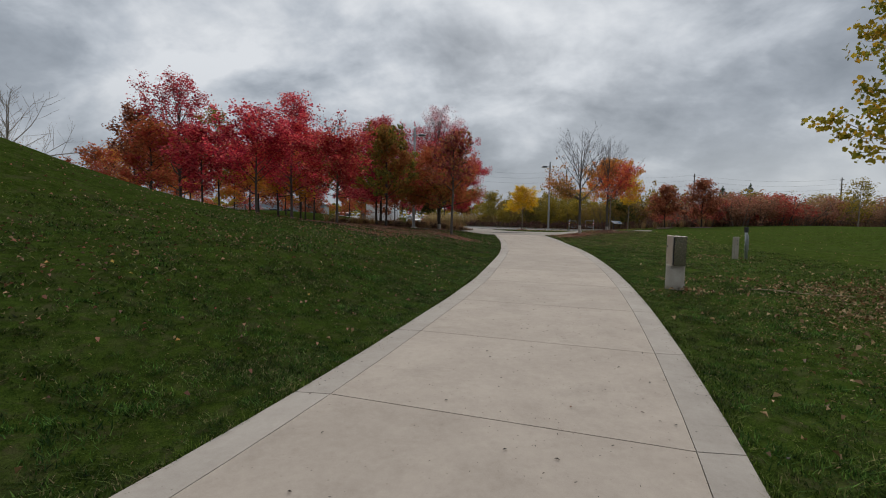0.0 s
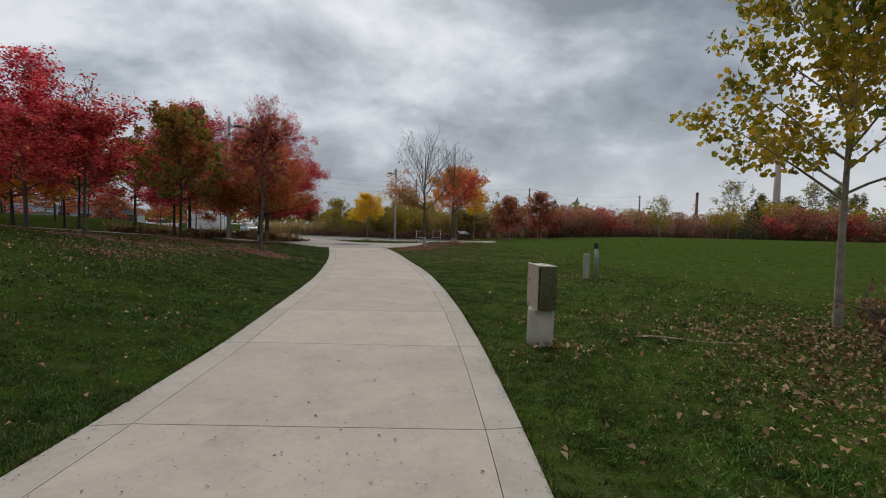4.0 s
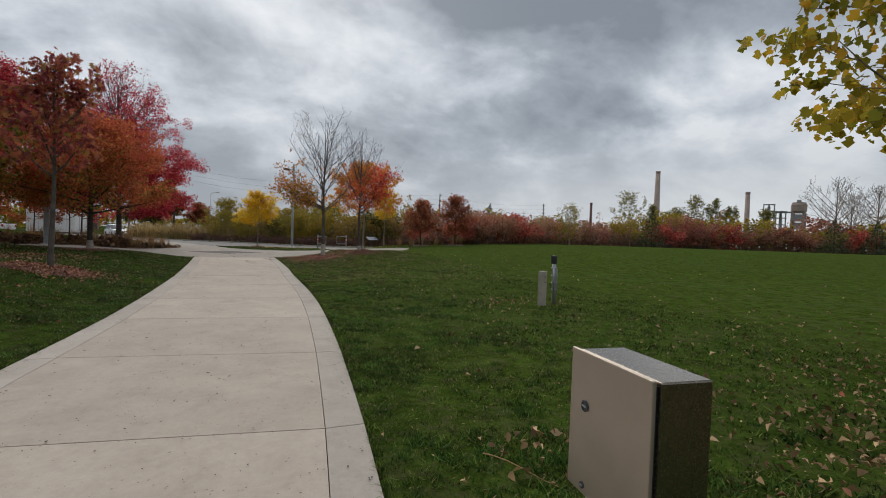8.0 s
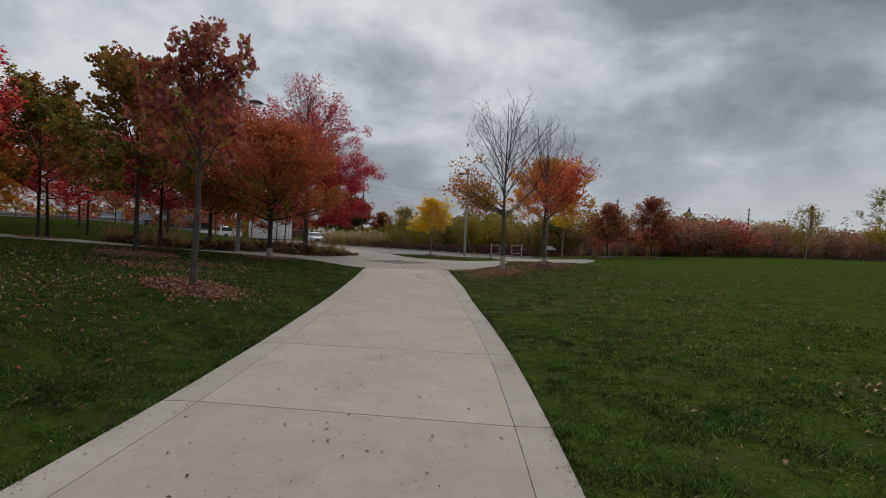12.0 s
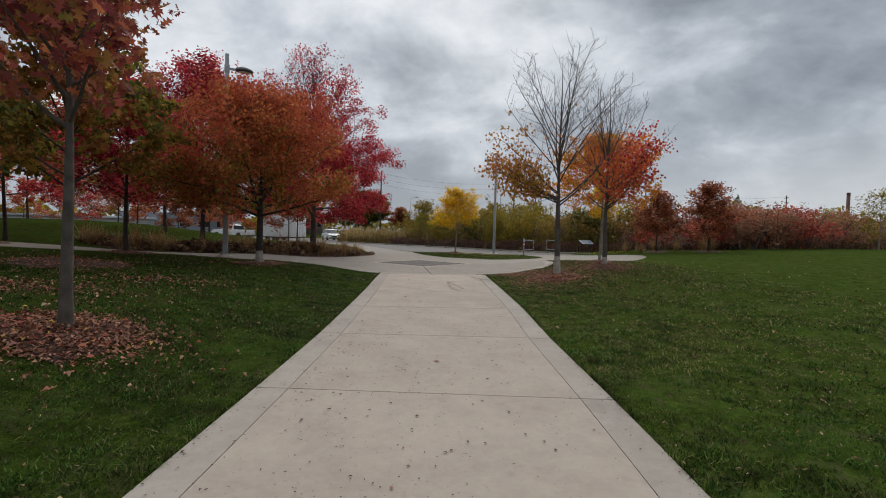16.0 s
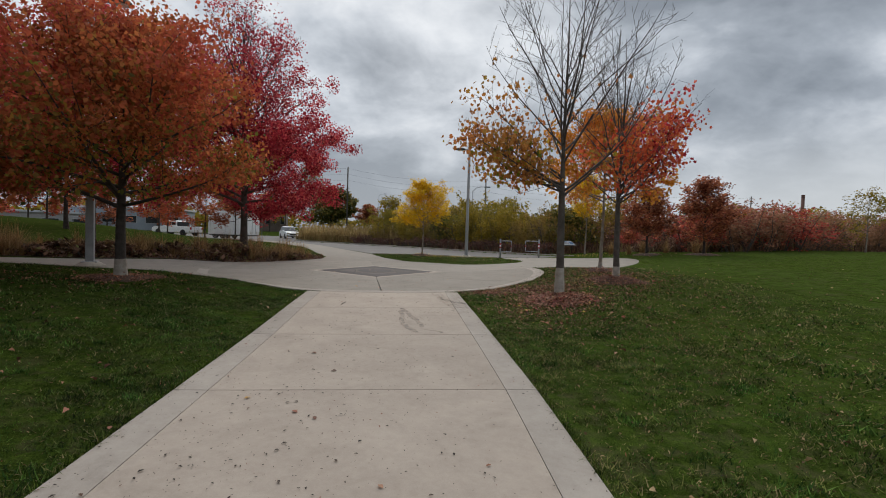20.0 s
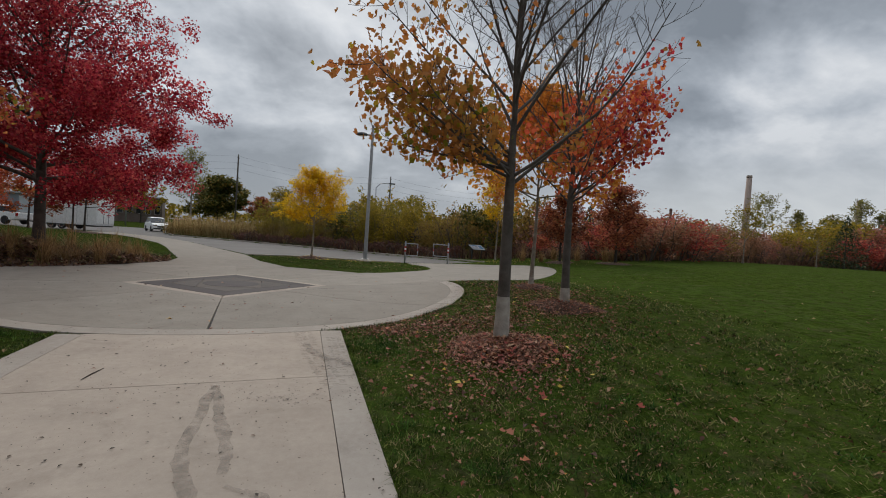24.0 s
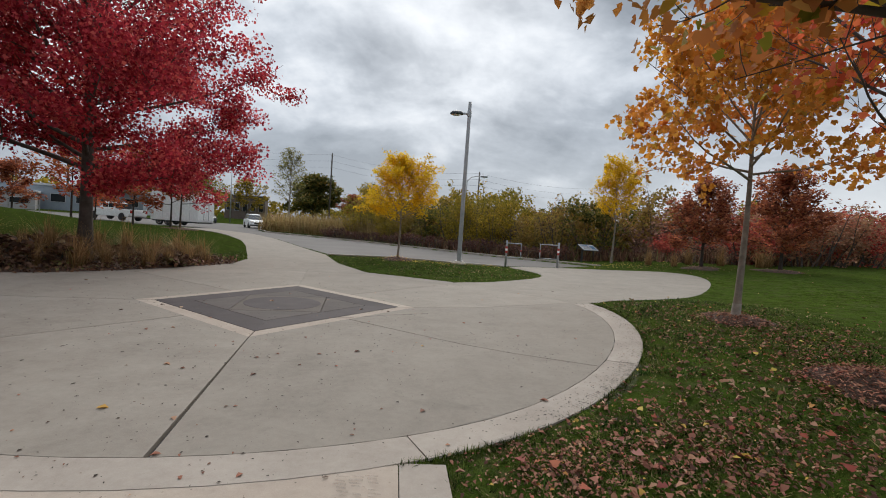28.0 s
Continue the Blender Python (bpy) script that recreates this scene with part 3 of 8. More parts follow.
def np_mesh(name, verts, faces, mat, smooth=False):
    """A mesh from arrays: verts n x 3, faces m x k."""
    me = bpy.data.meshes.new(name)
    verts, faces = np.ascontiguousarray(verts, dtype=np.float32), np.ascontiguousarray(faces, dtype=np.int32)
    m, k = faces.shape
    me.vertices.add(len(verts))
    me.vertices.foreach_set("co", verts.ravel())
    me.loops.add(m * k)
    me.loops.foreach_set("vertex_index", faces.ravel())
    me.polygons.add(m)
    me.polygons.foreach_set("loop_start", np.arange(0, m * k, k, dtype=np.int32))
    if smooth:
        me.polygons.foreach_set("use_smooth", np.ones(m, dtype=bool))
    me.update(calc_edges=True)
    me.materials.append(mat)
    return me


def part(name, bm, mat, parent=None, label="", smooth=False):
    """Links a bmesh or a mesh as one object, under a thing or a part."""
    if isinstance(bm, bpy.types.Mesh):
        me = bm
    else:
        me = bpy.data.meshes.new(name)
        bm.to_mesh(me)
        bm.free()
        me.materials.append(mat)
        if smooth:
            for p in me.polygons:
                p.use_smooth = True
    ob = new(name, me)
    if parent is not None:
        ob.parent = parent
    return tagged(ob, label)


def thing(name, m, label, category, group=""):
    ob = new(name)
    ob.matrix_world = m
    ob.empty_display_size = 0.2
    return tagged(ob, label, category, group)


def box(bm, x0, y0, z0, x1, y1, z1, bevel=0.0):
    made = bmesh.ops.create_cube(bm, size=1.0)["verts"]
    for v in made:
        v.co = Vector((x0 + (v.co.x + 0.5) * (x1 - x0), y0 + (v.co.y + 0.5) * (y1 - y0), z0 + (v.co.z + 0.5) * (z1 - z0)))
    if bevel:
        edges = list({e for v in made for e in v.link_edges})
        bmesh.ops.bevel(bm, geom=edges, offset=bevel, segments=2, affect="EDGES", profile=0.5)
    return bm


def boxed(*a, bevel=0.0):
    return box(bmesh.new(), *a, bevel=bevel)


def lathe(profile, sides=16):
    """A solid turned round z from (radius, height) pairs."""
    bm = bmesh.new()
    rings = []
    for r, z in profile:
        rings.append([bm.verts.new((r * math.cos(2 * math.pi * i / sides), r * math.sin(2 * math.pi * i / sides), z)) for i in range(sides)])
    for a, b in zip(rings, rings[1:]):
        for i in range(sides):
            bm.faces.new((a[i], a[(i + 1) % sides], b[(i + 1) % sides], b[i]))
    bm.faces.new(list(reversed(rings[0])))
    bm.faces.new(rings[-1])
    return bm


def tube_arrays(paths, sides=6):
    """Tapered tubes along polylines: (points, radii) pairs, as verts and quads."""
    vs, fs, at = [], [], 0
    ang = np.arange(sides) * 2 * np.pi / sides
    for pts, rad in paths:
        pts, rad = np.asarray(pts, float), np.asarray(rad, float)
        n = len(pts)
        tan = np.gradient(pts, axis=0)
        tan /= np.linalg.norm(tan, axis=1)[:, None] + 1e-9
        ref = np.where(np.abs(tan[:, 2:3]) > 0.8, np.array([[1.0, 0, 0]]), np.array([[0, 0, 1.0]]))
        u = np.cross(tan, ref)
        u /= np.linalg.norm(u, axis=1)[:, None] + 1e-9
        for i in range(1, n):
            if np.dot(u[i], u[i - 1]) < 0:
                u[i] = -u[i]
        w = np.cross(tan, u)
        ring = pts[:, None] + rad[:, None, None] * (np.cos(ang)[None, :, None] * u[:, None] + np.sin(ang)[None, :, None] * w[:, None])
        vs.append(ring.reshape(-1, 3))
        i = np.arange(n - 1)[:, None] * sides
        j = np.arange(sides)[None]
        k = (j + 1) % sides
        fs.append((at + np.stack([i + j, i + k, i + sides + k, i + sides + j], -1)).reshape(-1, 4))
        at += n * sides
    return np.concatenate(vs), np.concatenate(fs)


def tubes(name, paths, mat, sides=6):
    v, f = tube_arrays(paths, sides)
    return np_mesh(name, v, f, mat, True)


# ---- the lie of the land ----


def smooth01(v):
    v = np.clip(v, 0, 1)
    return v * v * (3 - 2 * v)


# edges of the paved walk: easting by northing
Y_L = [-9, -4, 0, 2.04, 3.53, 4.5, 7.46, 9.76, 13.7, 16, 18.1, 20.3, 22.4, 24.5, 26.6, 30.6]
X_L = [-6.6, -4.3, -2.55, -1.90, -1.56, -1.36, -0.83, -0.49, -0.15, 0.025, 0.09, 0.10, 0.085, 0.0, -0.08, -0.34]
Y_R = [-9, -4, 0, 2.5, 4.9, 7.2, 9.25, 11.4, 13.6, 15.8, 17.9, 20.2, 22.4, 24.6, 26.8, 31.15]
X_R = [-3.2, -1.05, 0.72, 1.46, 1.93, 2.32, 2.61, 2.86, 3.06, 3.2, 3.27, 3.25, 3.18, 3.2, 3.13, 3.0]
JOINTS = [-7.6, -5.5, -3.4, -1.25, 0.85, 2.93, 4.95, 7.02, 9.27, 11.43, 13.58, 15.8, 17.92, 20.2, 22.4, 24.63, 26.77, 28.95, 31.08]


def land(x, y):
    """Height of the ground at x, y."""
    x, y = np.asarray(x, float), np.asarray(y, float)
    z = np.interp(y, [-12, 0, 5, 10, 15, 21, 28, 36, 50, 90, 400], [-0.2, 0, 0.12, 0.21, 0.27, 0.36, 0.44, 0.44, 0.35, 0.3, 0.3])
    z = (z + np.interp(y - 1.5, [-12, 0, 5, 10, 15, 21, 28, 36, 50, 90, 400], [-0.2, 0, 0.12, 0.21, 0.27, 0.36, 0.44, 0.44, 0.35, 0.3, 0.3]) + np.interp(y + 1.5, [-12, 0, 5, 10, 15, 21, 28, 36, 50, 90, 400], [-0.2, 0, 0.12, 0.21, 0.27, 0.36, 0.44, 0.44, 0.35, 0.3, 0.3])) / 3
    d = np.interp(y, [-9, 0, 9, 17, 31], [-6.6, -2.5, -0.6, 0.15, -0.36]) - x
    d = np.where(y > 31, -0.36 - 3.2 * smooth01((y - 31) / 2.5) - x, d)
    off = smooth01((d - 0.1) / 3.6)
    fade = 1 - smooth01((y - 44) / 14)
    west = 0.2 * smooth01(d / 3) + 0.045 * np.clip(d - 4, 0, 26)
    z = z + west * fade
    z = z + off * 1.0 * np.exp(-((x + 16) ** 2 + (y - 12) ** 2) / 162)
    z = z + off * 3.6 * np.exp(-((x + 18.5) ** 2 + (y - 6.5) ** 2) / 62)
    z = z + 1.2 * np.exp(-(((x + 24) / 11) ** 2 + ((y - 53) / 9) ** 2))
    z = z + 0.28 * off * np.exp(-(((x + 8.5) / 4.5) ** 2 + ((y - 44) / 6) ** 2))
    e = x - np.interp(y, [0, 9, 16, 31], [0.7, 2.6, 3.2, 3.1])
    east = 0.25 * smooth01(e / 4) * smooth01((y - 20) / 12) * (1 - smooth01((y - 36) / 5) * (1 - smooth01((x - 12) / 6)))
    z = z + east + 0.7 * smooth01((e - 1) / 32) * smooth01((y - 8) / 40)
    return z


def ground_z(x, y):
    return float(land(x, y))


def eased(y, ys, xs):
    """Smoothed interpolation along an edge."""
    s = 0.0
    for o, w in ((-0.8, 0.2), (0, 0.6), (0.8, 0.2)):
        s = s + w * np.interp(y + o, ys, xs)
    return s


def edge_l(y):
    return eased(y, Y_L, X_L)


def edge_r(y):
    return eased(y, Y_R, X_R)


def joint_left(y):
    """Northing of a joint's west end."""
    return y + float(np.interp(y, [0, 3, 7, 14, 18, 20, 24, 27, 29, 31.1], [0.55, 0.5, 0.43, 0.4, 0.2, 0.05, -0.1, -0.2, -0.355, -0.35]))


C0, R0 = Vector((0.75, 36.2)), 5.5
walk_poly = np.array([(edge_l(y), y) for y in np.linspace(-9, 30.6, 40)] + [(edge_r(y), y) for y in np.linspace(31.1, -9, 40)])
disc_poly = np.array([(C0.x + R0 * math.cos(a), C0.y + R0 * math.sin(a)) for a in np.linspace(0, 2 * math.pi, 64, endpoint=False)])
west_poly = np.array([(0.0, 31.2), (-2.2, 31.75), (-4.2, 32.25), (-5.6, 32.2), (-6.8, 31.7), (-8.25, 30.7), (-10.2, 29.3), (-12.4, 28.0), (-18, 26.6), (-30, 28),
                      (-30, 31), (-18, 29.4), (-13.8, 30.4), (-11.6, 31.6), (-9.6, 33.1), (-7.8, 34.6), (-6.2, 35.8), (-5.0, 37.0), (-4.3, 38.3), (-2.5, 38.0), (0, 36)])
north_poly = np.array([(-1.0, 36.0), (-4.3, 38.3), (-3.85, 39.2), (-3.0, 40.8), (-2.45, 42.5), (-2.6, 44.2), (-3.4, 46.5), (-4.6, 49.9), (-6.2, 53.8), (-8.6, 58.6), (-11.6, 63.6), (-17, 70),
                       (-15.2, 72.0), (-9.6, 66.0), (-6.2, 60.0), (-3.2, 53.6), (-0.8, 48.7), (0.3, 44.8), (1.53, 42.2), (4.0, 41.0), (4.5, 39)])
east_poly = np.array([(3.0, 39.2), (4.0, 41.0), (5.0, 41.4), (5.95, 42.3), (7.1, 43.5), (7.78, 44.8), (7.58, 46.6), (6.9, 48.2), (9.8, 49.1), (13.7, 48.9), (14.7, 46.9), (14.2, 44.9), (13.0, 43.0),
                      (10.6, 40.2), (8.1, 38.2), (6.9, 37.4), (6.33, 36.83), (5.4, 36.0)])


def rounded(poly, times=2):
    """Corners of an outline cut off, again and again."""
    for _ in range(times):
        nxt = np.roll(poly, -1, 0)
        poly = np.stack([0.75 * poly + 0.25 * nxt, 0.25 * poly + 0.75 * nxt], 1).reshape(-1, 2)
    return poly


east_poly = rounded(east_poly)
road_poly = np.array([(-17, 72.2), (-9.6, 66.2), (-6.2, 60.2), (-3.2, 53.8), (-0.7, 48.8), (2.2, 49.7), (4.75, 48.8), (6.9, 48.3), (9.8, 49.2), (12.6, 51.4), (11.6, 53.2), (8.9, 55.8), (4.3, 61.2), (-2, 67.0),
                      (-11, 74.0), (-13.0, 79.0), (-13.5, 92.0), (-24, 103), (-60, 118), (-60, 102), (-44, 85), (-26, 76)])


def signed(poly, x, y):
    """Distance to a polygon's outline, positive inside."""
    x, y = np.asarray(x, float), np.asarray(y, float)
    inside = np.zeros(x.shape, bool)
    best = np.full(x.shape, 1e9)
    for (ax, ay), (bx, by) in zip(poly, np.roll(poly, -1, 0)):
        cross = ((ay > y) != (by > y)) & (x < (bx - ax) * (y - ay) / (by - ay + 1e-12) + ax)
        inside ^= cross
        t = np.clip(((x - ax) * (bx - ax) + (y - ay) * (by - ay)) / ((bx - ax) ** 2 + (by - ay) ** 2 + 1e-12), 0, 1)
        best = np.minimum(best, np.hypot(x - ax - t * (bx - ax), y - ay - t * (by - ay)))
    return np.where(inside, best, -best)


def paved(x, y):
    """Positive on concrete or asphalt, by the distance from its edge."""
    s = signed(walk_poly, x, y)
    for p in (disc_poly, west_poly, north_poly, east_poly, road_poly):
        s = np.maximum(s, signed(p, x, y))
    return s


def axis(fine0, fine1, step, low, high):
    a = list(np.arange(fine0, fine1 + 1e-6, step))
    s, v = step, fine1
    while v < high:
        s *= 1.13
        v += s
        a.append(v)
    s, v = step, fine0
    while v > low:
        s *= 1.13
        v -= s
        a.insert(0, v)
    return np.array(a)


gx, gy = axis(-13, 16, 0.22, -1600, 1600), axis(0, 52, 0.22, -1200, 3000)
GX, GY = np.meshgrid(gx, gy)
GZ = land(GX, GY)
close = (np.abs(GX) < 70) & (GY > -15) & (GY < 100)
sink = np.zeros_like(GZ)
sink[close] = paved(GX[close], GY[close])
on_road = np.full_like(GZ, -1.0)
on_road[close] = signed(road_poly, GX[close], GY[close])
GZ = GZ + 0.012 * np.sin(GX * 2.3 + np.sin(GY * 1.7)) * np.sin(GY * 2.9 + 1.3 * np.sin(GX * 1.1)) * (sink < -0.2)
GZ = np.where(sink > 0.14, GZ - 0.09, GZ)
GZ = np.where(on_road > 0.3, GZ - 0.25, GZ)
nx, ny = len(gx), len(gy)
idx = np.arange(nx * ny).reshape(ny, nx)
gf = np.stack([idx[:-1, :-1], idx[:-1, 1:], idx[1:, 1:], idx[1:, :-1]], -1).reshape(-1, 4)
ground = new("ground", np_mesh("ground", np.stack([GX, GY, GZ], -1).reshape(-1, 3), gf, TURF, True))
tagged(ground, "mown green park lawn with dry patches and low mounds", "lawn", kind="structure")


def drape(outline, rise, depth, step=1.0):
    """A slab on the land: its outline cut into pieces that follow the ground, rise above it, depth thick."""
    bm = bmesh.new()
    f = bm.faces.new([bm.verts.new((x, y, 0)) for x, y in outline])
    if f.normal.z < 0 or sum((a[0] * b[1] - b[0] * a[1]) for a, b in zip(outline, list(outline[1:]) + [outline[0]])) < 0:
        f.normal_flip()
    xs, ys = [p[0] for p in outline], [p[1] for p in outline]
    for lo, hi, no in ((min(xs), max(xs), (1, 0, 0)), (min(ys), max(ys), (0, 1, 0))):
        v = math.ceil((lo + 0.05) / step) * step
        while v < hi - 0.05:
            bmesh.ops.bisect_plane(bm, geom=bm.verts[:] + bm.edges[:] + bm.faces[:], plane_co=Vector(no) * v, plane_no=no)
            v += step
    tops = bm.faces[:]
    low = bmesh.ops.extrude_face_region(bm, geom=tops)
    under = {g for g in low["geom"] if isinstance(g, bmesh.types.BMVert)}
    for v in bm.verts:
        z = ground_z(v.co.x, v.co.y) + rise
        v.co.z = z if v in under else z - depth
    bmesh.ops.recalc_face_normals(bm, faces=bm.faces[:])
    return bm


# ---- the paved walk, slab by slab ----
BAND, GAP, JG = 0.29, 0.0032, 0.0055
path_walk = tagged(new("path"), "pale concrete park path in jointed slabs with side bands", "path", kind="structure")
part("path_base", drape([(float(x), float(y)) for x, y in walk_poly], -0.025, 0.05, 1.0), JOINT, path_walk, "dark joint filler between slabs")
for ya, yb in zip(JOINTS, JOINTS[1:]):
    la, lb = joint_left(ya) + JG, joint_left(yb) - JG
    ra, rb = ya + JG, yb - JG

    def inner(side, y):
        return (float(edge_l(y)) + BAND if side < 0 else float(edge_r(y)) - BAND, float(y))
    left = [inner(-1, y) for y in np.linspace(la, lb, 5)]
    right = [inner(1, y) for y in np.linspace(ra, rb, 5)]
    part("slab", drape([(x + GAP, y) for x, y in left] + [(x - GAP, y) for x, y in reversed(right)], 0.012, 0.08), CONCRETE, path_walk)
    part("edge_slab", drape([(float(edge_l(y)), float(y)) for y in np.linspace(la, lb, 5)] + [(x - GAP, y) for x, y in reversed(left)], 0.012, 0.1), CONCRETE_BAND, path_walk)
    part("edge_slab", drape([(x + GAP, y) for x, y in right] + [(float(edge_r(y)), float(y)) for y in np.linspace(rb, ra, 5)], 0.012, 0.1), CONCRETE_BAND, path_walk)

# the round plaza with the paver lozenge
plaza = tagged(new("plaza"), "round concrete plaza with a dark paver lozenge", "plaza", kind="structure")
part("plaza_base", drape([(float(x), float(y)) for x, y in disc_poly], -0.02, 0.06, 1.0), JOINT, plaza, "dark joint filler between slabs")
STAR = [Vector((0.86, 34.17)), Vector((2.62, 36.46)), Vector((0.42, 38.34)), Vector((-1.24, 35.88))]
star_mid = sum(STAR, Vector((0, 0))) / 4
RI = R0 - 0.33


def star_angle(p):
    q = p - C0
    return math.atan2(q.y, q.x)


def arc(r, a0, a1, n):
    return [(C0.x + r * math.cos(a), C0.y + r * math.sin(a)) for a in np.linspace(a0, a1, n)]


angles = [star_angle(p) for p in STAR]
angles[0] = math.atan2(31.15 - C0.y, 1.24 - C0.x)
frame_out = [star_mid + (p - star_mid) * 1.14 for p in STAR]
for i in range(4):
    a0, a1 = angles[i], angles[(i + 1) % 4]
    while a1 < a0:
        a1 += 2 * math.pi
    half = 0.5 * (a0 + a1)
    p, q = frame_out[i], frame_out[(i + 1) % 4]
    m = (p + q) / 2
    g = 0.008
    e = GAP / RI * 1.6
    e0, e1 = (0.0035 if i == 0 else e), (0.0035 if i == 3 else e)
    part("slab", drape([tuple(p + (m - p).normalized() * g)] + arc(RI - GAP, a0 + e0, half - e, 10) + [tuple(m + (p - m).normalized() * g)], 0.016, 0.08), CONCRETE_PLAZA, plaza)
    part("slab", drape([tuple(m + (q - m).normalized() * g)] + arc(RI - GAP, half + e, a1 - e1, 10) + [tuple(q + (m - q).normalized() * g)], 0.016, 0.08), CONCRETE_PLAZA, plaza)
    ps, qs = STAR[i], STAR[(i + 1) % 4]
    part("border_slab", drape([tuple(p + (q - p).normalized() * 0.01), tuple(q + (p - q).normalized() * 0.01), tuple(qs + (ps - qs).normalized() * 0.01), tuple(ps + (qs - ps).normalized() * 0.01)], 0.0155, 0.08), CONCRETE, plaza)
# rim pieces where lawn meets the plaza
for a0, a1 in ((-1.17, -0.62), (-0.62, 0.10), (-2.9, -2.35), (-2.35, -1.78), (-1.78, -1.17)):
    part("rim_slab", drape(arc(RI + GAP, a0 + 0.001, a1 - 0.001, 9) + arc(R0, a1 - 0.001, a0 + 0.001, 9), 0.016, 0.09), CONCRETE_BAND, plaza)
# the lozenge: dark field, grey ring of four kites, buff square, round stone
lozenge = tagged(new("paver_lozenge"), "dark grey paver lozenge with a compass pattern", "paving", kind="structure")


def kite(s):
    return [star_mid + (p - star_mid) * s for p in STAR]


outer_k, inner_k = kite(0.995), kite(0.70)
for i in range(4):
    a, b, c, d = outer_k[i], outer_k[(i + 1) % 4], inner_k[(i + 1) % 4], inner_k[i]
    part("paver", drape([tuple(v) for v in (a, b, c, d)], 0.019, 0.07), DARK_PAVER, lozenge)
mids = [(inner_k[i] + inner_k[(i + 1) % 4]) / 2 for i in range(4)]
for i in range(4):
    s = 0.99
    part("paver", drape([tuple(star_mid + (v - star_mid) * s) for v in (mids[i - 1], inner_k[i], mids[i])], 0.0195, 0.07), MID_PAVER, lozenge)
part("paver", drape([tuple(star_mid + (v - star_mid) * 0.975) for v in mids], 0.020, 0.07), LIGHT_PAVER, lozenge)
part("round_paver", drape([(star_mid.x + 0.62 * math.cos(a), star_mid.y + 0.62 * math.sin(a)) for a in np.linspace(0, 2 * math.pi, 28, endpoint=False)], 0.0225, 0.05), DARK_PAVER, lozenge)

for nm, poly, off, cuts in (("sidewalk", west_poly, 0.010, 2.2), ("sidewalk", north_poly, 0.008, 2.2), ("apron", east_poly, 0.006, 2.4)):
    ob = part(nm, drape([(float(x), float(y)) for x, y in poly], off, 0.1, 1.0), CONCRETE_PLAZA)
    tagged(ob, "pale concrete pavement leaving the plaza", "pavement", kind="structure")
road = part("road", drape([(float(x), float(y)) for x, y in road_poly], -0.06, 0.12, 2.0), ASPHALT)
tagged(road, "worn grey asphalt access road", "road", kind="structure")


def kerb_line(points, label="pale concrete kerb along the road"):
    """A kerb of 2 m stones along a polyline."""
    holder = tagged(new("kerb"), label, "kerb", kind="structure")
    for (ax, ay), (bx, by) in zip(points, points[1:]):
        v = Vector((bx - ax, by - ay))
        n = max(1, round(v.length / 2.0))
        s = Vector((-v.y, v.x)).normalized() * 0.08
        for i in range(n):
            p, q = Vector((ax, ay)) + v * (i / n), Vector((ax, ay)) + v * ((i + 1) / n)
            g = v.normalized() * 0.005
            part("kerb_stone", drape([tuple(p + g - s), tuple(q - g - s), tuple(q - g + s), tuple(p + g + s)], 0.055, 0.2, 5.0), CONCRETE_BAND, holder)


kerb_line([(-13.3, 92), (-12.8, 79), (-10.9, 74.1), (-2, 67.1), (4.3, 61.3), (8.9, 55.9), (11.6, 53.3), (12.7, 51.4)])
kerb_line([(-0.7, 48.7), (2.2, 49.6), (4.75, 48.7), (6.9, 48.2)])

# ---- leaves, branches, trees ----
MAPLE = np.array([(0, 0, 0), (0.34, 0.16, 0.08), (0.24, 0.34, 0.0), (0.50, 0.56, 0.13), (0.0, 1.0, -0.02), (-0.50, 0.56, 0.13), (-0.24, 0.34, 0.0), (-0.34, 0.16, 0.08)])
OAK_LOBES = np.array([(0, 0, 0), (0.10, 0.12, 0.02), (0.30, 0.20, 0.08), (0.11, 0.32, 0.01), (0.42, 0.48, 0.10), (0.10, 0.54, 0.0), (0.32, 0.78, 0.07), (0.06, 0.80, 0.0), (0.0, 1.05, -0.06), (-0.06, 0.80, 0.0), (-0.32, 0.78, 0.07), (-0.10, 0.54, 0.0), (-0.42, 0.48, 0.10), (-0.11, 0.32, 0.01), (-0.30, 0.20, 0.08), (-0.10, 0.12, 0.02)])
LOBED = np.array([(0, 0, 0), (0.22, 0.20, 0.06), (0.37, 0.60, 0.13), (0.0, 1.05, -0.04), (-0.37, 0.60, 0.13), (-0.22, 0.20, 0.06)])
KITE = np.array([(0, 0, 0), (0.43, 0.46, 0.10), (0.0, 1.0, -0.05), (-0.43, 0.46, 0.10)])
OVAL = np.array([(0, 0, 0), (0.30, 0.42, 0.10), (0.0, 1.0, -0.04), (-0.30, 0.42, 0.10)])


def rotations(rng, n, flat=0.0, droop=0.0):
    """Random turns; flat near 1 keeps the leaves level, droop hangs them tip down."""
    if droop:
        y = rng.normal(size=(n, 3)) * 0.55 + np.array([0, 0, -droop])
        y /= np.linalg.norm(y, axis=1)[:, None] + 1e-9
        x = np.cross(rng.normal(size=(n, 3)), y)
        x /= np.linalg.norm(x, axis=1)[:, None] + 1e-9
        return np.stack([x, y, np.cross(x, y)], -1)
    z = rng.normal(size=(n, 3))
    z /= np.linalg.norm(z, axis=1)[:, None]
    z[:, 2] = np.abs(z[:, 2])
    z = z * (1 - flat) + np.array([0, 0, 1.0]) * flat
    z /= np.linalg.norm(z, axis=1)[:, None]
    a = rng.normal(size=(n, 3))
    x = np.cross(a, z)
    x /= np.linalg.norm(x, axis=1)[:, None] + 1e-9
    y = np.cross(z, x)
    return np.stack([x, y, z], -1)


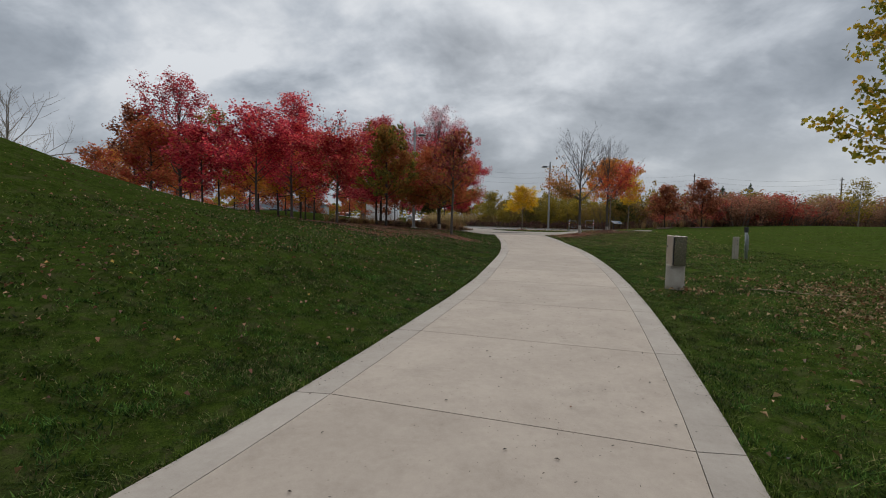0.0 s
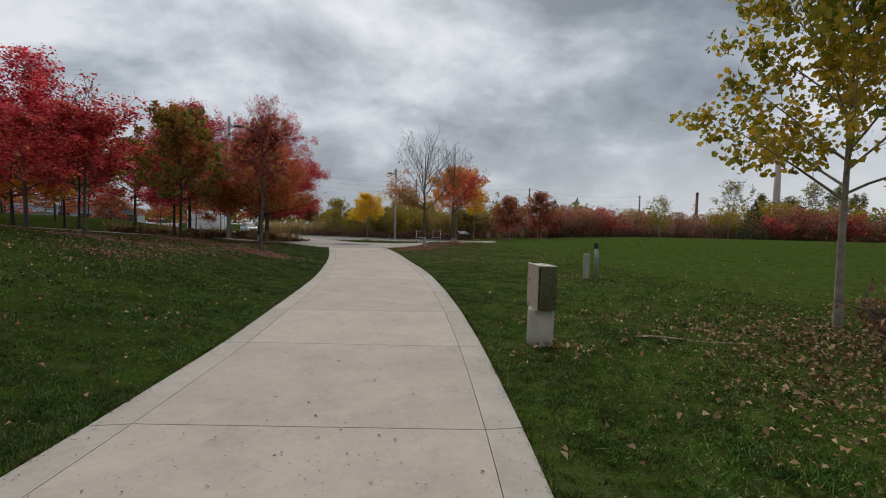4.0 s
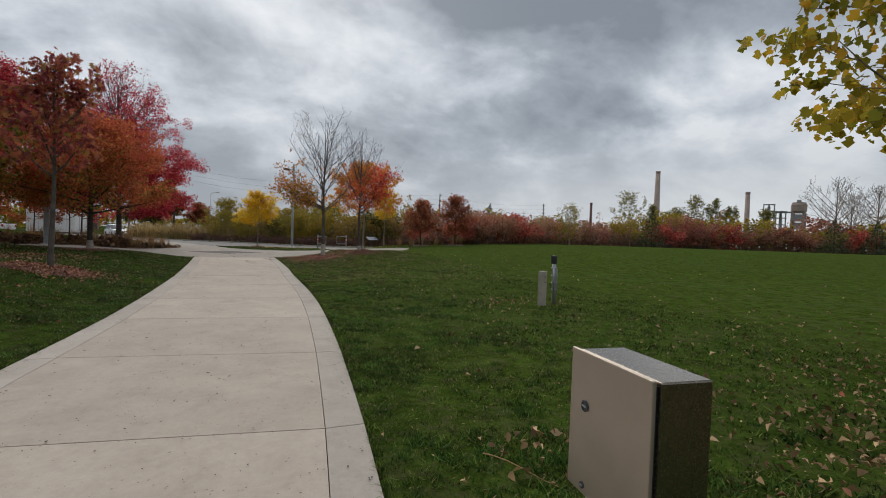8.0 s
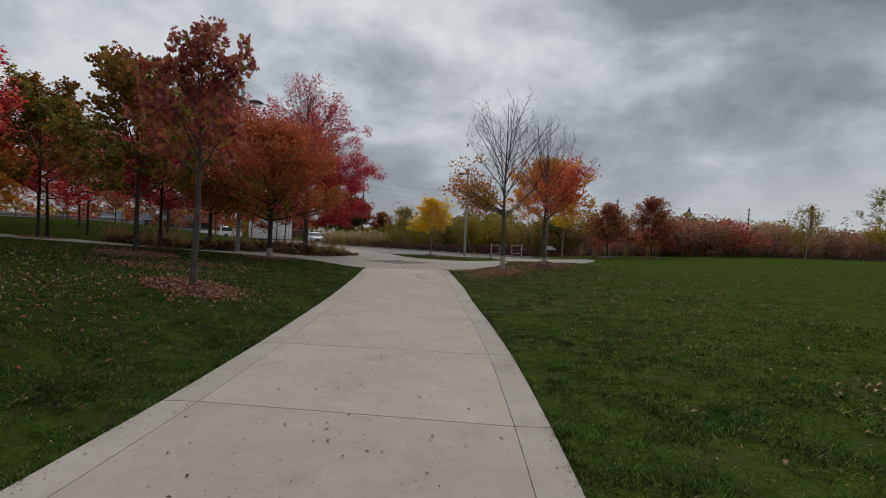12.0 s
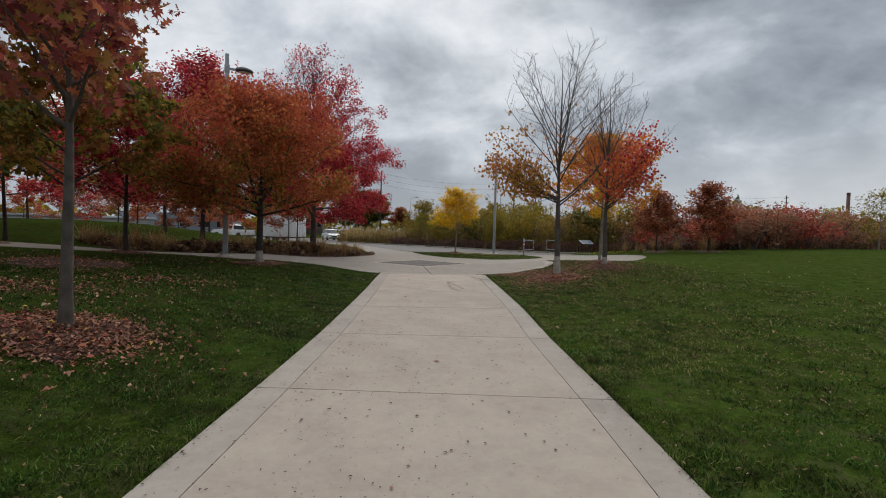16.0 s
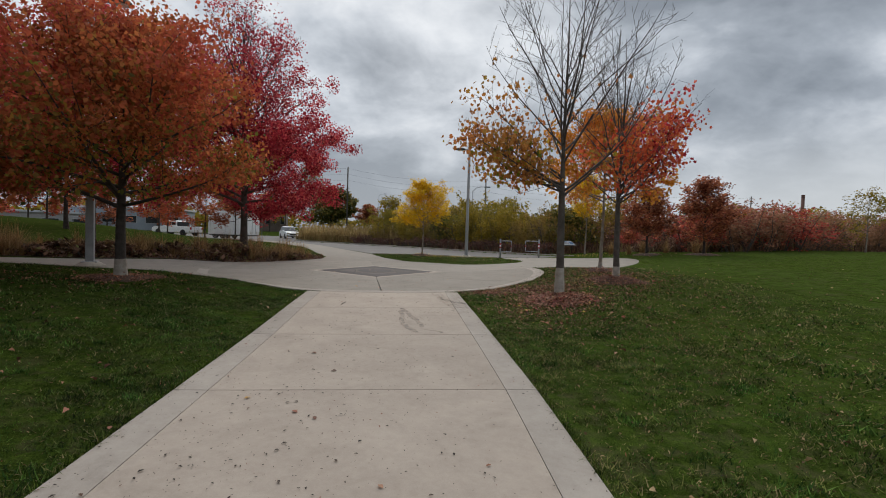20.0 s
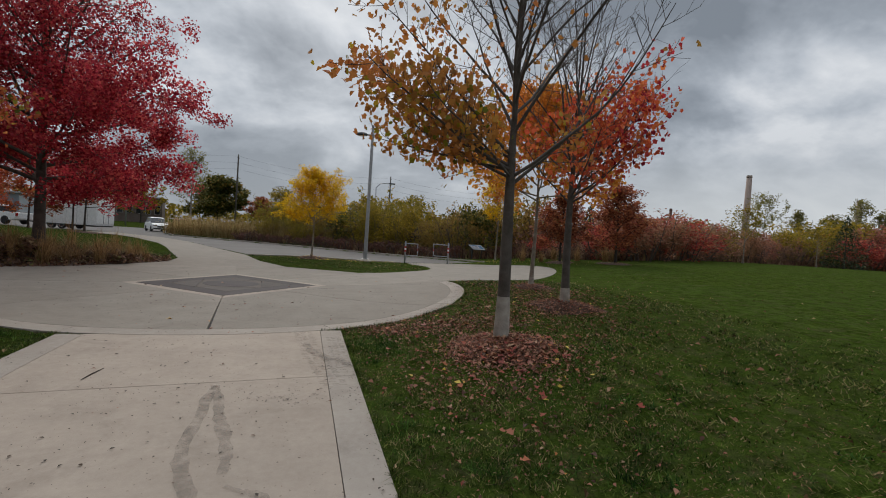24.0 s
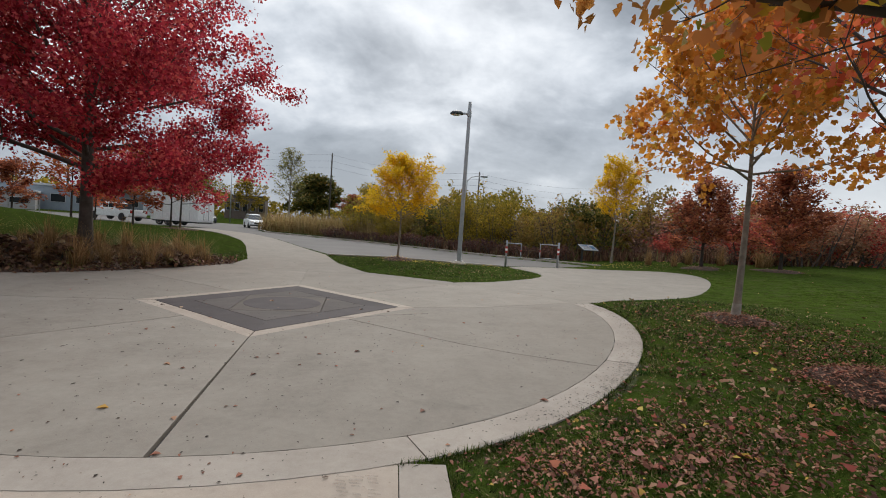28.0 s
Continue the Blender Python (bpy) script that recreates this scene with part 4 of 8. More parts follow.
def scatter(name, pos, size, shape, mat, rng, flat=0.0, droop=0.0):
    """Many leaves in one mesh."""
    n, k = len(pos), len(shape)
    r = rotations(rng, n, flat, droop)
    v = pos[:, None] + size[:, None, None] * np.einsum("nij,kj->nki", r, shape - shape.mean(0) * (0, 1, 0))
    f = np.arange(n * k).reshape(n, k)
    return np_mesh(name, v.reshape(-1, 3), f, mat)


def bent(rng, start, aim, length, n=5, up=0.25, wobble=0.06):
    """A branch's line: from start along aim, bending upwards."""
    aim = np.asarray(aim, float) / np.linalg.norm(aim)
    pts, p, d = [np.asarray(start, float)], np.asarray(start, float), aim
    for _ in range(n - 1):
        d = d + np.array([0, 0, up / n]) + rng.normal(size=3) * wobble
        d /= np.linalg.norm(d)
        p = p + d * length / (n - 1)
        pts.append(p)
    return np.array(pts)


def at_line(pts, s):
    f = s * (len(pts) - 1)
    i = min(int(f), len(pts) - 2)
    return pts[i] + (pts[i + 1] - pts[i]) * (f - i), pts[i + 1] - pts[i]


# how limbs leave the trunk: first and last elevation, share of the height that bears limbs, bend upwards, height of the widest part
FORMS = {"vase": (28, 59, 0.66, 0.42, 0.56), "round": (22, 72, 0.86, 0.30, 0.42), "low": (5, 74, 0.86, 0.26, 0.32), "upright": (28, 70, 0.88, 0.25, 0.30)}


def skeleton_tree(rng, h, trunk_h, r, form, limbs, twigs, sprigs, trunk_r, bias=(0.0, 0.0), chosen=(), stout=1.0):
    """Trunk, limb lines that end on an egg-shaped hull, and the points where leaves sit."""
    elev0, elev1, bearing, rise, belly = FORMS[form]
    lean = rng.normal(size=2) * 0.012 * h
    n = 10
    s = np.linspace(0, 1, n)
    trunk = np.stack([lean[0] * s ** 2 + 0.02 * np.sin(s * 7 + rng.uniform(0, 6)), lean[1] * s ** 2 + 0.02 * np.sin(s * 6 + rng.uniform(0, 6)), s * h * 0.95 - 0.06], -1)
    tr = trunk_r * (np.interp(s, [0, 0.05, trunk_h / h, trunk_h / h + 0.12, 1], [1.3, 1.0, 0.82, 0.5, 0.05]) if form == "vase" else np.interp(s, [0, 0.04, 0.3, 1], [1.3, 1.0, 0.78, 0.06]))
    mid_z = trunk_h + belly * (h - trunk_h)
    lobes = rng.uniform(0, 6.28, 3)

    def hull(p):
        a = math.atan2(p[1], p[0])
        wide = r * (1 + 0.10 * math.sin(2 * a + lobes[0]) + 0.09 * math.sin(3 * a + p[2] * 1.7 + lobes[1]) + bias[1] * math.cos(a - bias[0]))
        if form == "upright":
            wide *= 1 + 0.34 * math.sin(p[2] * 2.6 + a + lobes[2])
        tall = (h - mid_z) if p[2] > mid_z else (mid_z - trunk_h * 0.9)
        return math.hypot(p[0], p[1]) ** 2 / wide ** 2 + abs((p[2] - mid_z) / tall) ** (2.1 if p[2] > mid_z else 5.0)

    lines, anchors, weight = [], [], []
    az = rng.uniform(0, 6.28)
    for i in range(limbs):
        u = (i + rng.uniform(0.1, 0.9)) / limbs
        az += 2.4 + rng.normal() * 0.25
        z = trunk_h + (h * bearing - trunk_h) * (u ** 1.25 if form == "vase" else u)
        elev = radians(elev0 + (elev1 - elev0) * u ** 0.8 + rng.normal() * 6)
        length = 0.0
        if i < len(chosen):
            z, az, elev, length = chosen[i]
        p0, _ = at_line(trunk, min(0.98, (z + 0.06) / (h * 0.95)))
        aim = np.array([math.cos(az) * math.cos(elev), math.sin(az) * math.cos(elev), math.sin(elev)])
        if not length:
            tilt = aim + np.array([0, 0, rise * 0.4])
            tilt /= np.linalg.norm(tilt)
            length = 0.25
            while length < 9 and hull(p0 + tilt * length) < 1:
                length += 0.06
            length *= rng.uniform(0.80, 1.02) if form == "vase" else rng.uniform(0.90, 1.10)
        limb = bent(rng, p0, aim, length, 9 if form == "vase" else 7, rise, 0.075 if form == "vase" else 0.06)
        lr = trunk_r * ((0.38 if form == "vase" else 0.44) - 0.22 * u) * min(1.0, (length / (r + 0.5))) ** 0.5
        lines.append((limb, np.linspace(lr, max(0.004, lr * 0.16), len(limb))))
        for a in np.linspace(0.35, 1.0, 6):
            anchors.append(at_line(limb, min(0.99, a))[0])
        for j in range(twigs):
            q = (0.14 if form == "vase" else 0.20) + 0.84 * (j + rng.uniform(0, 0.9)) / twigs
            p1, d1 = at_line(limb, min(0.99, q))
            d1 = d1 / np.linalg.norm(d1)
            side = rng.normal(size=3) * (1, 1, 0.6)
            side -= d1 * np.dot(side, d1)
            side /= np.linalg.norm(side)
            if form == "vase":
                aim1, l1 = d1 * 0.60 + side * 0.80 + np.array([0, 0, 0.16]), length * (0.27 - 0.17 * q) * rng.uniform(0.4, 1.45) + 0.10
            else:
                aim1, l1 = d1 * 0.65 + side * 0.85 + np.array([0, 0, 0.10]), length * (0.46 - 0.24 * q) * rng.uniform(0.7, 1.15) + 0.14
            tw = bent(rng, p1, aim1, l1, 4, 0.3)
            wr = min(max((0.0048 if form == "vase" else 0.0066) * stout, lr * 0.32 * (1 - 0.5 * q)), 0.02 * stout)
            lines.append((tw, np.linspace(wr, max((0.0030 if form == "vase" else 0.0042) * stout, wr * 0.35), 4)))
            for a in np.linspace(0.25, 1.0, 5):
                anchors.append(at_line(tw, min(0.99, a))[0])
            for k in range(sprigs):
                p2, d2 = at_line(tw, min(0.99, 0.2 + 0.8 * (k + rng.uniform(0, 1)) / sprigs))
                d2 = d2 / np.linalg.norm(d2)
                sp = bent(rng, p2, d2 * 0.75 + rng.normal(size=3) * 0.55 + np.array([0, 0, 0.25]), l1 * rng.uniform(0.2, 0.5), 3, 0.3)
                lines.append((sp, np.linspace(max((0.0032 if form == "vase" else 0.0044) * stout, wr * 0.4), (0.0024 if form == "vase" else 0.0034) * stout, 3)))
                for a in (0.4, 0.7, 1.0):
                    anchors.append(at_line(sp, min(0.99, a))[0])
        weight += [length ** 1.5] * (len(anchors) - len(weight))
    return (trunk, tr), lines, np.array(anchors), np.array(weight)


def tree(name, x, y, h, trunk_h, r, mat, label, seed, form="round", leaves=6000, size=0.11, shape=MAPLE, limbs=16, twigs=6, sprigs=2, trunk_r=0.07,
         bark=BARK, spread=0.14, keep=None, mats=(), flat=0.4, sink_z=0.0, turn=0.0, category="tree", group="park trees", foot=0.0, bias=(0.0, 0.0), chosen=(), droop=0.0, stout=1.0):
    """A tree with trunk, branches and a crown of single leaves. mats: further crowns (material, share, keep)."""
    rng = np.random.default_rng(seed)
    (trunk, tr), lines, anchors, weight = skeleton_tree(rng, h, trunk_h, r, form, limbs, twigs, sprigs, trunk_r, bias, chosen, stout)
    root = thing(name, pose(x, y, ground_z(x, y) - sink_z, 0, 0, turn), label, category, group)
    flare = (trunk, tr)
    part("trunk", tubes("trunk", [flare], bark, 12), bark, root)
    wood = TWIG if form == "vase" else bark
    part("bough", tubes("bough", [q for q in lines if q[1][0] > 0.0095], wood, 5), wood, root)
    fine = [q for q in lines if q[1][0] <= 0.0095]
    if form != "vase" and leaves:
        fine = fine[::2]
    if fine:
        tagged(part("twig_work", tubes("twig_work", fine, wood, 3), wood, root), "fine twigs", kind="stuff")
    if form != "vase":
        spread *= 0.72
    for crown_mat, share, rule in [(mat, 1.0, keep)] + list(mats):
        n = int(leaves * share)
        if not n:
            continue
        pool, share_of = anchors, weight
        if rule is not None:
            w = np.array([rule(p) for p in anchors])
            chosen_few = rng.uniform(size=len(anchors)) < w
            pool, share_of = anchors[chosen_few], weight[chosen_few]
            if len(pool) < 5:
                continue
        pos = pool[rng.choice(len(pool), n, p=share_of / share_of.sum())] + np.clip(rng.normal(size=(n, 3)), -1.3, 1.3) * spread * np.array([1, 1, 0.8])
        part("crown", scatter("crown", pos, size * rng.uniform(0.6, 1.25, n), shape, crown_mat, rng, flat, droop), crown_mat, root)
    if foot:
        z = np.array([-0.05, 0.02, 0.1, 0.2, foot * 0.6 + 0.08, foot])
        line = np.stack([np.interp(z, trunk[:, 2], trunk[:, 0]), np.interp(z, trunk[:, 2], trunk[:, 1]), z], -1)
        part("painted_foot", tubes("painted_foot", [(line, np.interp(z, trunk[:, 2], tr) + np.array([0.004, 0.004, 0.004, 0.004, 0.0035, 0.002]))], FOOT_PALE, 14), FOOT_PALE, root, "pale whitewashed foot of the trunk")
    return root

# ---- trees along the walk ----
tree("plane_tree", 8.8, 9.85, 6.6, 1.95, 1.62, LEAF_PLANE, "young plane tree with yellow-green leaves and pale trunk", 11, "round", 7800, 0.112, MAPLE, 26, 8, 2, 0.062, BARK_PALE, 0.15, droop=0.5)
tree("oak_tree", -2.14, 20.9, 4.6, 2.0, 0.78, LEAF_OAK, "slim oak with dark red and russet leaves", 21, "upright", 2150, 0.150, OAK_LOBES, 18, 6, 2, 0.062, BARK, 0.12, droop=0.35)
tree("maple_tree", -3.9, 30.1, 4.95, 1.35, 2.75, LEAF_ORANGE, "broad maple in russet orange autumn leaf", 31, "low", 31000, 0.086, LOBED, 36, 10, 2, 0.10, BARK_DARK, 0.27, foot=0.4, droop=0.4, mats=((LEAF_OLIVE, 0.22, lambda p: 1.0 if p[2] < 2.9 and p[0] < 0.8 else 0.25 if p[2] < 3.6 else 0.0),))
tree("maple_tree", -5.35, 40.5, 9.9, 1.75, 3.6, LEAF_CRIMSON, "tall maple in crimson leaf, thin at the top", 41, "low", 82000, 0.088, KITE, 50, 12, 3, 0.15, BARK, 0.27, droop=0.3, keep=lambda p: 1.0 if p[2] < 5.4 else 0.36 if p[2] < 7.0 else 0.14 if p[2] < 8.4 else 0.05)
tree("maple_tree", 5.04, 29.98, 6.9, 2.05, 2.45, LEAF_OCHRE, "nearly bare maple with ochre leaves on its lower branches", 51, "vase", 2000, 0.084, MAPLE, 29, 14, 3, 0.086, BARK, 0.15, foot=0.62, droop=0.9,
     chosen=((2.35, 3.1, 0.18, 2.2), (2.30, 2.70, 0.16, 1.9), (2.45, 2.15, 0.30, 1.5), (2.3, 3.6, 0.42, 2.4), (2.1, 0.25, 0.66, 2.7), (2.2, 5.6, 0.7, 2.7), (2.3, 2.85, 0.45, 2.5), (2.5, 3.2, 0.62, 2.5), (2.2, 3.9, 0.25, 1.9), (2.2, 2.9, 0.30, 2.1)),
     keep=lambda p: (1.0 if (p[0] < -0.45 and p[2] < 3.7) else 0.5 if (p[0] < -0.9 and p[2] < 4.4) else 0.15 if (p[0] < -0.9 and p[2] < 5.0) else 0.35 if p[2] < 2.9 else 0.03 if p[2] < 4.4 else 0.002),
     mats=((LEAF_PLANE, 0.12, lambda p: 1.0 if (p[0] < -0.4 and p[2] < 3.1) else 0.1 if p[2] < 3.1 else 0.0),))
tree("maple_tree", 7.17, 32.05, 6.5, 1.95, 2.0, LEAF_FLAME, "maple with flame orange leaves and bare top", 61, "vase", 2000, 0.090, MAPLE, 27, 13, 3, 0.076, BARK, 0.15, foot=0.4, droop=0.8,
     chosen=((2.1, 0.1, 0.45, 2.0), (2.2, 5.9, 0.7, 2.4), (2.0, 0.8, 0.5, 2.0), (2.3, 0.4, 0.85, 2.4), (2.0, 5.3, 0.5, 1.9), (2.1, 4.4, 0.5, 1.7), (2.0, 3.3, 0.5, 1.5)),
     keep=lambda p: (0.8 if (2.4 < p[2] < 3.8 and p[0] > -0.7) else 0.7 if (p[0] > 0.3 and p[2] < 4.6) else 0.25 if p[2] < 3.2 else 0.0),
     mats=((LEAF_SCARLET, 0.34, lambda p: 1.0 if (p[0] > 0.7 and 2.8 < p[2] < 4.7) else 0.0),))
tree("maple_tree", 8.12, 35.4, 5.0, 2.25, 2.1, LEAF_AMBER, "small maple in amber and orange leaf", 71, "low", 9000, 0.098, MAPLE, 24, 9, 2, 0.058, BARK_PALE, 0.13, foot=0.3, droop=0.5)
tree("linden_tree", 2.34, 48.3, 4.3, 1.6, 1.45, LEAF_YELLOW, "small tree in bright yellow leaf on the island", 81, "low", 14000, 0.105, OVAL, 24, 9, 2, 0.05, BARK_PALE, 0.16)
tree("linden_tree", 14.2, 53.3, 5.6, 2.3, 1.35, LEAF_YELLOW, "small tree with thinning yellow leaves", 91, "round", 12000, 0.11, OVAL, 22, 8, 2, 0.06, BARK_PALE, 0.12)
# the grove west of the walk
tree("oak_tree", -6.5, 26.2, 5.5, 1.5, 1.8, LEAF_OLIVE, "young oak in olive green and russet leaf", 101, "round", 12000, 0.125, KITE, 19, 8, 2, 0.07, BARK_DARK, 0.14, droop=0.3)
tree("maple_tree", -8.25, 30.5, 5.0, 1.4, 2.0, LEAF_CRIMSON, "young maple in crimson leaf beside the pavement", 111, "low", 17000, 0.105, KITE, 22, 8, 2, 0.07, BARK_DARK, 0.2)
tree("oak_tree", -12.4, 29.9, 5.6, 1.6, 1.7, LEAF_OLIVE, "young oak in olive leaf on the grove lawn", 121, "round", 10000, 0.125, KITE, 18, 7, 2, 0.06, BARK_DARK, 0.14)
tree("oak_tree", -16.7, 38.3, 6.4, 1.6, 1.8, LEAF_OLIVE, "young oak in olive leaf on the far lawn", 131, "round", 5500, 0.14, KITE, 18, 7, 2, 0.06, BARK_DARK, 0.15)
tree("maple_tree", -10.0, 38.2, 8.3, 1.8, 3.4, LEAF_CRIMSON, "tall maple in deep crimson leaf", 141, "low", 30000, 0.125, KITE, 36, 9, 2, 0.11, BARK_DARK, 0.26)
tree("maple_tree", -7.4, 20.5, 4.8, 1.3, 1.55, LEAF_SCARLET, "young maple in scarlet leaf with bare tip", 151, "round", 10500, 0.105, KITE, 20, 8, 2, 0.055, BARK, 0.18, keep=lambda p: 1.0 if p[2] < 3.9 else 0.06)
tree("maple_tree", -11.55, 24.6, 6.5, 1.3, 1.8, LEAF_PINK, "upright maple in pinkish red leaf on the slope", 161, "round", 12000, 0.115, KITE, 24, 8, 2, 0.075, BARK, 0.20, keep=lambda p: 1.0 if p[2] < 5.2 else 0.5)
tree("maple_tree", -9.9, 17.9, 4.2, 1.1, 1.6, LEAF_PINK, "young maple in pinkish red leaf", 171, "round", 10500, 0.105, KITE, 20, 8, 2, 0.055, BARK, 0.18, keep=lambda p: 1.0 if p[2] < 3.4 else 0.35)
tree("oak_tree", -19.0, 29.5, 7.0, 1.8, 1.4, LEAF_OLIVE, "slim oak in thin olive leaf", 181, "round", 3600, 0.14, KITE, 16, 7, 2, 0.07, BARK_DARK, 0.16)
tree("maple_tree", -23.0, 31.0, 9.4, 1.3, 3.0, LEAF_CRIMSON, "tall maple in pinkish crimson leaf, thin at the top", 191, "round", 17000, 0.135, KITE, 32, 9, 2, 0.12, BARK, 0.24, keep=lambda p: 1.0 if p[2] < 6.0 else 0.4)
tree("maple_tree", -16.6, 46.0, 6.6, 1.8, 2.6, LEAF_CRIMSON, "maple in deep crimson leaf on the bank", 201, "low", 10000, 0.16, KITE, 24, 8, 2, 0.11, BARK_DARK, 0.2)
FAR = "far grove trees"
for i, (x, y, h, r, mat, words) in enumerate([
        (-15.0, 33.5, 6.0, 2.0, LEAF_SCARLET, "maple in scarlet leaf in the grove"),
        (-17.5, 25.5, 4.9, 1.8, LEAF_CRIMSON, "maple in crimson leaf in the grove"),
        (-26.5, 37.0, 6.5, 2.1, LEAF_ORANGE, "oak in orange leaf behind the mound"),
        (-26.6, 31.0, 7.4, 1.6, LEAF_RUST, "oak in rust leaf behind the mound"),
        (-21.0, 43.5, 6.2, 2.3, LEAF_CRIMSON, "maple in crimson leaf on the bank"),
        (-27.0, 47.5, 6.5, 2.4, LEAF_SCARLET, "maple in scarlet leaf on the bank"),
        (-33.0, 44.0, 6.0, 2.3, LEAF_ORANGE, "oak in orange leaf on the bank"),
        (-20.5, 36.0, 5.4, 1.7, LEAF_AMBER, "small maple in amber leaf"),
        (-24.5, 55.0, 5.0, 2.4, LEAF_RUST, "oak in rust leaf on the bank"),
        (-14.6, 63.5, 5.6, 2.0, LEAF_RUST, "small tree in russet leaf by the road"),
        (-13.2, 62.0, 6.2, 2.4, LEAF_CRIMSON, "small maple in crimson leaf by the road"),
        (-17.5, 64.0, 5.6, 2.1, LEAF_ORANGE, "small oak in orange leaf by the road"),
        (-20.8, 62.5, 5.8, 2.3, LEAF_ORANGE, "small oak in orange leaf by the road"),
        (-27.5, 66.0, 4.2, 1.8, LEAF_RUST, "small tree in red leaf on the bank"),
        (-29.0, 59.0, 6.0, 2.6, LEAF_RUST, "oak in rust leaf on the bank"),
        (-38.0, 52.0, 6.5, 2.6, LEAF_ORANGE, "oak in orange leaf on the bank"),
        (-36.0, 62.0, 7.0, 2.8, LEAF_SCARLET, "maple in scarlet leaf on the bank"),
        (-36.5, 42.0, 6.0, 2.8, LEAF_AMBER, "low tree in yellow leaf behind the mound"),
        (-42.0, 46.0, 6.6, 3.0, LEAF_AMBER, "low tree in yellow leaf behind the mound"),
        (-13.8, 27.5, 4.6, 1.7, LEAF_AMBER, "small maple in amber leaf in the grove"),
        (-17.0, 31.0, 5.0, 1.9, LEAF_ORANGE, "small oak in orange leaf in the grove"),
        (-22.0, 27.0, 5.6, 2.0, LEAF_ORANGE, "oak in orange leaf in the grove"),
        (-27.0, 33.0, 6.0, 2.4, LEAF_RUST, "oak in tawny leaf behind the mound"),
        (-24.0, 39.5, 5.4, 2.2, LEAF_AMBER, "maple in amber leaf behind the grove"),
        (-30.5, 41.0, 5.0, 2.4, LEAF_AMBER, "maple in yellow leaf behind the mound"),
        (-36.0, 37.5, 5.2, 2.4, LEAF_ORANGE, "oak in orange leaf behind the mound"),
        (-33.0, 66.0, 5.6, 2.6, LEAF_ORANGE, "oak in orange leaf on the bank"),
        (-41.0, 68.0, 6.0, 2.8, LEAF_RUST, "oak in rust leaf on the bank"),
        (-24.0, 70.0, 5.0, 2.2, LEAF_ORANGE, "small oak in orange leaf by the road"),
        (-50.0, 72.0, 6.5, 3.0, LEAF_ORANGE, "oak in orange leaf behind the grove"),
        (-46.0, 60.0, 7.0, 2.8, LEAF_ORANGE, "oak in orange leaf on the bank")]):
    tree("grove_tree", x, y, h, h * 0.27, r, mat, words, 300 + i, "low", 3200, 0.20, KITE, 16, 6, 0, 0.07, BARK_DARK, 0.28, group=FAR)
for i, (x, y, h, r) in enumerate([(-36, 30, 8.3, 6.6), (-46, 38, 8.0, 6.0), (-41, 26, 7.2, 5.6)]):
    tree("bare_tree", x, y, h, 2.2, r, TWIG, "spreading leafless tree behind the mound", 340 + i, "low", 0, 0.1, OVAL, 13, 7, 2, 0.17, BARK_PALE, 0.1, group="bare trees", stout=1.8)
# two dark red trees before the shrub belt, one slim pale tree
tree("oak_tree", 19.7, 48.0, 4.4, 0.75, 1.75, LEAF_RUST, "low oak in dark rust leaf at the field's edge", 361, "low", 9000, 0.14, KITE, 22, 8, 2, 0.08, BARK_DARK, 0.22, group="field trees")
tree("oak_tree", 16.6, 49.0, 4.1, 0.85, 1.5, LEAF_RUST, "low oak in reddish brown leaf at the field's edge", 371, "low", 7000, 0.14, KITE, 20, 8, 2, 0.07, BARK_DARK, 0.22, group="field trees")
tree("birch_tree", 41.1, 58.6, 5.2, 1.6, 1.8, LEAF_WILLOW, "slim tree with thin yellow-green leaves", 381, "round", 1300, 0.2, OVAL, 14, 5, 2, 0.07, BARK_PALE, 0.25, group="field trees")
tree("birch_tree", 55.0, 62.0, 4.0, 1.4, 1.4, LEAF_WILLOW, "small tree with thin yellow leaves", 391, "round", 800, 0.2, OVAL, 12, 5, 2, 0.06, BARK_PALE, 0.25, group="field trees")

# ---- shrub belts ----


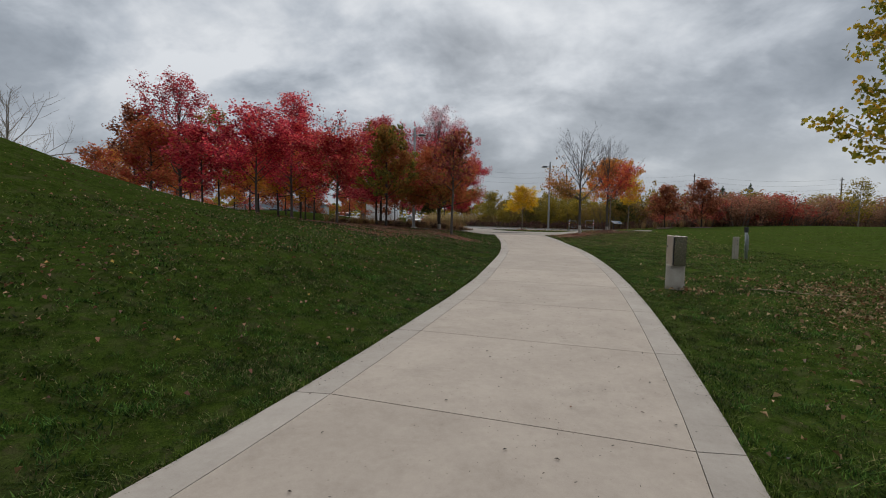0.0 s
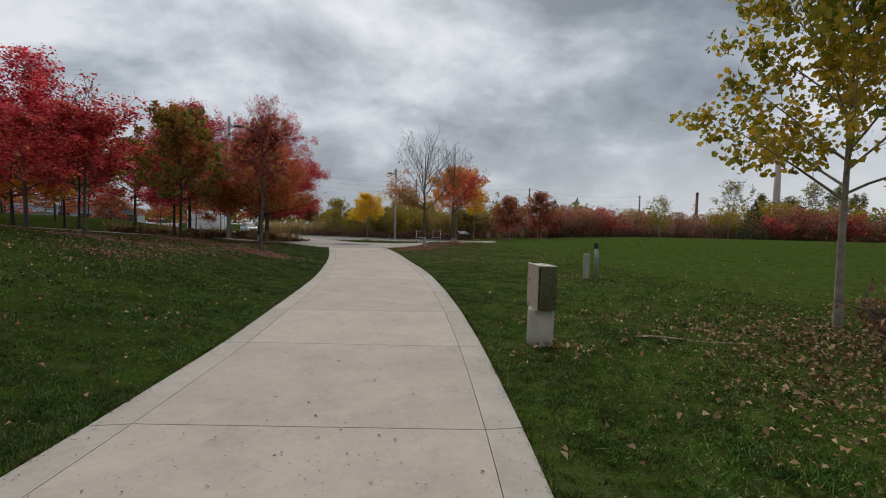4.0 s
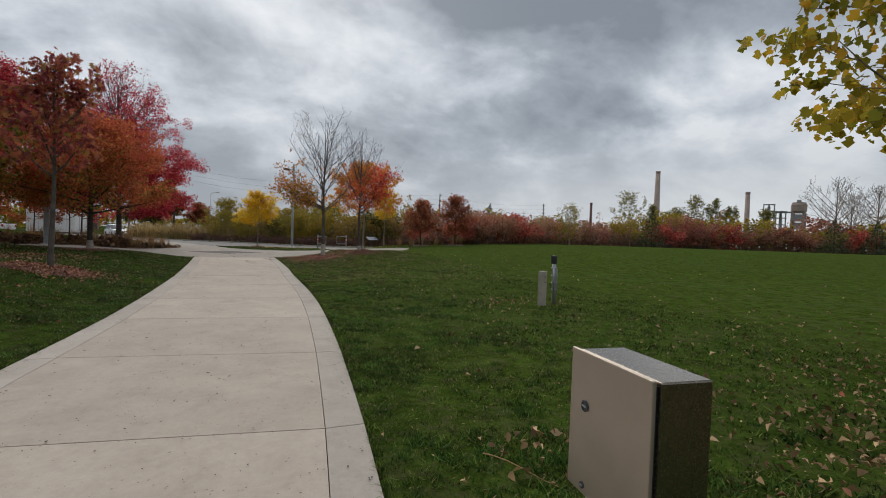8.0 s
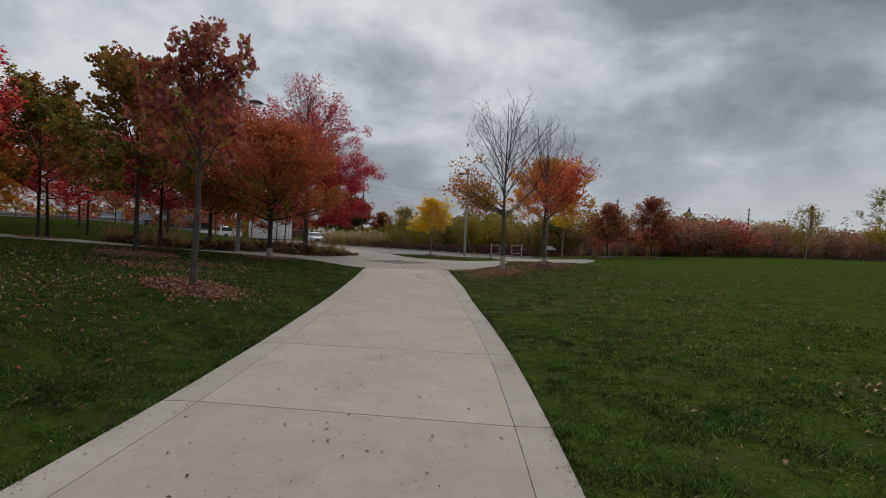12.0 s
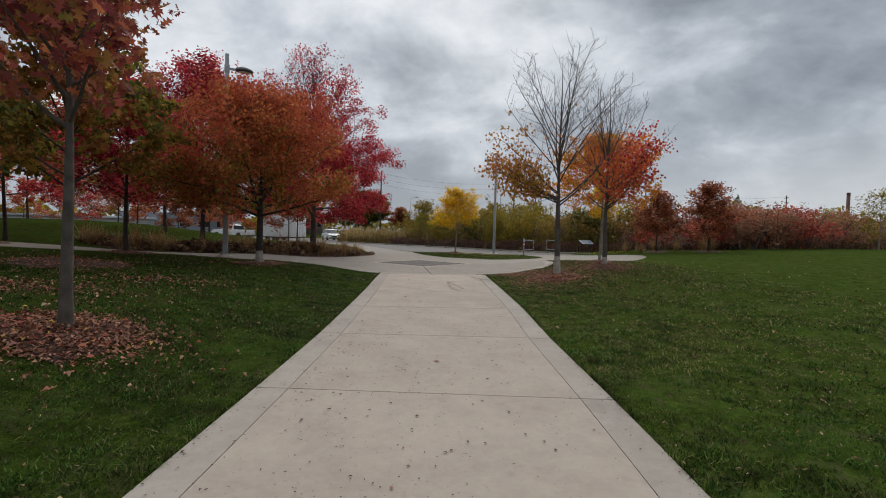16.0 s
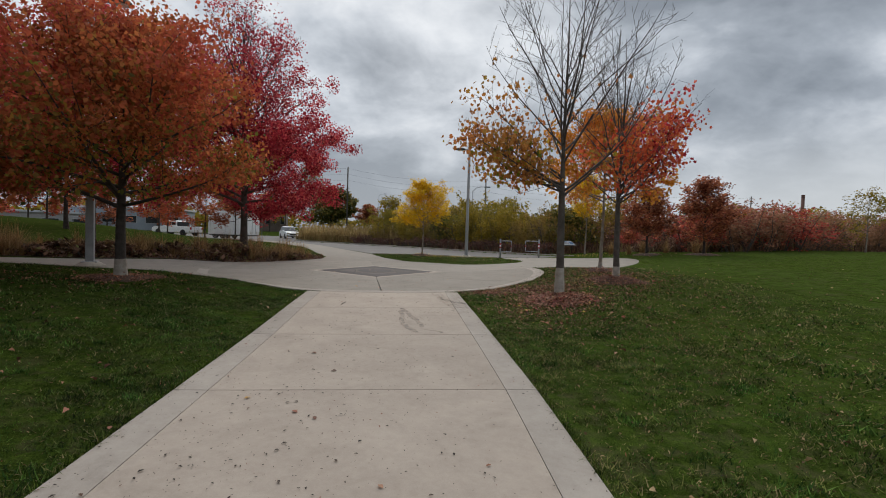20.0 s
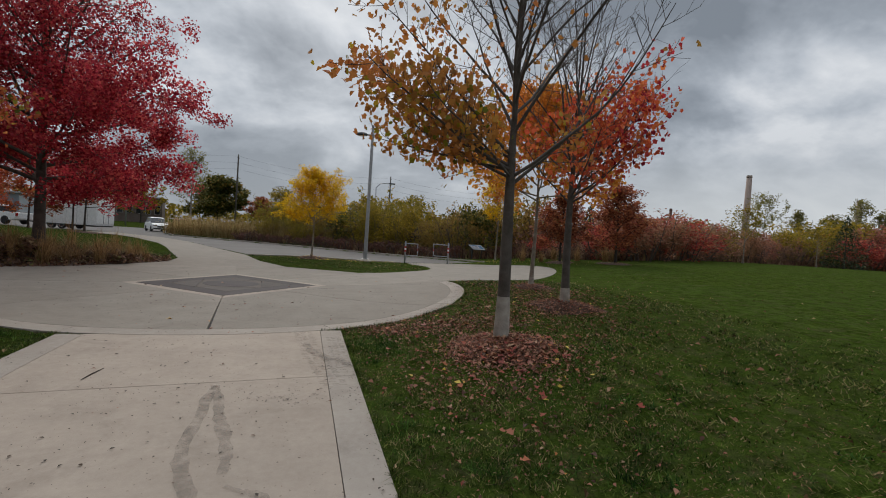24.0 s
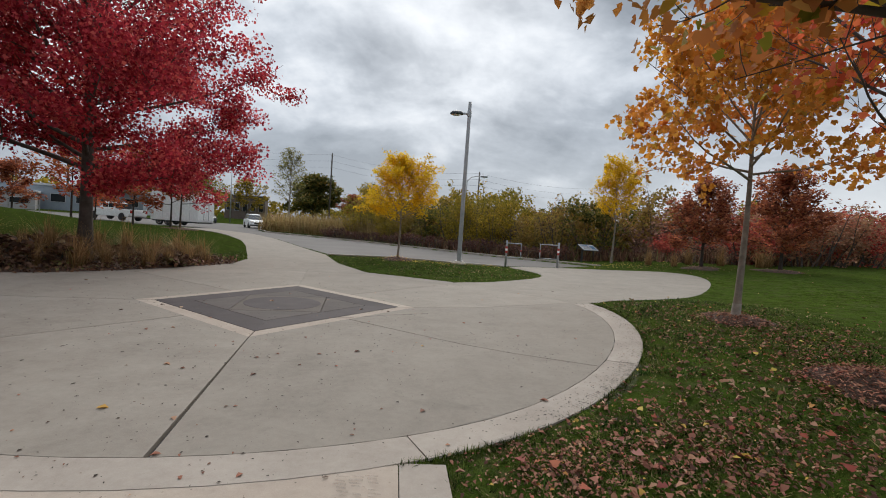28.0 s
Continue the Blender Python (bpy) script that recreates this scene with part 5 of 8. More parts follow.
def shrub_meshes(seed, h, r, mat, leaves, size, stems=14, low=0.25, stem_mat=TWIG):
    """Stems and leaves of one shrub, to be shared by its copies."""
    rng = np.random.default_rng(seed)
    lines, anchors = [], []
    for i in range(stems):
        a, o = rng.uniform(0, 6.28), rng.uniform(0.05, 0.45) * r
        out = rng.uniform(0.15, 0.75)
        st = np.array([math.cos(a) * o, math.sin(a) * o, -0.1])
        line = bent(rng, st, (math.cos(a) * out, math.sin(a) * out, 1.0), h * rng.uniform(0.55, 0.86), 5, 0.1, 0.09)
        lines.append((line, np.linspace(0.035, 0.008, 5)))
        for j in range(5):
            q = low + (1 - low) * (j + rng.uniform()) / 5
            p, d = at_line(line, min(0.99, q))
            side = rng.normal(size=3)
            tw = bent(rng, p, d / np.linalg.norm(d) * 0.6 + side * 0.6, r * rng.uniform(0.18, 0.40), 3, 0.2)
            lines.append((tw, np.linspace(0.012, 0.004, 3)))
            for b in (0.3, 0.6, 0.85, 1.0):
                anchors.append(at_line(tw, min(0.99, b))[0])
    anchors = np.array(anchors)
    # rounded masses of foliage over the stems
    lumps = rng.integers(7, 10)
    la, lo = rng.uniform(0, 6.28, lumps), np.sqrt(rng.uniform(0, 1, lumps)) * r * 0.62
    centre = np.stack([np.cos(la) * lo, np.sin(la) * lo, h * rng.uniform(0.25, 0.76, lumps) * (1 - 0.18 * lo / r)], -1)
    size_l = rng.uniform(0.20, 0.34, lumps) * min(h * 0.7, r)
    n2 = int(leaves * 0.6)
    pick = rng.integers(0, lumps, n2)
    out = rng.normal(size=(n2, 3))
    out /= np.linalg.norm(out, axis=1)[:, None]
    mass = centre[pick] + out * (size_l[pick] * rng.uniform(0.55, 1.05, n2))[:, None] * (1.15, 1.15, 1.0)
    twigs_at = anchors[rng.integers(0, len(anchors), leaves - n2)] + np.clip(rng.normal(size=(leaves - n2, 3)), -1.5, 1.5) * r * 0.06
    pos = np.concatenate([mass, twigs_at])
    pos[:, 2] = np.maximum(pos[:, 2], 0.05)
    return tubes("stem", lines, stem_mat, 3), scatter("foliage", pos, size * rng.uniform(0.6, 1.3, leaves), OVAL, mat, rng, 0.1)


def shrub_kind(name, label, seed, h, r, mat, leaves, size, group, stems=13, low=0.12):
    """One shrub at the origin, and a function that sets copies."""
    meshes = [shrub_meshes(seed + i, h, r, mat, leaves, size, stems, low) for i in range(2)]
    meshes += [shrub_meshes(seed + 2 + i, h, r, mat, leaves // 3, size * 1.6, stems // 3, low) for i in range(2)]

    def put(x, y, scale, turn, i=0, wide=1.0, back=False):
        ob = thing(name, pose(x, y, ground_z(x, y), 0, 0, turn), label, "shrub", group)
        ob.scale = (scale * wide, scale * wide, scale)
        chosen = meshes[i % 2 + (2 if back else 0)]
        part("stem", chosen[0], None, ob)
        part("foliage", chosen[1], None, ob)
        return ob
    return put


put_willow = shrub_kind("willow_shrub", "tall willow shrub in dull yellow-green leaf beyond the road", 500, 4.4, 2.4, LEAF_WILLOW, 5200, 0.125, "willow belt", 16)
put_maroon = shrub_kind("sumac_shrub", "sumac thicket in dull maroon leaf at the field's edge", 510, 4.2, 2.5, LEAF_MAROON, 3600, 0.15, "sumac belt")
put_dusty = shrub_kind("dogwood_shrub", "thinning shrub in dusty pinkish brown leaf", 520, 3.9, 2.4, LEAF_DUSTY, 2400, 0.13, "sumac belt", 18)
put_red = shrub_kind("sumac_shrub", "sumac in bright red leaf at the field's edge", 530, 3.4, 2.0, LEAF_SUMAC, 2600, 0.15, "sumac belt")
put_olive = shrub_kind("willow_shrub", "shrub in olive yellow leaf behind the field", 540, 4.6, 2.3, LEAF_WILLOW, 2800, 0.15, "sumac belt")
put_low = shrub_kind("barberry_shrub", "low dark brown-red barberry along the kerb", 550, 1.1, 1.1, LEAF_BARBERRY, 900, 0.09, "kerb planting", 12, 0.1)
put_tawny = shrub_kind("willow_shrub", "willow shrub in tawny ochre leaf beyond the road", 570, 4.2, 2.3, LEAF_TAWNY, 4200, 0.125, "willow belt", 15)
put_green = shrub_kind("evergreen_shrub", "dark green shrub in the belt", 560, 4.2, 1.8, LEAF_GREEN, 1800, 0.2, "willow belt")


def along(points, step):
    """Even stations along a polyline, with headings."""
    pts = [Vector(p) for p in points]
    out, carry = [], 0.0
    for a, b in zip(pts, pts[1:]):
        v = b - a
        s = carry
        while s < v.length:
            out.append(a + v * (s / v.length))
            s += step
        carry = s - v.length
    return out


rs = random.Random(7)
for row, (off, size) in enumerate(((0, 1.0), (3.2, 1.12), (7, 1.25))):
    for i, p in enumerate(along([(-1.5 + off * 0.5, 73.5 + off), (5.3 + off * 0.7, 66 + off * 0.8), (10.5 + off * 0.8, 60.8 + off * 0.7), (15.8 + off * 0.8, 55.8 + off * 0.6)], 2.3)):
        x, y = p.x + rs.uniform(-0.5, 0.5), p.y + rs.uniform(-0.5, 0.5)
        put = put_green if (i + row) % 6 == 4 else put_tawny if (i * 2 + row) % 5 in (1, 3) else put_willow
        put(x, y, size * rs.uniform(0.86, 1.24), rs.uniform(0, 360), i, 0.95, row > 0)
belt = [(18.5, 54.5), (23, 54.2), (29, 57), (36, 61), (43, 64), (52, 67), (62, 68), (74, 66.5), (88, 61), (102, 53), (118, 41), (130, 28)]
for row, off in enumerate((0.0, 3.6, 8.5)):
    line = [(x + off * 0.25, y + off) for x, y in belt]
    for i, p in enumerate(along(line, 2.9 + 0.4 * row)):
        x, y = p.x + rs.uniform(-0.7, 0.7), p.y + rs.uniform(-0.7, 0.7)
        k = rs.random()
        put = put_red if (k < 0.09 and row == 0) else put_dusty if k < 0.34 else put_olive if k > (0.62 if x > 62 else 0.80) or (row == 2 and k > 0.6) else put_maroon
        put(x, y, rs.uniform(0.62, 1.12) * (1 + 0.1 * row) * (1.5 if x > 66 else 1.2 if x > 56 else 1.0), rs.uniform(0, 360), i, 1.25, row > 0 or x > 75)
for i, (x, y, sc, wd) in enumerate(((22.4, 53.6, 1.0, 1.3), (25.0, 53.0, 1.05, 1.5), (27.8, 53.8, 1.0, 1.4), (30.8, 55.6, 1.05, 1.5), (34.2, 57.6, 0.95, 1.4), (37.6, 59.6, 1.0, 1.3), (66, 65.2, 1.3, 1.3), (72, 64.5, 1.25, 1.3))):
    (put_maroon if i % 3 else put_red)(x, y, sc * (1.2 if i % 3 == 0 else 1.0), rs.uniform(0, 360), i, wd)
for i, p in enumerate(along([(-4.5, 70.3), (4.9, 62.4), (9.6, 57.0), (12.6, 54.3)], 1.25)):
    put_low(p.x + rs.uniform(-0.2, 0.2), p.y + rs.uniform(-0.2, 0.2) + 0.3, rs.uniform(0.75, 1.1), rs.uniform(0, 360), i)
for x, y, s in ((14.8, 55.2, 0.9), (16.5, 54.3, 1.0), (18.2, 52.8, 0.9), (20.5, 52.4, 0.8)):
    put_low(x, y, s, rs.uniform(0, 360), 1)

# conifers in the belt


def conifer(x, y, h, r, seed):
    rng = np.random.default_rng(seed)
    root = thing("spruce_tree", pose(x, y, ground_z(x, y)), "dark green spruce among the shrubs", "tree", "spruces")
    part("trunk", tubes("trunk", [(np.array([(0, 0, -0.1), (0, 0, h * 0.5), (0, 0, h)]), [0.09, 0.05, 0.01])], BARK_DARK, 7), None, root)
    n = 2200
    u = rng.uniform(size=n) ** 0.6
    z = 0.3 + (h - 0.3) * (1 - u)
    tier = 0.75 + 0.25 * np.abs(np.sin(z * 5.5))
    rad = r * np.minimum(1.0, u * 1.35) * tier * np.sqrt(rng.uniform(0.1, 1, n))
    a = rng.uniform(0, 6.28, n)
    pos = np.stack([rad * np.cos(a), rad * np.sin(a), z - rad * 0.18], -1)
    part("crown", scatter("crown", pos, rng.uniform(0.12, 0.26, n), OVAL, LEAF_CONIFER, rng, 0.1), None, root)


for i, (x, y, h, r) in enumerate([(60, 62.6, 6.0, 2.5), (89.5, 53.2, 5.8, 2.5), (94.8, 50.0, 5.4, 2.4), (34, 68, 5.6, 2.2), (30, 67, 5.3, 2.0)]):
    conifer(x, y, h, r, 600 + i)

# ---- tall trees and works far beyond the field ----
for i, (x, y, h, r) in enumerate([(87.2, 95.6, 13.0, 4.6), (91, 91.9, 10, 1.6), (94.5, 88.4, 9, 2.2), (97, 85.2, 12, 2.8), (99.7, 81.9, 11, 1.8), (101.4, 79.6, 9.6, 1.5), (108, 76, 9, 1.8)]):
    tree("poplar_tree", x, y, h, h * 0.3, r, LEAF_PALE, "tall thin poplar with sparse pale leaves", 620 + i, "round", 2300, 0.36, OVAL, 16, 6, 2, 0.12, BARK_PALE, 0.35, group="far poplars")
for i, (x, y, h, r) in enumerate([(102.0, 59.6, 13.5, 6.4), (108, 56, 12.5, 5.5), (116, 64, 12, 5.5)]):
    tree("bare_tree", x, y, h, 3.0, r, TWIG, "tall leafless tree behind the shrubs", 640 + i, "round", 0, 0.1, OVAL, 22, 9, 3, 0.22, BARK_PALE, 0.1, group="bare trees", stout=3.0)


def stack(x, y, z1, r0, r1, mat, label):
    root = thing("chimney", pose(x, y, 0), label, "chimney", "works chimneys")
    part("shaft", lathe([(r0, 0), (r0 * 0.96, z1 * 0.1), (r1, z1 - 2.2)], 24), mat, root, smooth=True)
    part("cap", lathe([(r1 * 1.08, z1 - 2.2), (r1 * 1.1, z1 - 1.6), (r1 * 1.0, z1), (r1 * 0.8, z1), (r1 * 0.8, z1 - 1.0)], 24), mat, root)


stack(418, 395, 84, 3.9, 2.4, STACK_BRICK, "tall weathered buff brick works chimney")
stack(332, 401, 44, 1.5, 1.25, STACK_DARK, "dark rusted works chimney")
stack(476, 332, 60, 2.8, 2.1, STACK_BRICK, "shorter pale works chimney")


def works_tower(x, y, w, d, z1, label, floors):
    root = thing("works_tower", pose(x, y, 0, 0, 0, 35), label, "industrial tower", "works")
    for sx in (-1, 1):
        for sy in (-1, 1):
            part("column", boxed(sx * w / 2 - 0.3, sy * d / 2 - 0.3, 0, sx * w / 2 + 0.3, sy * d / 2 + 0.3, z1), HAZED_STEEL, root)
    for k in range(floors):
        z = z1 * (k + 1) / floors
        part("deck", boxed(-w / 2 - 0.6, -d / 2 - 0.6, z - 0.45, w / 2 + 0.6, d / 2 + 0.6, z), HAZED_STEEL, root)
        zb = z1 * k / floors
        for s in (-1, 1):
            part("brace", tubes("brace", [(np.array([(-w / 2, s * d / 2, zb), (w / 2, s * d / 2, z)]), [0.22, 0.22])], HAZED_STEEL, 4), None, root)
    for sx in (-0.22, 0.24):
        part("vessel", lathe([(w * 0.13, 3), (w * 0.15, 5), (w * 0.15, z1 * (0.86 + sx * 0.3)), (w * 0.05, z1 * (0.92 + sx * 0.3))], 14), PLANT_CONCRETE, root, "pale process vessel").location = (w * sx, 0, 0)
    part("vessel", lathe([(w * 0.16, 4), (w * 0.18, 6), (w * 0.18, z1 * 0.7), (w * 0.06, z1 * 0.78)], 16), PLANT_CONCRETE, root, "pale process vessel")


def works_block(x, y, w, d, z0, z1, mat, label, turn=35):
    root = thing("works_building", pose(x, y, 0, 0, 0, turn), label, "industrial building", "works")
    part("wall", boxed(-w / 2, -d / 2, 0, w / 2, d / 2, z1), mat, root)
    part("roof", boxed(-w / 2 - 0.6, -d / 2 - 0.6, z1, w / 2 + 0.6, d / 2 + 0.6, z1 + 0.9), HAZED_STEEL, root)
    for k in range(int(w // 5)):
        part("window", boxed(-w / 2 + 1.5 + k * 5, -d / 2 - 0.15, z1 * 0.62, -w / 2 + 4.2 + k * 5, -d / 2 + 0.2, z1 * 0.78), DARK_PAINT, root, "dark window opening")


works_tower(487, 317, 9, 9, 47, "steel process tower with decks", 7)
works_tower(493, 309, 8, 8, 40, "steel process tower with hopper decks", 6)
silo = thing("works_silo", pose(499, 296, 0, 0, 0, 20), "buff concrete hopper tower of the works on tall legs", "silo", "works")
for sx in (-1, 1):
    for sy in (-1, 1):
        part("leg", boxed(sx * 4.6 - 0.8, sy * 4.6 - 0.8, 0, sx * 4.6 + 0.8, sy * 4.6 + 0.8, 38), STACK_BRICK, silo)
for z in (14, 22, 30):
    part("deck", boxed(-5.6, -5.6, z, 5.6, 5.6, z + 1.2), STACK_BRICK, silo)
    part("bay_wall", boxed(-4.2, -4.2, z + 1.2, 4.2, 4.2, z + 6.6), HAZED_STEEL, silo, "dark recessed bay")
part("hopper", lathe([(5.4, 38), (6.6, 40), (6.6, 46), (5.8, 47.5), (5.8, 48.4)], 8), STACK_BRICK, silo)
part("head_house", boxed(-2.2, -1.6, 48.4, 1.6, 1.6, 51), HAZED_STEEL, silo)
works_block(455, 350, 60, 24, 0, 20, PLANT_CONCRETE, "long low works shed")
works_block(515, 268, 70, 24, 0, 20, PLANT_CONCRETE, "long low works shed with pipe racks")
conveyor = thing("conveyor_bridge", pose(493, 306, 38, 0, 0, -57), "inclined conveyor bridge between towers", "conveyor", "works")
part("gallery", boxed(-9, -0.8, 0, 9, 0.8, 1.6), HAZED_STEEL, conveyor)

# distant woods: one joined belt
rng = np.random.default_rng(77)
wood_pos = []
for cx, cy, n, w, h in ((260, 250, 5000, 130, 11), (100, 170, 4000, 70, 9), (-10, 190, 5000, 80, 8.5), (-110, 160, 4000, 60, 9), (-150, 60, 3000, 60, 10), (330, 40, 3000, 90, 12), (-120, -60, 2000, 70, 11), (150, -120, 2000, 110, 11), (0, -160, 2000, 90, 11)):
    a = math.atan2(cy - 20, cx)
    t = rng.uniform(-1, 1, n) * w
    top = h * (0.55 + 0.45 * np.abs(np.sin(t * 0.35 + cx) * np.sin(t * 0.13 + cy)))
    z = np.sqrt(rng.uniform(0, 1, n)) * top
    dd = rng.uniform(-6, 6, n)
    wood_pos.append(np.stack([cx - math.sin(a) * t + math.cos(a) * dd, cy + math.cos(a) * t + math.sin(a) * dd, z], -1))
wood_pos = np.concatenate(wood_pos)
far_woods = new("far_woods", scatter("far_woods", wood_pos, rng.uniform(0.8, 1.9, len(wood_pos)), OVAL, LEAF_WILLOW, rng, 0.0))
tagged(far_woods, "distant autumn woods in dull yellow-green leaf", "woods", kind="stuff")

# reeds beyond the road, and the single trees behind them


def blades(name, pos, h, w, mat, rng, lean=0.35, segs=3):
    """Ribbon blades that arch over."""
    n = len(pos)
    a = rng.uniform(0, 6.28, n)
    out = np.stack([np.cos(a), np.sin(a), np.zeros(n)], -1)
    side = np.stack([-np.sin(a), np.cos(a), np.zeros(n)], -1)
    b = np.abs(rng.normal(size=n)) * lean
    v = np.zeros((n, (segs + 1) * 2, 3))
    for i in range(segs + 1):
        s = i / segs
        c = pos + out * (h * b * s ** 2)[:, None] + np.array([0, 0, 1]) * (h * s * (1 - 0.35 * b * s))[:, None]
        wd = (w * (1 - 0.92 * s ** 1.5))[:, None] / 2
        v[:, 2 * i], v[:, 2 * i + 1] = c - side * wd, c + side * wd
    f = np.concatenate([np.arange(n)[:, None] * (segs + 1) * 2 + np.array([[2 * i, 2 * i + 1, 2 * i + 3, 2 * i + 2]]) for i in range(segs)])
    return np_mesh(name, v.reshape(-1, 3), f, mat)


rng = np.random.default_rng(81)
n = 8000
t = rng.uniform(0, 1, n)
rx, ry = -12.8 + 13.5 * t + rng.normal(size=n) * 0.4, 78.3 - 9.0 * t + rng.uniform(0, 6.5, n)
rp = np.stack([rx, ry, land(rx, ry)], -1)
reeds = new("reeds", blades("reeds", rp, rng.uniform(0.9, 2.4, n), np.full(n, 0.06), REED, rng, 0.7))
tagged(reeds, "tall dry tan reeds beyond the road", "reeds", kind="stuff")
tree("maple_tree", -26, 170, 13.5, 2.5, 8.0, LEAF_GREEN, "large round dark green tree turning orange", 701, "low", 15000, 0.7, KITE, 34, 8, 1, 0.3, BARK_DARK, 0.75, group="far trees")
tree("maple_tree", -13, 160, 8.5, 2.0, 4.0, LEAF_RUST, "round dark red tree beyond the reeds", 702, "low", 4200, 0.5, KITE, 20, 6, 1, 0.2, BARK_DARK, 0.5, group="far trees")
tree("poplar_tree", -28, 150, 18.5, 5.0, 4.2, LEAF_PALE, "tall pale poplar, half bare", 703, "round", 2200, 0.5, OVAL, 24, 7, 2, 0.25, BARK_PALE, 0.5, group="far trees")
tree("maple_tree", -42, 160, 11.0, 2.0, 5.5, LEAF_WILLOW, "olive tree beside the far grey building", 707, "low", 3000, 0.6, OVAL, 20, 6, 1, 0.2, BARK_DARK, 0.5, group="far trees")
tree("maple_tree", -36, 118, 8.0, 2.0, 4.5, LEAF_WILLOW, "yellow-green tree beside the street", 704, "round", 2600, 0.45, OVAL, 20, 6, 1, 0.2, BARK_DARK, 0.5, group="far trees")
tree("maple_tree", -48, 112, 7.5, 2.0, 4.0, LEAF_RUST, "russet tree beside the street", 705, "round", 2200, 0.45, OVAL, 20, 6, 1, 0.2, BARK_DARK, 0.5, group="far trees")
tree("willow_tree", -1.5, 80, 5.4, 1.0, 3.0, LEAF_WILLOW, "yellow willow behind the hedge", 706, "low", 3000, 0.28, OVAL, 20, 6, 1, 0.12, BARK_DARK, 0.3, group="far trees")

# ---- utility poles, wires and the park lamps ----
POLES = [(-17.8, 149.7, 19.0), (21, 152, 17.5), (62, 158, 17.0), (-75, 140, 19.0), (112, 168, 17.0)]
for x, y, h in POLES:
    root = thing("utility_pole", pose(x, y, 0), "tall dark wooden utility pole with crossarms", "utility pole", "utility poles")
    part("pole", lathe([(0.24, 0), (0.2, h * 0.6), (0.15, h)], 10), WOOD_POLE, root, smooth=True)
    for k in range(3):
        part("crossarm", boxed(-0.1, -0.9, h - 0.9 - k * 1.6, 0.1, 0.9, h - 0.7 - k * 1.6), WOOD_POLE, root)
        part("insulator", lathe([(0.1, h - 0.7 - k * 1.6), (0.14, h - 0.5 - k * 1.6), (0.06, h - 0.35 - k * 1.6)], 8), DARK_PAINT, root)
order = [POLES[3], POLES[0], POLES[1], POLES[2], POLES[4]]
for a, b in zip(order, order[1:]):
    for k in range(3):
        s = np.linspace(0, 1, 11)
        za, zb = a[2] - 0.4 - 1.6 * k, b[2] - 0.4 - 1.6 * k
        pts = np.stack([a[0] + (b[0] - a[0]) * s, a[1] + (b[1] - a[1]) * s, za + (zb - za) * s - 1.5 * (1 - (2 * s - 1) ** 2)], -1)
        w = new("overhead_wire", tubes("overhead_wire", [(pts, np.full(11, 0.016))], DARK_PAINT, 4))
        tagged(w, "thin dark overhead wire between poles", "wire", "overhead wires")


def park_lamp(x, y, h, turn, label):
    """Square tapered mast with a side arm and a flat oval head."""
    root = thing("street_lamp", pose(x, y, ground_z(x, y), 0, 0, turn), label, "street lamp", "park lamps")
    part("footing", lathe([(0.34, -0.05), (0.33, 0.05), (0.20, 0.13), (0.16, 0.14)], 16), CONCRETE_OLD, root, "round concrete footing")
    bm = bmesh.new()
    box(bm, -0.09, -0.09, 0.12, 0.09, 0.09, h, 0.015)
    for v in bm.verts:
        s = 1 - 0.30 * v.co.z / h
        v.co.x *= s
        v.co.y *= s
    part("mast", bm, GALVANISED, root)
    part("base_plate", boxed(-0.16, -0.16, 0.12, 0.16, 0.16, 0.15, bevel=0.005), GALVANISED, root)
    part("collar", boxed(-0.085, -0.085, h - 0.62, 0.085, 0.085, h - 0.38, bevel=0.01), GALVANISED, root)
    part("arm", boxed(0.05, -0.03, h - 0.54, 0.30, 0.03, h - 0.46, bevel=0.01), GALVANISED, root)
    bm = bmesh.new()
    bmesh.ops.create_uvsphere(bm, u_segments=16, v_segments=8, radius=1.0)
    for v in bm.verts:
        v.co = Vector((0.55 + v.co.x * 0.30, v.co.y * 0.19, h - 0.50 + max(v.co.z, -0.35) * 0.13))
    head = part("lamp_head", bm, DARK_PAINT, root, "dark oval lamp head", True)
    bm = bmesh.new()
    bmesh.ops.create_uvsphere(bm, u_segments=14, v_segments=6, radius=1.0)
    for v in bm.verts:
        v.co = Vector((0.57 + v.co.x * 0.22, v.co.y * 0.14, h - 0.545 + min(v.co.z, 0.2) * 0.05))
    part("lens", bm, WHITE_PAINT, head, "milky lens", True)
    part("hatch", boxed(0.074, -0.045, 0.55, 0.088, 0.045, 0.85, bevel=0.004), GALVANISED, root)


park_lamp(-6.05, 32.35, 7.1, 25, "tall grey square-section park lamp beside the pavement")
park_lamp(5.0, 48.25, 7.0, 165, "tall grey square-section park lamp on the island")
for x, y, h in ((8.5, 76, 6.6), (-9, 148, 11.0), (-27, 108, 10.0)):
    root = thing("street_lamp", pose(x, y, ground_z(x, y)), "slim grey street lamp with a bent arm", "street lamp", "street lamps")
    part("mast", lathe([(0.11, 0), (0.08, h * 0.5), (0.055, h)], 10), GALVANISED, root, smooth=True)
    arm = np.array([(0, 0, h - 0.1), (0.4, 0, h + 0.35), (1.0, 0, h + 0.5), (1.6, 0, h + 0.5)])
    part("arm", tubes("arm", [(arm, [0.05, 0.045, 0.04, 0.04])], GALVANISED, 8), None, root)
    part("lamp_head", boxed(1.4, -0.14, h + 0.42, 2.1, 0.14, h + 0.56, bevel=0.03), DARK_PAINT, root)

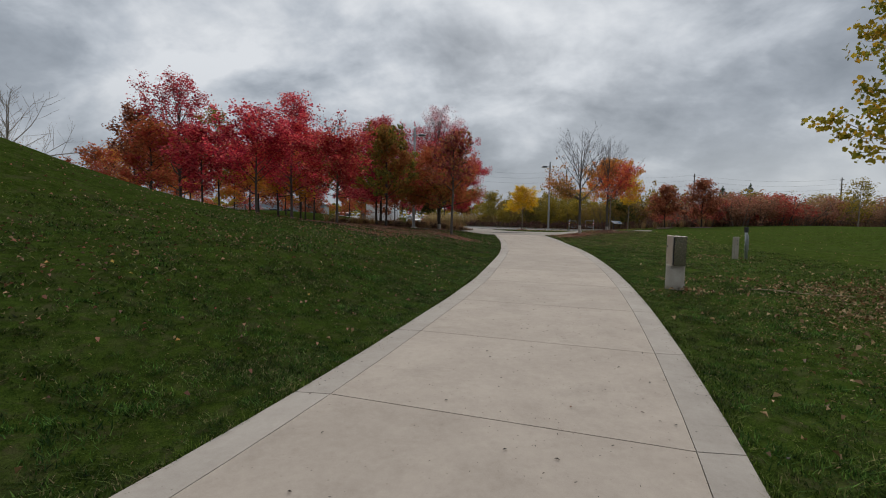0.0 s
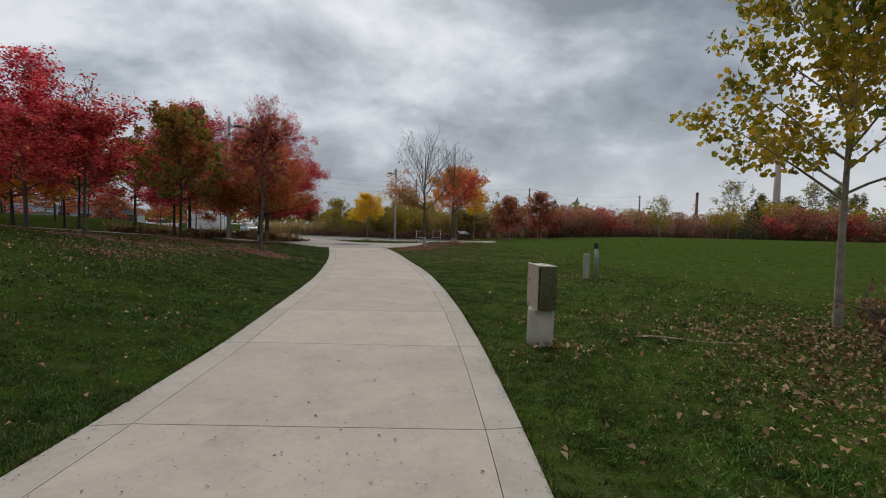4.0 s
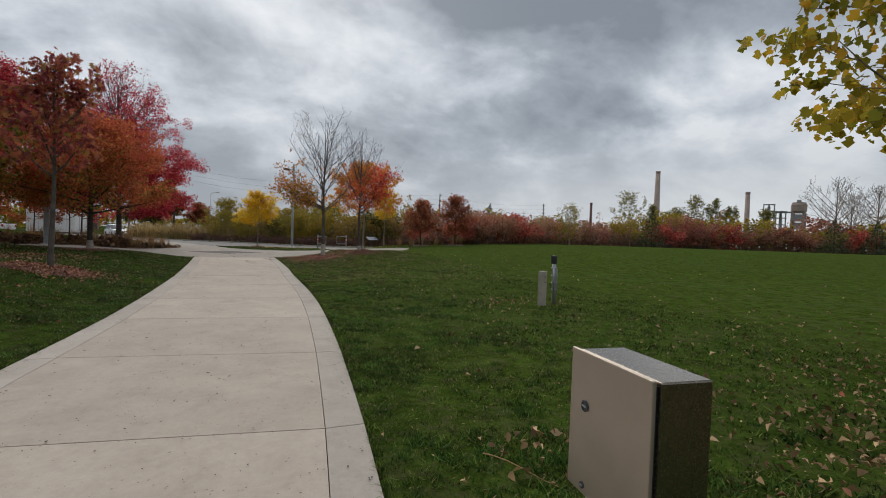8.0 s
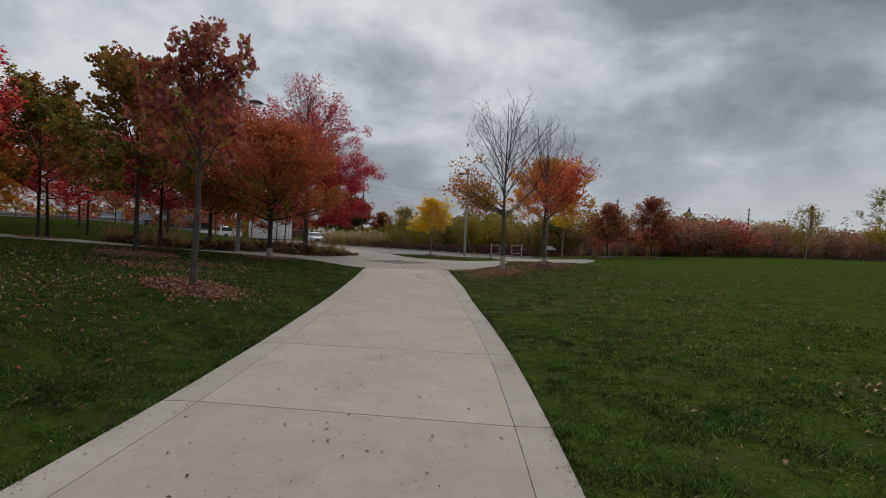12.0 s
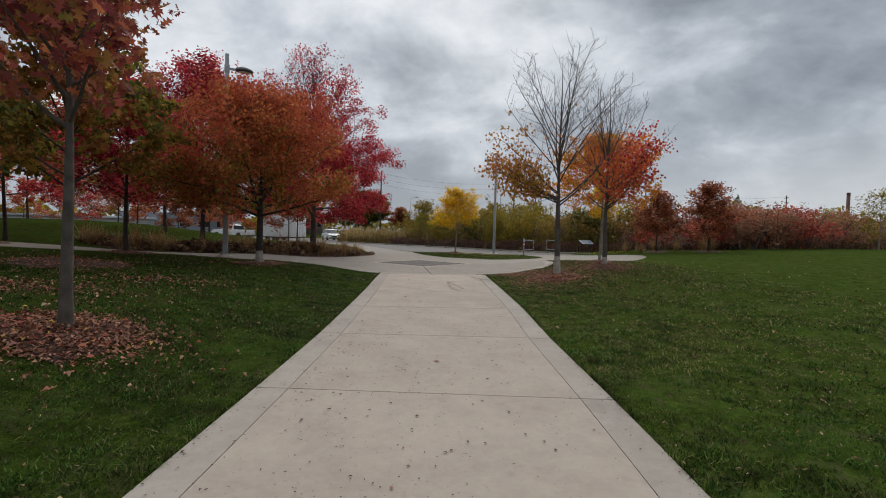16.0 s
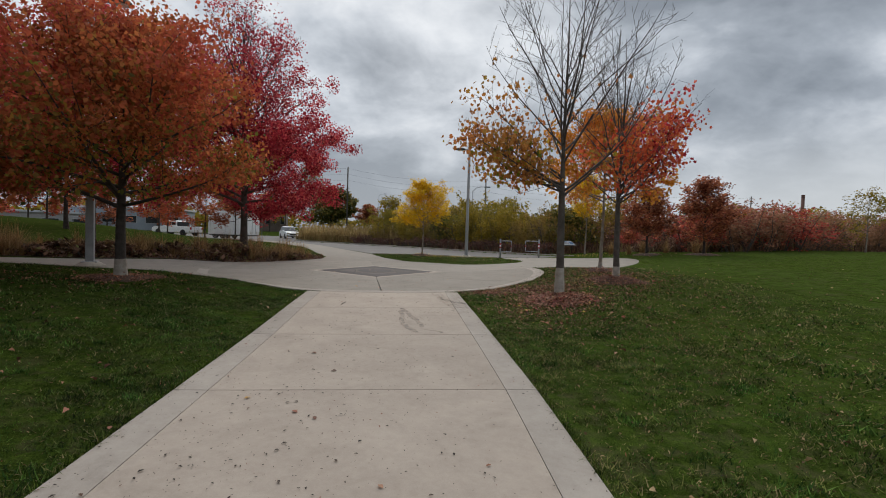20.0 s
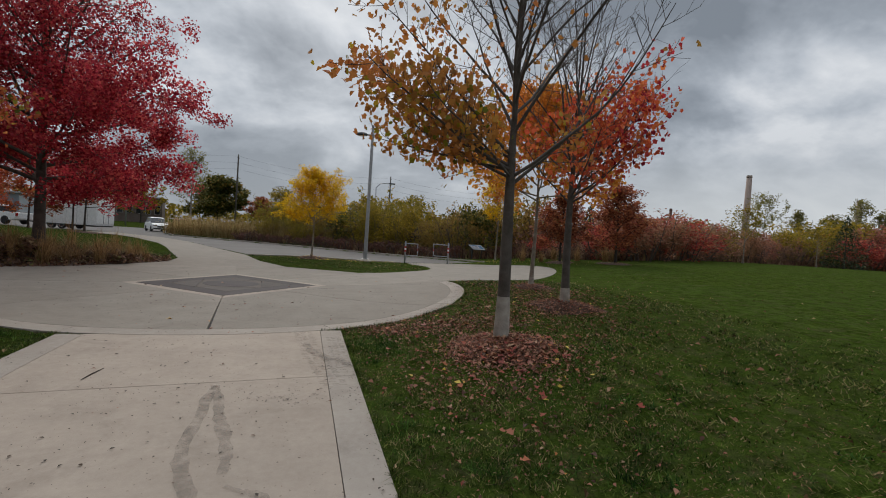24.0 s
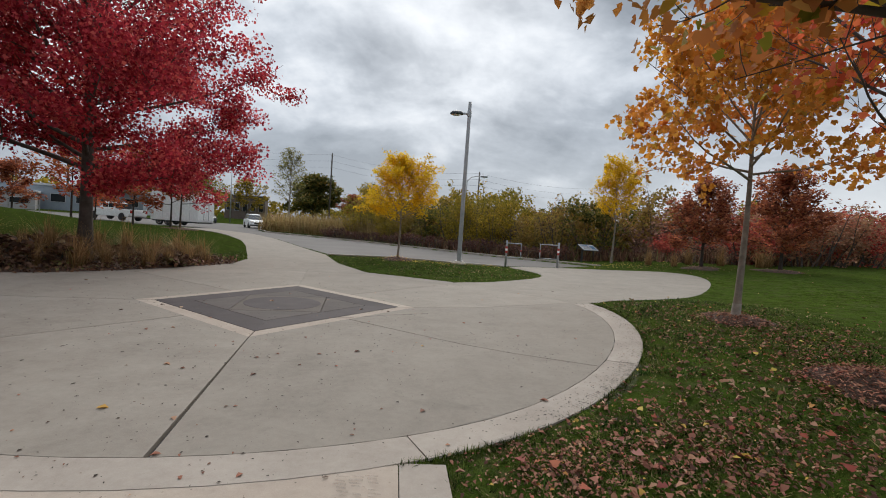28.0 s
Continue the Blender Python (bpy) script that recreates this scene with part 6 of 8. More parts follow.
# ---- electrical cabinet on its pedestal ----
cab = thing("electrical_cabinet", pose(3.40, 9.33, ground_z(3.4, 9.33), 0, 0, -7), "stainless steel electrical cabinet on a round concrete pedestal", "cabinet")
part("pedestal", lathe([(0.17, -0.1), (0.17, 0.12), (0.167, 0.14), (0.166, 0.45), (0.16, 0.475)], 28), CONCRETE_OLD, cab, "round cast concrete pedestal", True)
part("body", boxed(-0.085, -0.235, 0.475, 0.125, 0.235, 1.03, bevel=0.006), STEEL, cab)
part("gasket", boxed(-0.108, -0.218, 0.493, -0.085, 0.218, 1.012), RUBBER, cab, "black door gasket")
door = part("door", boxed(-0.124, -0.242, 0.468, -0.108, 0.242, 1.04, bevel=0.004), STEEL_DOOR, cab, "flat satin steel door")
for z, rr in ((0.825, 0.023), (0.505, 0.014)):
    bm = lathe([(rr, 0), (rr, 0.006), (rr * 0.7, 0.008), (rr * 0.7, 0.004), (0.002, 0.004)], 16)
    bmesh.ops.transform(bm, matrix=pose(-0.124, 0.13, z, 0, -90, 0), verts=bm.verts[:])
    part("lock", bm, DARK_PAINT, door, "dark round key lock")
    part("slot", boxed(-0.133, 0.13 - rr * 0.6, z - 0.003, -0.127, 0.13 + rr * 0.6, z + 0.003), GALVANISED, door)
for y in (-0.18, 0.18):
    part("hinge", lathe([(0.008, 0.55 if y > 0 else 0.9), (0.008, 0.62 if y > 0 else 0.97)], 8), STEEL, cab)

# ---- post and pipe on the field ----
px_, py_ = 7.8, 16.3
stub = thing("marker_post", pose(px_, py_, ground_z(px_, py_), 0, 0, 12), "short weathered grey timber marker post", "post")
part("post", boxed(-0.075, -0.06, -0.1, 0.075, 0.06, 0.74, bevel=0.012), surface("weathered_timber", [(0.26, 0.225, 0.18), (0.37, 0.325, 0.265), (0.45, 0.40, 0.335)], 4, 60, 0.9, 0, 0.5, 0.006), stub)
for z in (0.62, 0.50):
    part("bolt", boxed(-0.012, -0.078, z - 0.012, 0.012, -0.068, z + 0.012, bevel=0.003), DARK_PAINT, stub)
pipe = thing("conduit_post", pose(px_ + 0.40, py_ + 0.12, ground_z(px_ + 0.40, py_ + 0.12), 0, -2.5, 12), "grey conduit post with straps and a black cap", "post")
part("pole", lathe([(0.045, -0.1), (0.045, 0.75), (0.04, 0.9)], 12), GALVANISED, pipe, smooth=True)
for sx in (-0.045, 0.045):
    part("conduit", lathe([(0.018, 0.3), (0.018, 0.8)], 8), GALVANISED, pipe, smooth=True).location = (sx, -0.03, 0)
for z in (0.32, 0.47, 0.62, 0.79):
    part("strap", lathe([(0.066, z), (0.068, z + 0.01), (0.066, z + 0.022)], 14), GALVANISED, pipe)
part("cap", boxed(-0.048, -0.048, 0.89, 0.048, 0.048, 1.07, bevel=0.01), BLACK_PLASTIC, pipe, "black sensor cap")

# ---- swing gates and the sign at the road's end ----


def swing_gate(x, y, side, turn):
    root = thing("barrier_gate", pose(x, y, ground_z(x, y) - 0.02, 0, 0, turn), "grey steel swing barrier with red and white reflector bands", "barrier gate", "barrier gates")
    part("post", lathe([(0.048, -0.1), (0.048, 1.15), (0.026, 1.18)], 14), GALVANISED, root, smooth=True)
    for z0, z1, mat in ((0.82, 0.92, RED_PAINT), (0.72, 0.82, WHITE_PAINT), (0.62, 0.72, RED_PAINT)):
        part("reflector_band", lathe([(0.051, z0), (0.051, z1)], 14), mat, root)
    x1 = side * 0.82
    for z in (0.42, 1.06):
        part("rail", lathe([(0.022, 0), (0.022, abs(x1))], 10), GALVANISED, root, smooth=True).matrix_local = pose(0, 0, z, 0, 90 * side, 0)
    part("upright", lathe([(0.022, 0.40), (0.022, 0.68)], 10), GALVANISED, root, smooth=True).location = (x1, 0, 0)
    part("upright", lathe([(0.023, 0.68), (0.023, 0.78)], 10), RED_PAINT, root, smooth=True).location = (x1, 0, 0)
    part("upright", lathe([(0.022, 0.78), (0.022, 1.08)], 10), GALVANISED, root, smooth=True).location = (x1, 0, 0)


swing_gate(7.12, 48.5, 1, 25)
swing_gate(9.6, 48.85, -1, -20)
sign = thing("interpretive_sign", pose(13.3, 54.6, ground_z(13.3, 54.6), 0, 0, 20), "low slanted information panel on two dark legs", "sign")
for sx in (-0.42, 0.42):
    part("leg", boxed(sx - 0.04, -0.04, -0.1, sx + 0.04, 0.04, 0.66, bevel=0.008), DARK_PAINT, sign)
panel = part("panel", boxed(-0.58, -0.36, -0.02, 0.58, 0.36, 0.02, bevel=0.008), DARK_PAINT, sign)
panel.matrix_local = pose(0, 0, 0.80, 27, 0, 0)
part("printed_face", boxed(-0.54, -0.32, 0.021, 0.54, 0.32, 0.025), GREY_WALL, panel, "pale printed face")
part("printed_bar", boxed(-0.48, 0.18, 0.026, 0.1, 0.27, 0.028), BLUE_WALL, panel)
for k in range(4):
    part("printed_bar", boxed(-0.48, 0.08 - 0.1 * k, 0.026, 0.05 + 0.05 * (k % 2), 0.12 - 0.1 * k, 0.028), DARK_PAINT, panel)
part("printed_picture", boxed(0.16, -0.22, 0.026, 0.48, 0.2, 0.028), BLUE_WALL, panel)

# ---- vehicles and the trailer by the street ----


def wheel(parent, x, y, r=0.34, w=0.22):
    t = part("wheel", lathe([(r * 0.62, -w / 2), (r * 0.95, -w / 2), (r, -w / 3), (r, w / 3), (r * 0.95, w / 2), (r * 0.62, w / 2)], 20), RUBBER, parent, smooth=True)
    t.matrix_local = pose(x, y, r, 90, 0, 0)
    part("rim", lathe([(r * 0.6, -w * 0.4), (r * 0.6, w * 0.52), (r * 0.2, w * 0.45)], 14), CHROME, t)


def side_profile(points, half, mat, parent, name, tuck=1.0, label="", bevel=0.05):
    """A body shaped from its side outline (x along, z up), narrowed to the top."""
    bm = bmesh.new()
    zs = [z for _, z in points]
    z0, z1 = min(zs), max(zs)
    sides = []
    for s in (-1, 1):
        sides.append([bm.verts.new((x, s * half * (1 - (1 - tuck) * (z - z0) / (z1 - z0)), z)) for x, z in points])
    bm.faces.new(sides[0])
    bm.faces.new(list(reversed(sides[1])))
    n = len(points)
    for i in range(n):
        bm.faces.new((sides[0][i], sides[1][i], sides[1][(i + 1) % n], sides[0][(i + 1) % n]))
    bmesh.ops.recalc_face_normals(bm, faces=bm.faces[:])
    if bevel:
        bmesh.ops.bevel(bm, geom=bm.edges[:], offset=bevel, segments=2, affect="EDGES", profile=0.6)
    return part(name, bm, mat, parent, label)


def suv(x, y, turn, paint, label):
    root = thing("car", pose(x, y, ground_z(x, y) - 0.05, 0, 0, turn), label, "car", "vehicles by the street")
    side_profile([(-2.2, 0.35), (-2.25, 0.75), (-2.15, 1.0), (-1.0, 1.05), (1.1, 1.0), (1.95, 0.92), (2.25, 0.75), (2.28, 0.4), (2.0, 0.28), (-2.0, 0.28)], 0.9, paint, root, "body", 0.94)
    side_profile([(-2.08, 1.0), (-1.85, 1.55), (-1.2, 1.66), (0.1, 1.62), (1.05, 1.02)], 0.80, TINTED, root, "cabin", 0.82, "dark glazed cabin")
    side_profile([(-1.8, 1.56), (-1.2, 1.68), (0.1, 1.64), (0.2, 1.58), (-1.2, 1.60)], 0.67, paint, root, "roof", 1.0, "", 0.01)
    for wx in (-1.35, 1.4):
        for wy in (-0.82, 0.82):
            wheel(root, wx, wy)
    for wy in (-0.62, 0.62):
        part("headlight", boxed(2.14, wy - 0.2, 0.68, 2.27, wy + 0.2, 0.84, bevel=0.03), CHROME, root)
        part("tail_light", boxed(-2.26, wy - 0.14, 0.8, -2.16, wy + 0.14, 1.02, bevel=0.02), TAIL_RED, root)
    part("grille", boxed(2.2, -0.4, 0.5, 2.3, 0.4, 0.72, bevel=0.02), BLACK_PLASTIC, root)
    part("bumper", boxed(2.15, -0.8, 0.3, 2.32, 0.8, 0.45, bevel=0.03), BLACK_PLASTIC, root)
    for wy in (-0.92, 0.92):
        part("mirror", boxed(0.75, wy - 0.09, 1.0, 0.9, wy + 0.09, 1.14, bevel=0.02), paint, root)
    return root


suv(-16.1, 86.5, -62, WHITE_PAINT, "white sport utility car parked by the reeds")
suv(-14.2, 89.5, -70, RED_PAINT, "red car parked behind the white car")
suv(-26.0, 97, -60, DARK_PAINT, "dark grey car parked on the street")
trk = thing("pickup_truck", pose(-27.2, 78.2, ground_z(-27.2, 78.2) + 0.05, 0, 0, 160), "white crew cab pickup truck hitched to a trailer", "pickup truck", "vehicles by the street")
side_profile([(-2.9, 0.55), (-2.95, 1.15), (-0.95, 1.18), (1.2, 1.15), (2.6, 1.08), (2.9, 0.9), (2.92, 0.5), (2.6, 0.42), (-2.7, 0.42)], 0.98, WHITE_PAINT, trk, "body", 0.96)
side_profile([(-0.75, 1.12), (-0.65, 1.76), (-0.4, 1.84), (0.55, 1.82), (1.3, 1.16)], 0.88, WHITE_PAINT, trk, "cab", 0.86)
for x0, x1 in ((-0.65, -0.02), (0.06, 0.78)):
    for s in (-1, 1):
        part("side_window", boxed(x0, s * 0.84 - 0.02, 1.26, x1, s * 0.84 + 0.03, 1.68, bevel=0.03), TINTED, trk)
part("bed_rack", boxed(-1.0, -0.85, 1.15, -0.9, 0.85, 1.7, bevel=0.02), BLACK_PLASTIC, trk)
part("bed_inside", boxed(-2.8, -0.85, 1.10, -1.1, 0.85, 1.19), BLACK_PLASTIC, trk)
for wx in (-1.85, 1.9):
    for wy in (-0.88, 0.88):
        wheel(trk, wx, wy, 0.4, 0.26)
for wy in (-0.85, 0.85):
    part("tail_light", boxed(-2.97, wy - 0.1, 0.8, -2.88, wy + 0.1, 1.1, bevel=0.02), TAIL_RED, trk)
tlr = thing("cargo_trailer", pose(-21.3, 75.9, ground_z(-21.3, 75.9), 0, 0, -12), "long white enclosed cargo trailer with double rear doors", "trailer", "vehicles by the street")
part("box_body", boxed(-0.5, -1.25, 0.45, 4.4, 1.25, 3.25, bevel=0.05), WHITE_PAINT, tlr)
for k in range(5):
    part("panel_seam", boxed(-0.2 + k * 0.95, -1.262, 0.62, -0.18 + k * 0.95, -1.248, 3.2), GREY_WALL, tlr)
for s in (-1, 1):
    part("rear_door", boxed(4.4, min(0.02 * s, 1.2 * s), 0.62, 4.44, max(0.02 * s, 1.2 * s), 3.18, bevel=0.01), WHITE_PAINT, tlr)
    part("door_bar", boxed(4.45, s * 0.35 - 0.02, 0.65, 4.48, s * 0.35 + 0.02, 3.1), GALVANISED, tlr)
part("chassis", boxed(-0.5, -1.0, 0.34, 4.45, 1.0, 0.45), BLACK_PLASTIC, tlr)
part("roof_cap", boxed(-0.55, -1.28, 3.25, 4.46, 1.28, 3.31, bevel=0.02), GALVANISED, tlr)
for wx in (0.4, 1.3):
    for wy in (-1.12, 1.12):
        wheel(tlr, wx, wy, 0.36, 0.22)
part("drawbar", boxed(-3.0, -0.1, 0.42, -0.5, 0.1, 0.52), BLACK_PLASTIC, tlr)

# ---- buildings behind the grove ----


def shed(x, y, w, d, h, turn, mat, label, windows=0, band=None):
    root = thing("building", pose(x, y, 0.2, 0, 0, turn), label, "building", "buildings behind the park")
    part("wall", boxed(-w / 2, -d / 2, 0, w / 2, d / 2, h), mat, root)
    part("roof", boxed(-w / 2 - 0.3, -d / 2 - 0.3, h, w / 2 + 0.3, d / 2 + 0.3, h + 0.35, bevel=0.05), GREY_WALL, root)
    if band:
        part("fascia", boxed(-w / 2 - 0.06, -d / 2 - 0.06, h - 1.1, w / 2 + 0.06, -d / 2 + 0.1, h - 0.1), band, root, "coloured fascia band")
    for k in range(windows):
        x0 = -w / 2 + (k + 0.2) * w / windows
        win = part("window", boxed(x0, -d / 2 - 0.05, h * 0.35, x0 + 0.6 * w / windows, -d / 2 + 0.05, h * 0.7), GREY_WALL, root)
        part("pane", boxed(x0 + 0.08, -d / 2 - 0.07, h * 0.35 + 0.08, x0 + 0.6 * w / windows - 0.08, -d / 2 - 0.03, h * 0.7 - 0.08), TINTED, win)
    return root


shed(-70, 100, 30, 14, 2.7, 35, PLANT_CONCRETE, "long dull grey shed behind the grove", 8)
shed(-58, 120, 22, 12, 4.2, 15, BLUE_GREY_WALL, "low blue-grey building behind the street", 6)
shed(-46, 172, 11, 7, 7.0, 10, DULL_BRICK, "dull brown brick building among trees", 5)
shed(-74, 66, 30, 14, 4.0, 60, GREY_WALL, "pale shed behind the grove", 6)
fence = thing("chain_fence", pose(0, 0, 0), "grey steel fence behind the grove", "fence")
fa, fb = Vector((-52, 58)), Vector((-30, 72))
for i in range(14):
    p = fa + (fb - fa) * i / 13
    z = ground_z(p.x, p.y)
    part("post", lathe([(0.04, z - 0.1), (0.04, z + 1.9)], 8), GALVANISED, fence).location = (p.x, p.y, 0)
for zz in (0.15, 1.0, 1.85):
    part("rail", tubes("rail", [(np.array([(fa.x + (fb.x - fa.x) * s, fa.y + (fb.y - fa.y) * s, ground_z(fa.x + (fb.x - fa.x) * s, fa.y + (fb.y - fa.y) * s) + zz) for s in np.linspace(0, 1, 14)]), np.full(14, 0.025))], GALVANISED, 6), None, fence)

# ---- planting bed by the plaza ----


def clump_mesh(seed, h, n, mat, lean=0.5, w=0.012, r=0.16):
    rng = np.random.default_rng(seed)
    a, d = rng.uniform(0, 6.28, n), np.sqrt(rng.uniform(0, 1, n)) * r
    pos = np.stack([np.cos(a) * d, np.sin(a) * d, np.full(n, -0.03)], -1)
    return blades("blades", pos, h * rng.uniform(0.55, 1.1, n), np.full(n, w), mat, rng, lean, 3)


clumps = [clump_mesh(800 + i, 0.85 + 0.12 * i, 125, STRAW, 0.85, 0.014, 0.13) for i in range(3)]
withered = [shrub_meshes(820 + i, 0.5, 0.6, BROWN_PLANT, 400, 0.14, 10, 0.05) for i in range(2)]
bed_line = [(-5.9, 36.9), (-5.0, 38.3), (-4.35, 39.9), (-3.5, 41.4), (-3.1, 42.6)]
rs = random.Random(17)


def put_clump(x, y, s, words="tan ornamental grass clump in the planting bed"):
    ob = thing("ornamental_grass", pose(x, y, ground_z(x, y), 0, 0, rs.uniform(0, 360)), words, "ornamental grass", "bed grasses")
    ob.scale = (s, s, s)
    part("tuft", clumps[rs.randrange(3)], None, ob)


def put_withered(x, y, s):
    ob = thing("withered_perennial", pose(x, y, ground_z(x, y), 0, 0, rs.uniform(0, 360)), "withered dark brown perennial in the planting bed", "plant", "bed perennials")
    ob.scale = (s, s, s * 0.8)
    m = withered[rs.randrange(2)]
    part("stem", m[0], None, ob)
    part("foliage", m[1], None, ob)


bed = part("planting_bed", drape([(-4.7, 37.25), (-4.2, 38.4), (-3.75, 39.3), (-2.95, 40.9), (-2.4, 42.4), (-2.7, 43.4), (-3.6, 43.0), (-4.6, 42.2), (-6.0, 41.6), (-8.0, 40.6), (-10.6, 38.6), (-12.4, 36.2), (-12.2, 34.2), (-10.2, 33.4), (-8.0, 34.8), (-6.2, 36.1)], 0.012, 0.08), MULCH_BED)
tagged(bed, "dark mulched planting bed beside the plaza", "planting bed", kind="structure")
for i, p in enumerate(along([(-12.0, 34.6), (-9.8, 34.0), (-7.6, 35.5), (-6.0, 36.8), (-4.9, 38.1), (-4.1, 39.6), (-3.2, 41.2), (-2.9, 42.5)], 0.5)):
    for row in range(4):
        x, y = p.x - row * 0.55 + rs.uniform(-0.2, 0.2), p.y + row * 0.35 + rs.uniform(-0.2, 0.2)
        if rs.random() < 0.58:
            put_clump(x, y, rs.uniform(0.45, 1.15))
        else:
            put_withered(x, y, rs.uniform(0.7, 1.4))
rng = np.random.default_rng(171)
cover = np.column_stack([rng.uniform(-12.4, -2.3, 26000), rng.uniform(33.3, 43.5, 26000)])
depth_in = signed(np.array([(-4.7, 37.25), (-4.2, 38.4), (-3.75, 39.3), (-2.95, 40.9), (-2.4, 42.4), (-2.7, 43.4), (-3.6, 43.0), (-6.0, 41.6), (-10.6, 38.6), (-12.4, 36.2), (-12.2, 34.2), (-10.2, 33.4), (-6.2, 36.1)]), cover[:, 0], cover[:, 1])
cover = cover[(depth_in > -0.06) & (rng.uniform(size=26000) < np.where(depth_in < 1.2, 1.0, 0.3))]
ground_cover = new("ground_cover", scatter("ground_cover", np.column_stack([cover, land(cover[:, 0], cover[:, 1]) + 0.02 + 0.16 * rng.uniform(size=len(cover)) ** 2]), rng.uniform(0.05, 0.12, len(cover)), OVAL, BROWN_PLANT, rng, 0.2))
tagged(ground_cover, "low withered brown leaves covering the planting bed", "ground cover", kind="stuff")
for x, y, s in ((20.8, 50.6, 1.5), (18.9, 50.9, 1.3), (17.6, 51.6, 1.4), (15.4, 51.6, 1.3), (16.2, 50.6, 1.1), (21.8, 51.2, 1.2)):
    put_clump(x, y, s, "tan grass tussock at the field's edge")

# brown shrubs beside the plane tree
for i, (x, y, s) in enumerate(((7.4, 7.2, 1.25), (8.1, 6.7, 1.55), (7.8, 8.0, 1.05), (8.9, 7.5, 1.5), (9.0, 6.0, 1.5))):
    st, fo = shrub_meshes(840 + i, 1.3, 1.0, ROSE_LEAF, 900, 0.075, 20, 0.15)
    ob = thing("rose_shrub", pose(x, y, ground_z(x, y)), "brown rose shrub with withered russet leaves", "shrub", "rose shrubs")
    ob.scale = (s, s, s)
    part("stem", st, None, ob)
    part("foliage", fo, None, ob)
    put_clump(x + 0.3, y - 0.1, 1.2, "tan dry grass among the rose shrubs")

# ---- mulch rings under trees ----


MOUNDS = []


def mound_z(x, y):
    """Height of the mulch mounds over the ground."""
    z = np.zeros_like(x)
    for mx, my, r, h in MOUNDS:
        z = np.maximum(z, (h + 0.012) * np.clip(1 - ((x - mx) ** 2 + (y - my) ** 2) / r ** 2, 0, 1))
    return z


def mulch_ring(x, y, r, h, seed, chips, label="low mound of brown bark mulch round a tree"):
    MOUNDS.append((x, y, r, h))
    rng = np.random.default_rng(seed)
    holder = tagged(new("mulch_ring"), label, "mulch", "mulch rings")
    n, rings_n = 28, 6
    wob = 0.86 + 0.16 * np.sin(np.arange(n) * 2 * np.pi / n * 3 + seed) + 0.09 * rng.normal(size=n)
    vs = [(x, y, ground_z(x, y) + h)]
    for k in range(1, rings_n + 1):
        s = k / rings_n
        for i in range(n):
            a = 2 * math.pi * i / n
            px, py = x + math.cos(a) * r * s * wob[i], y + math.sin(a) * r * s * wob[i]
            vs.append((px, py, ground_z(px, py) + h * (1 - s ** 2) - 0.012 * (k == rings_n) + 0.01))
    bm = bmesh.new()
    bv = [bm.verts.new(v) for v in vs]
    for i in range(n):
        bm.faces.new((bv[0], bv[1 + i], bv[1 + (i + 1) % n]))
        for k in range(rings_n - 1):
            a, b = 1 + k * n, 1 + (k + 1) * n
            bm.faces.new((bv[a + i], bv[b + i], bv[b + (i + 1) % n], bv[a + (i + 1) % n]))
    part("mound", bm, MULCH_BED, holder, smooth=True)
    a, d = rng.uniform(0, 6.28, chips), np.sqrt(rng.uniform(0, 1, chips)) * r * (0.98 + 0.2 * np.abs(rng.normal(size=chips)) * (rng.uniform(size=chips) < 0.35))
    cx, cy = x + np.cos(a) * d, y + np.sin(a) * d
    cz = land(cx, cy) + h * np.clip(1 - (d / r) ** 2, 0, 1) + 0.018
    chip = np.array([(-0.2, 0, 0), (0.2, 0, 0.03), (0.16, 1, 0.02), (-0.14, 1, 0.06)])
    tagged(part("chip_layer", scatter("chips", np.stack([cx, cy, cz], -1), rng.uniform(0.018, 0.052, chips), chip, MULCH, rng, 0.6), None, holder), "loose reddish brown bark chips", kind="stuff")


mulch_ring(4.96, 29.72, 0.72, 0.07, 1, 3600)
mulch_ring(7.17, 32.05, 0.75, 0.14, 2, 2400)
mulch_ring(8.12, 35.4, 0.55, 0.10, 3, 1100)
mulch_ring(-2.14, 20.85, 0.80, 0.05, 4, 3600)
mulch_ring(-3.9, 30.1, 0.8, 0.06, 5, 1400)
mulch_ring(-6.5, 26.2, 1.2, 0.07, 6, 2000)
mulch_ring(-8.25, 30.5, 0.7, 0.06, 7, 700)
mulch_ring(2.34, 48.3, 0.7, 0.14, 8, 700)
mulch_ring(-7.4, 20.5, 0.9, 0.06, 9, 900)
mulch_ring(-12.0, 24.3, 0.9, 0.06, 10, 500)
mulch_ring(-13.2, 62.0, 1.2, 0.12, 11, 300)
mulch_ring(-12.4, 29.9, 0.8, 0.05, 12, 400)
mulch_ring(16.6, 49.0, 0.9, 0.1, 13, 300)
mulch_ring(19.7, 48.0, 1.0, 0.1, 14, 300)

# ---- fallen leaves ----


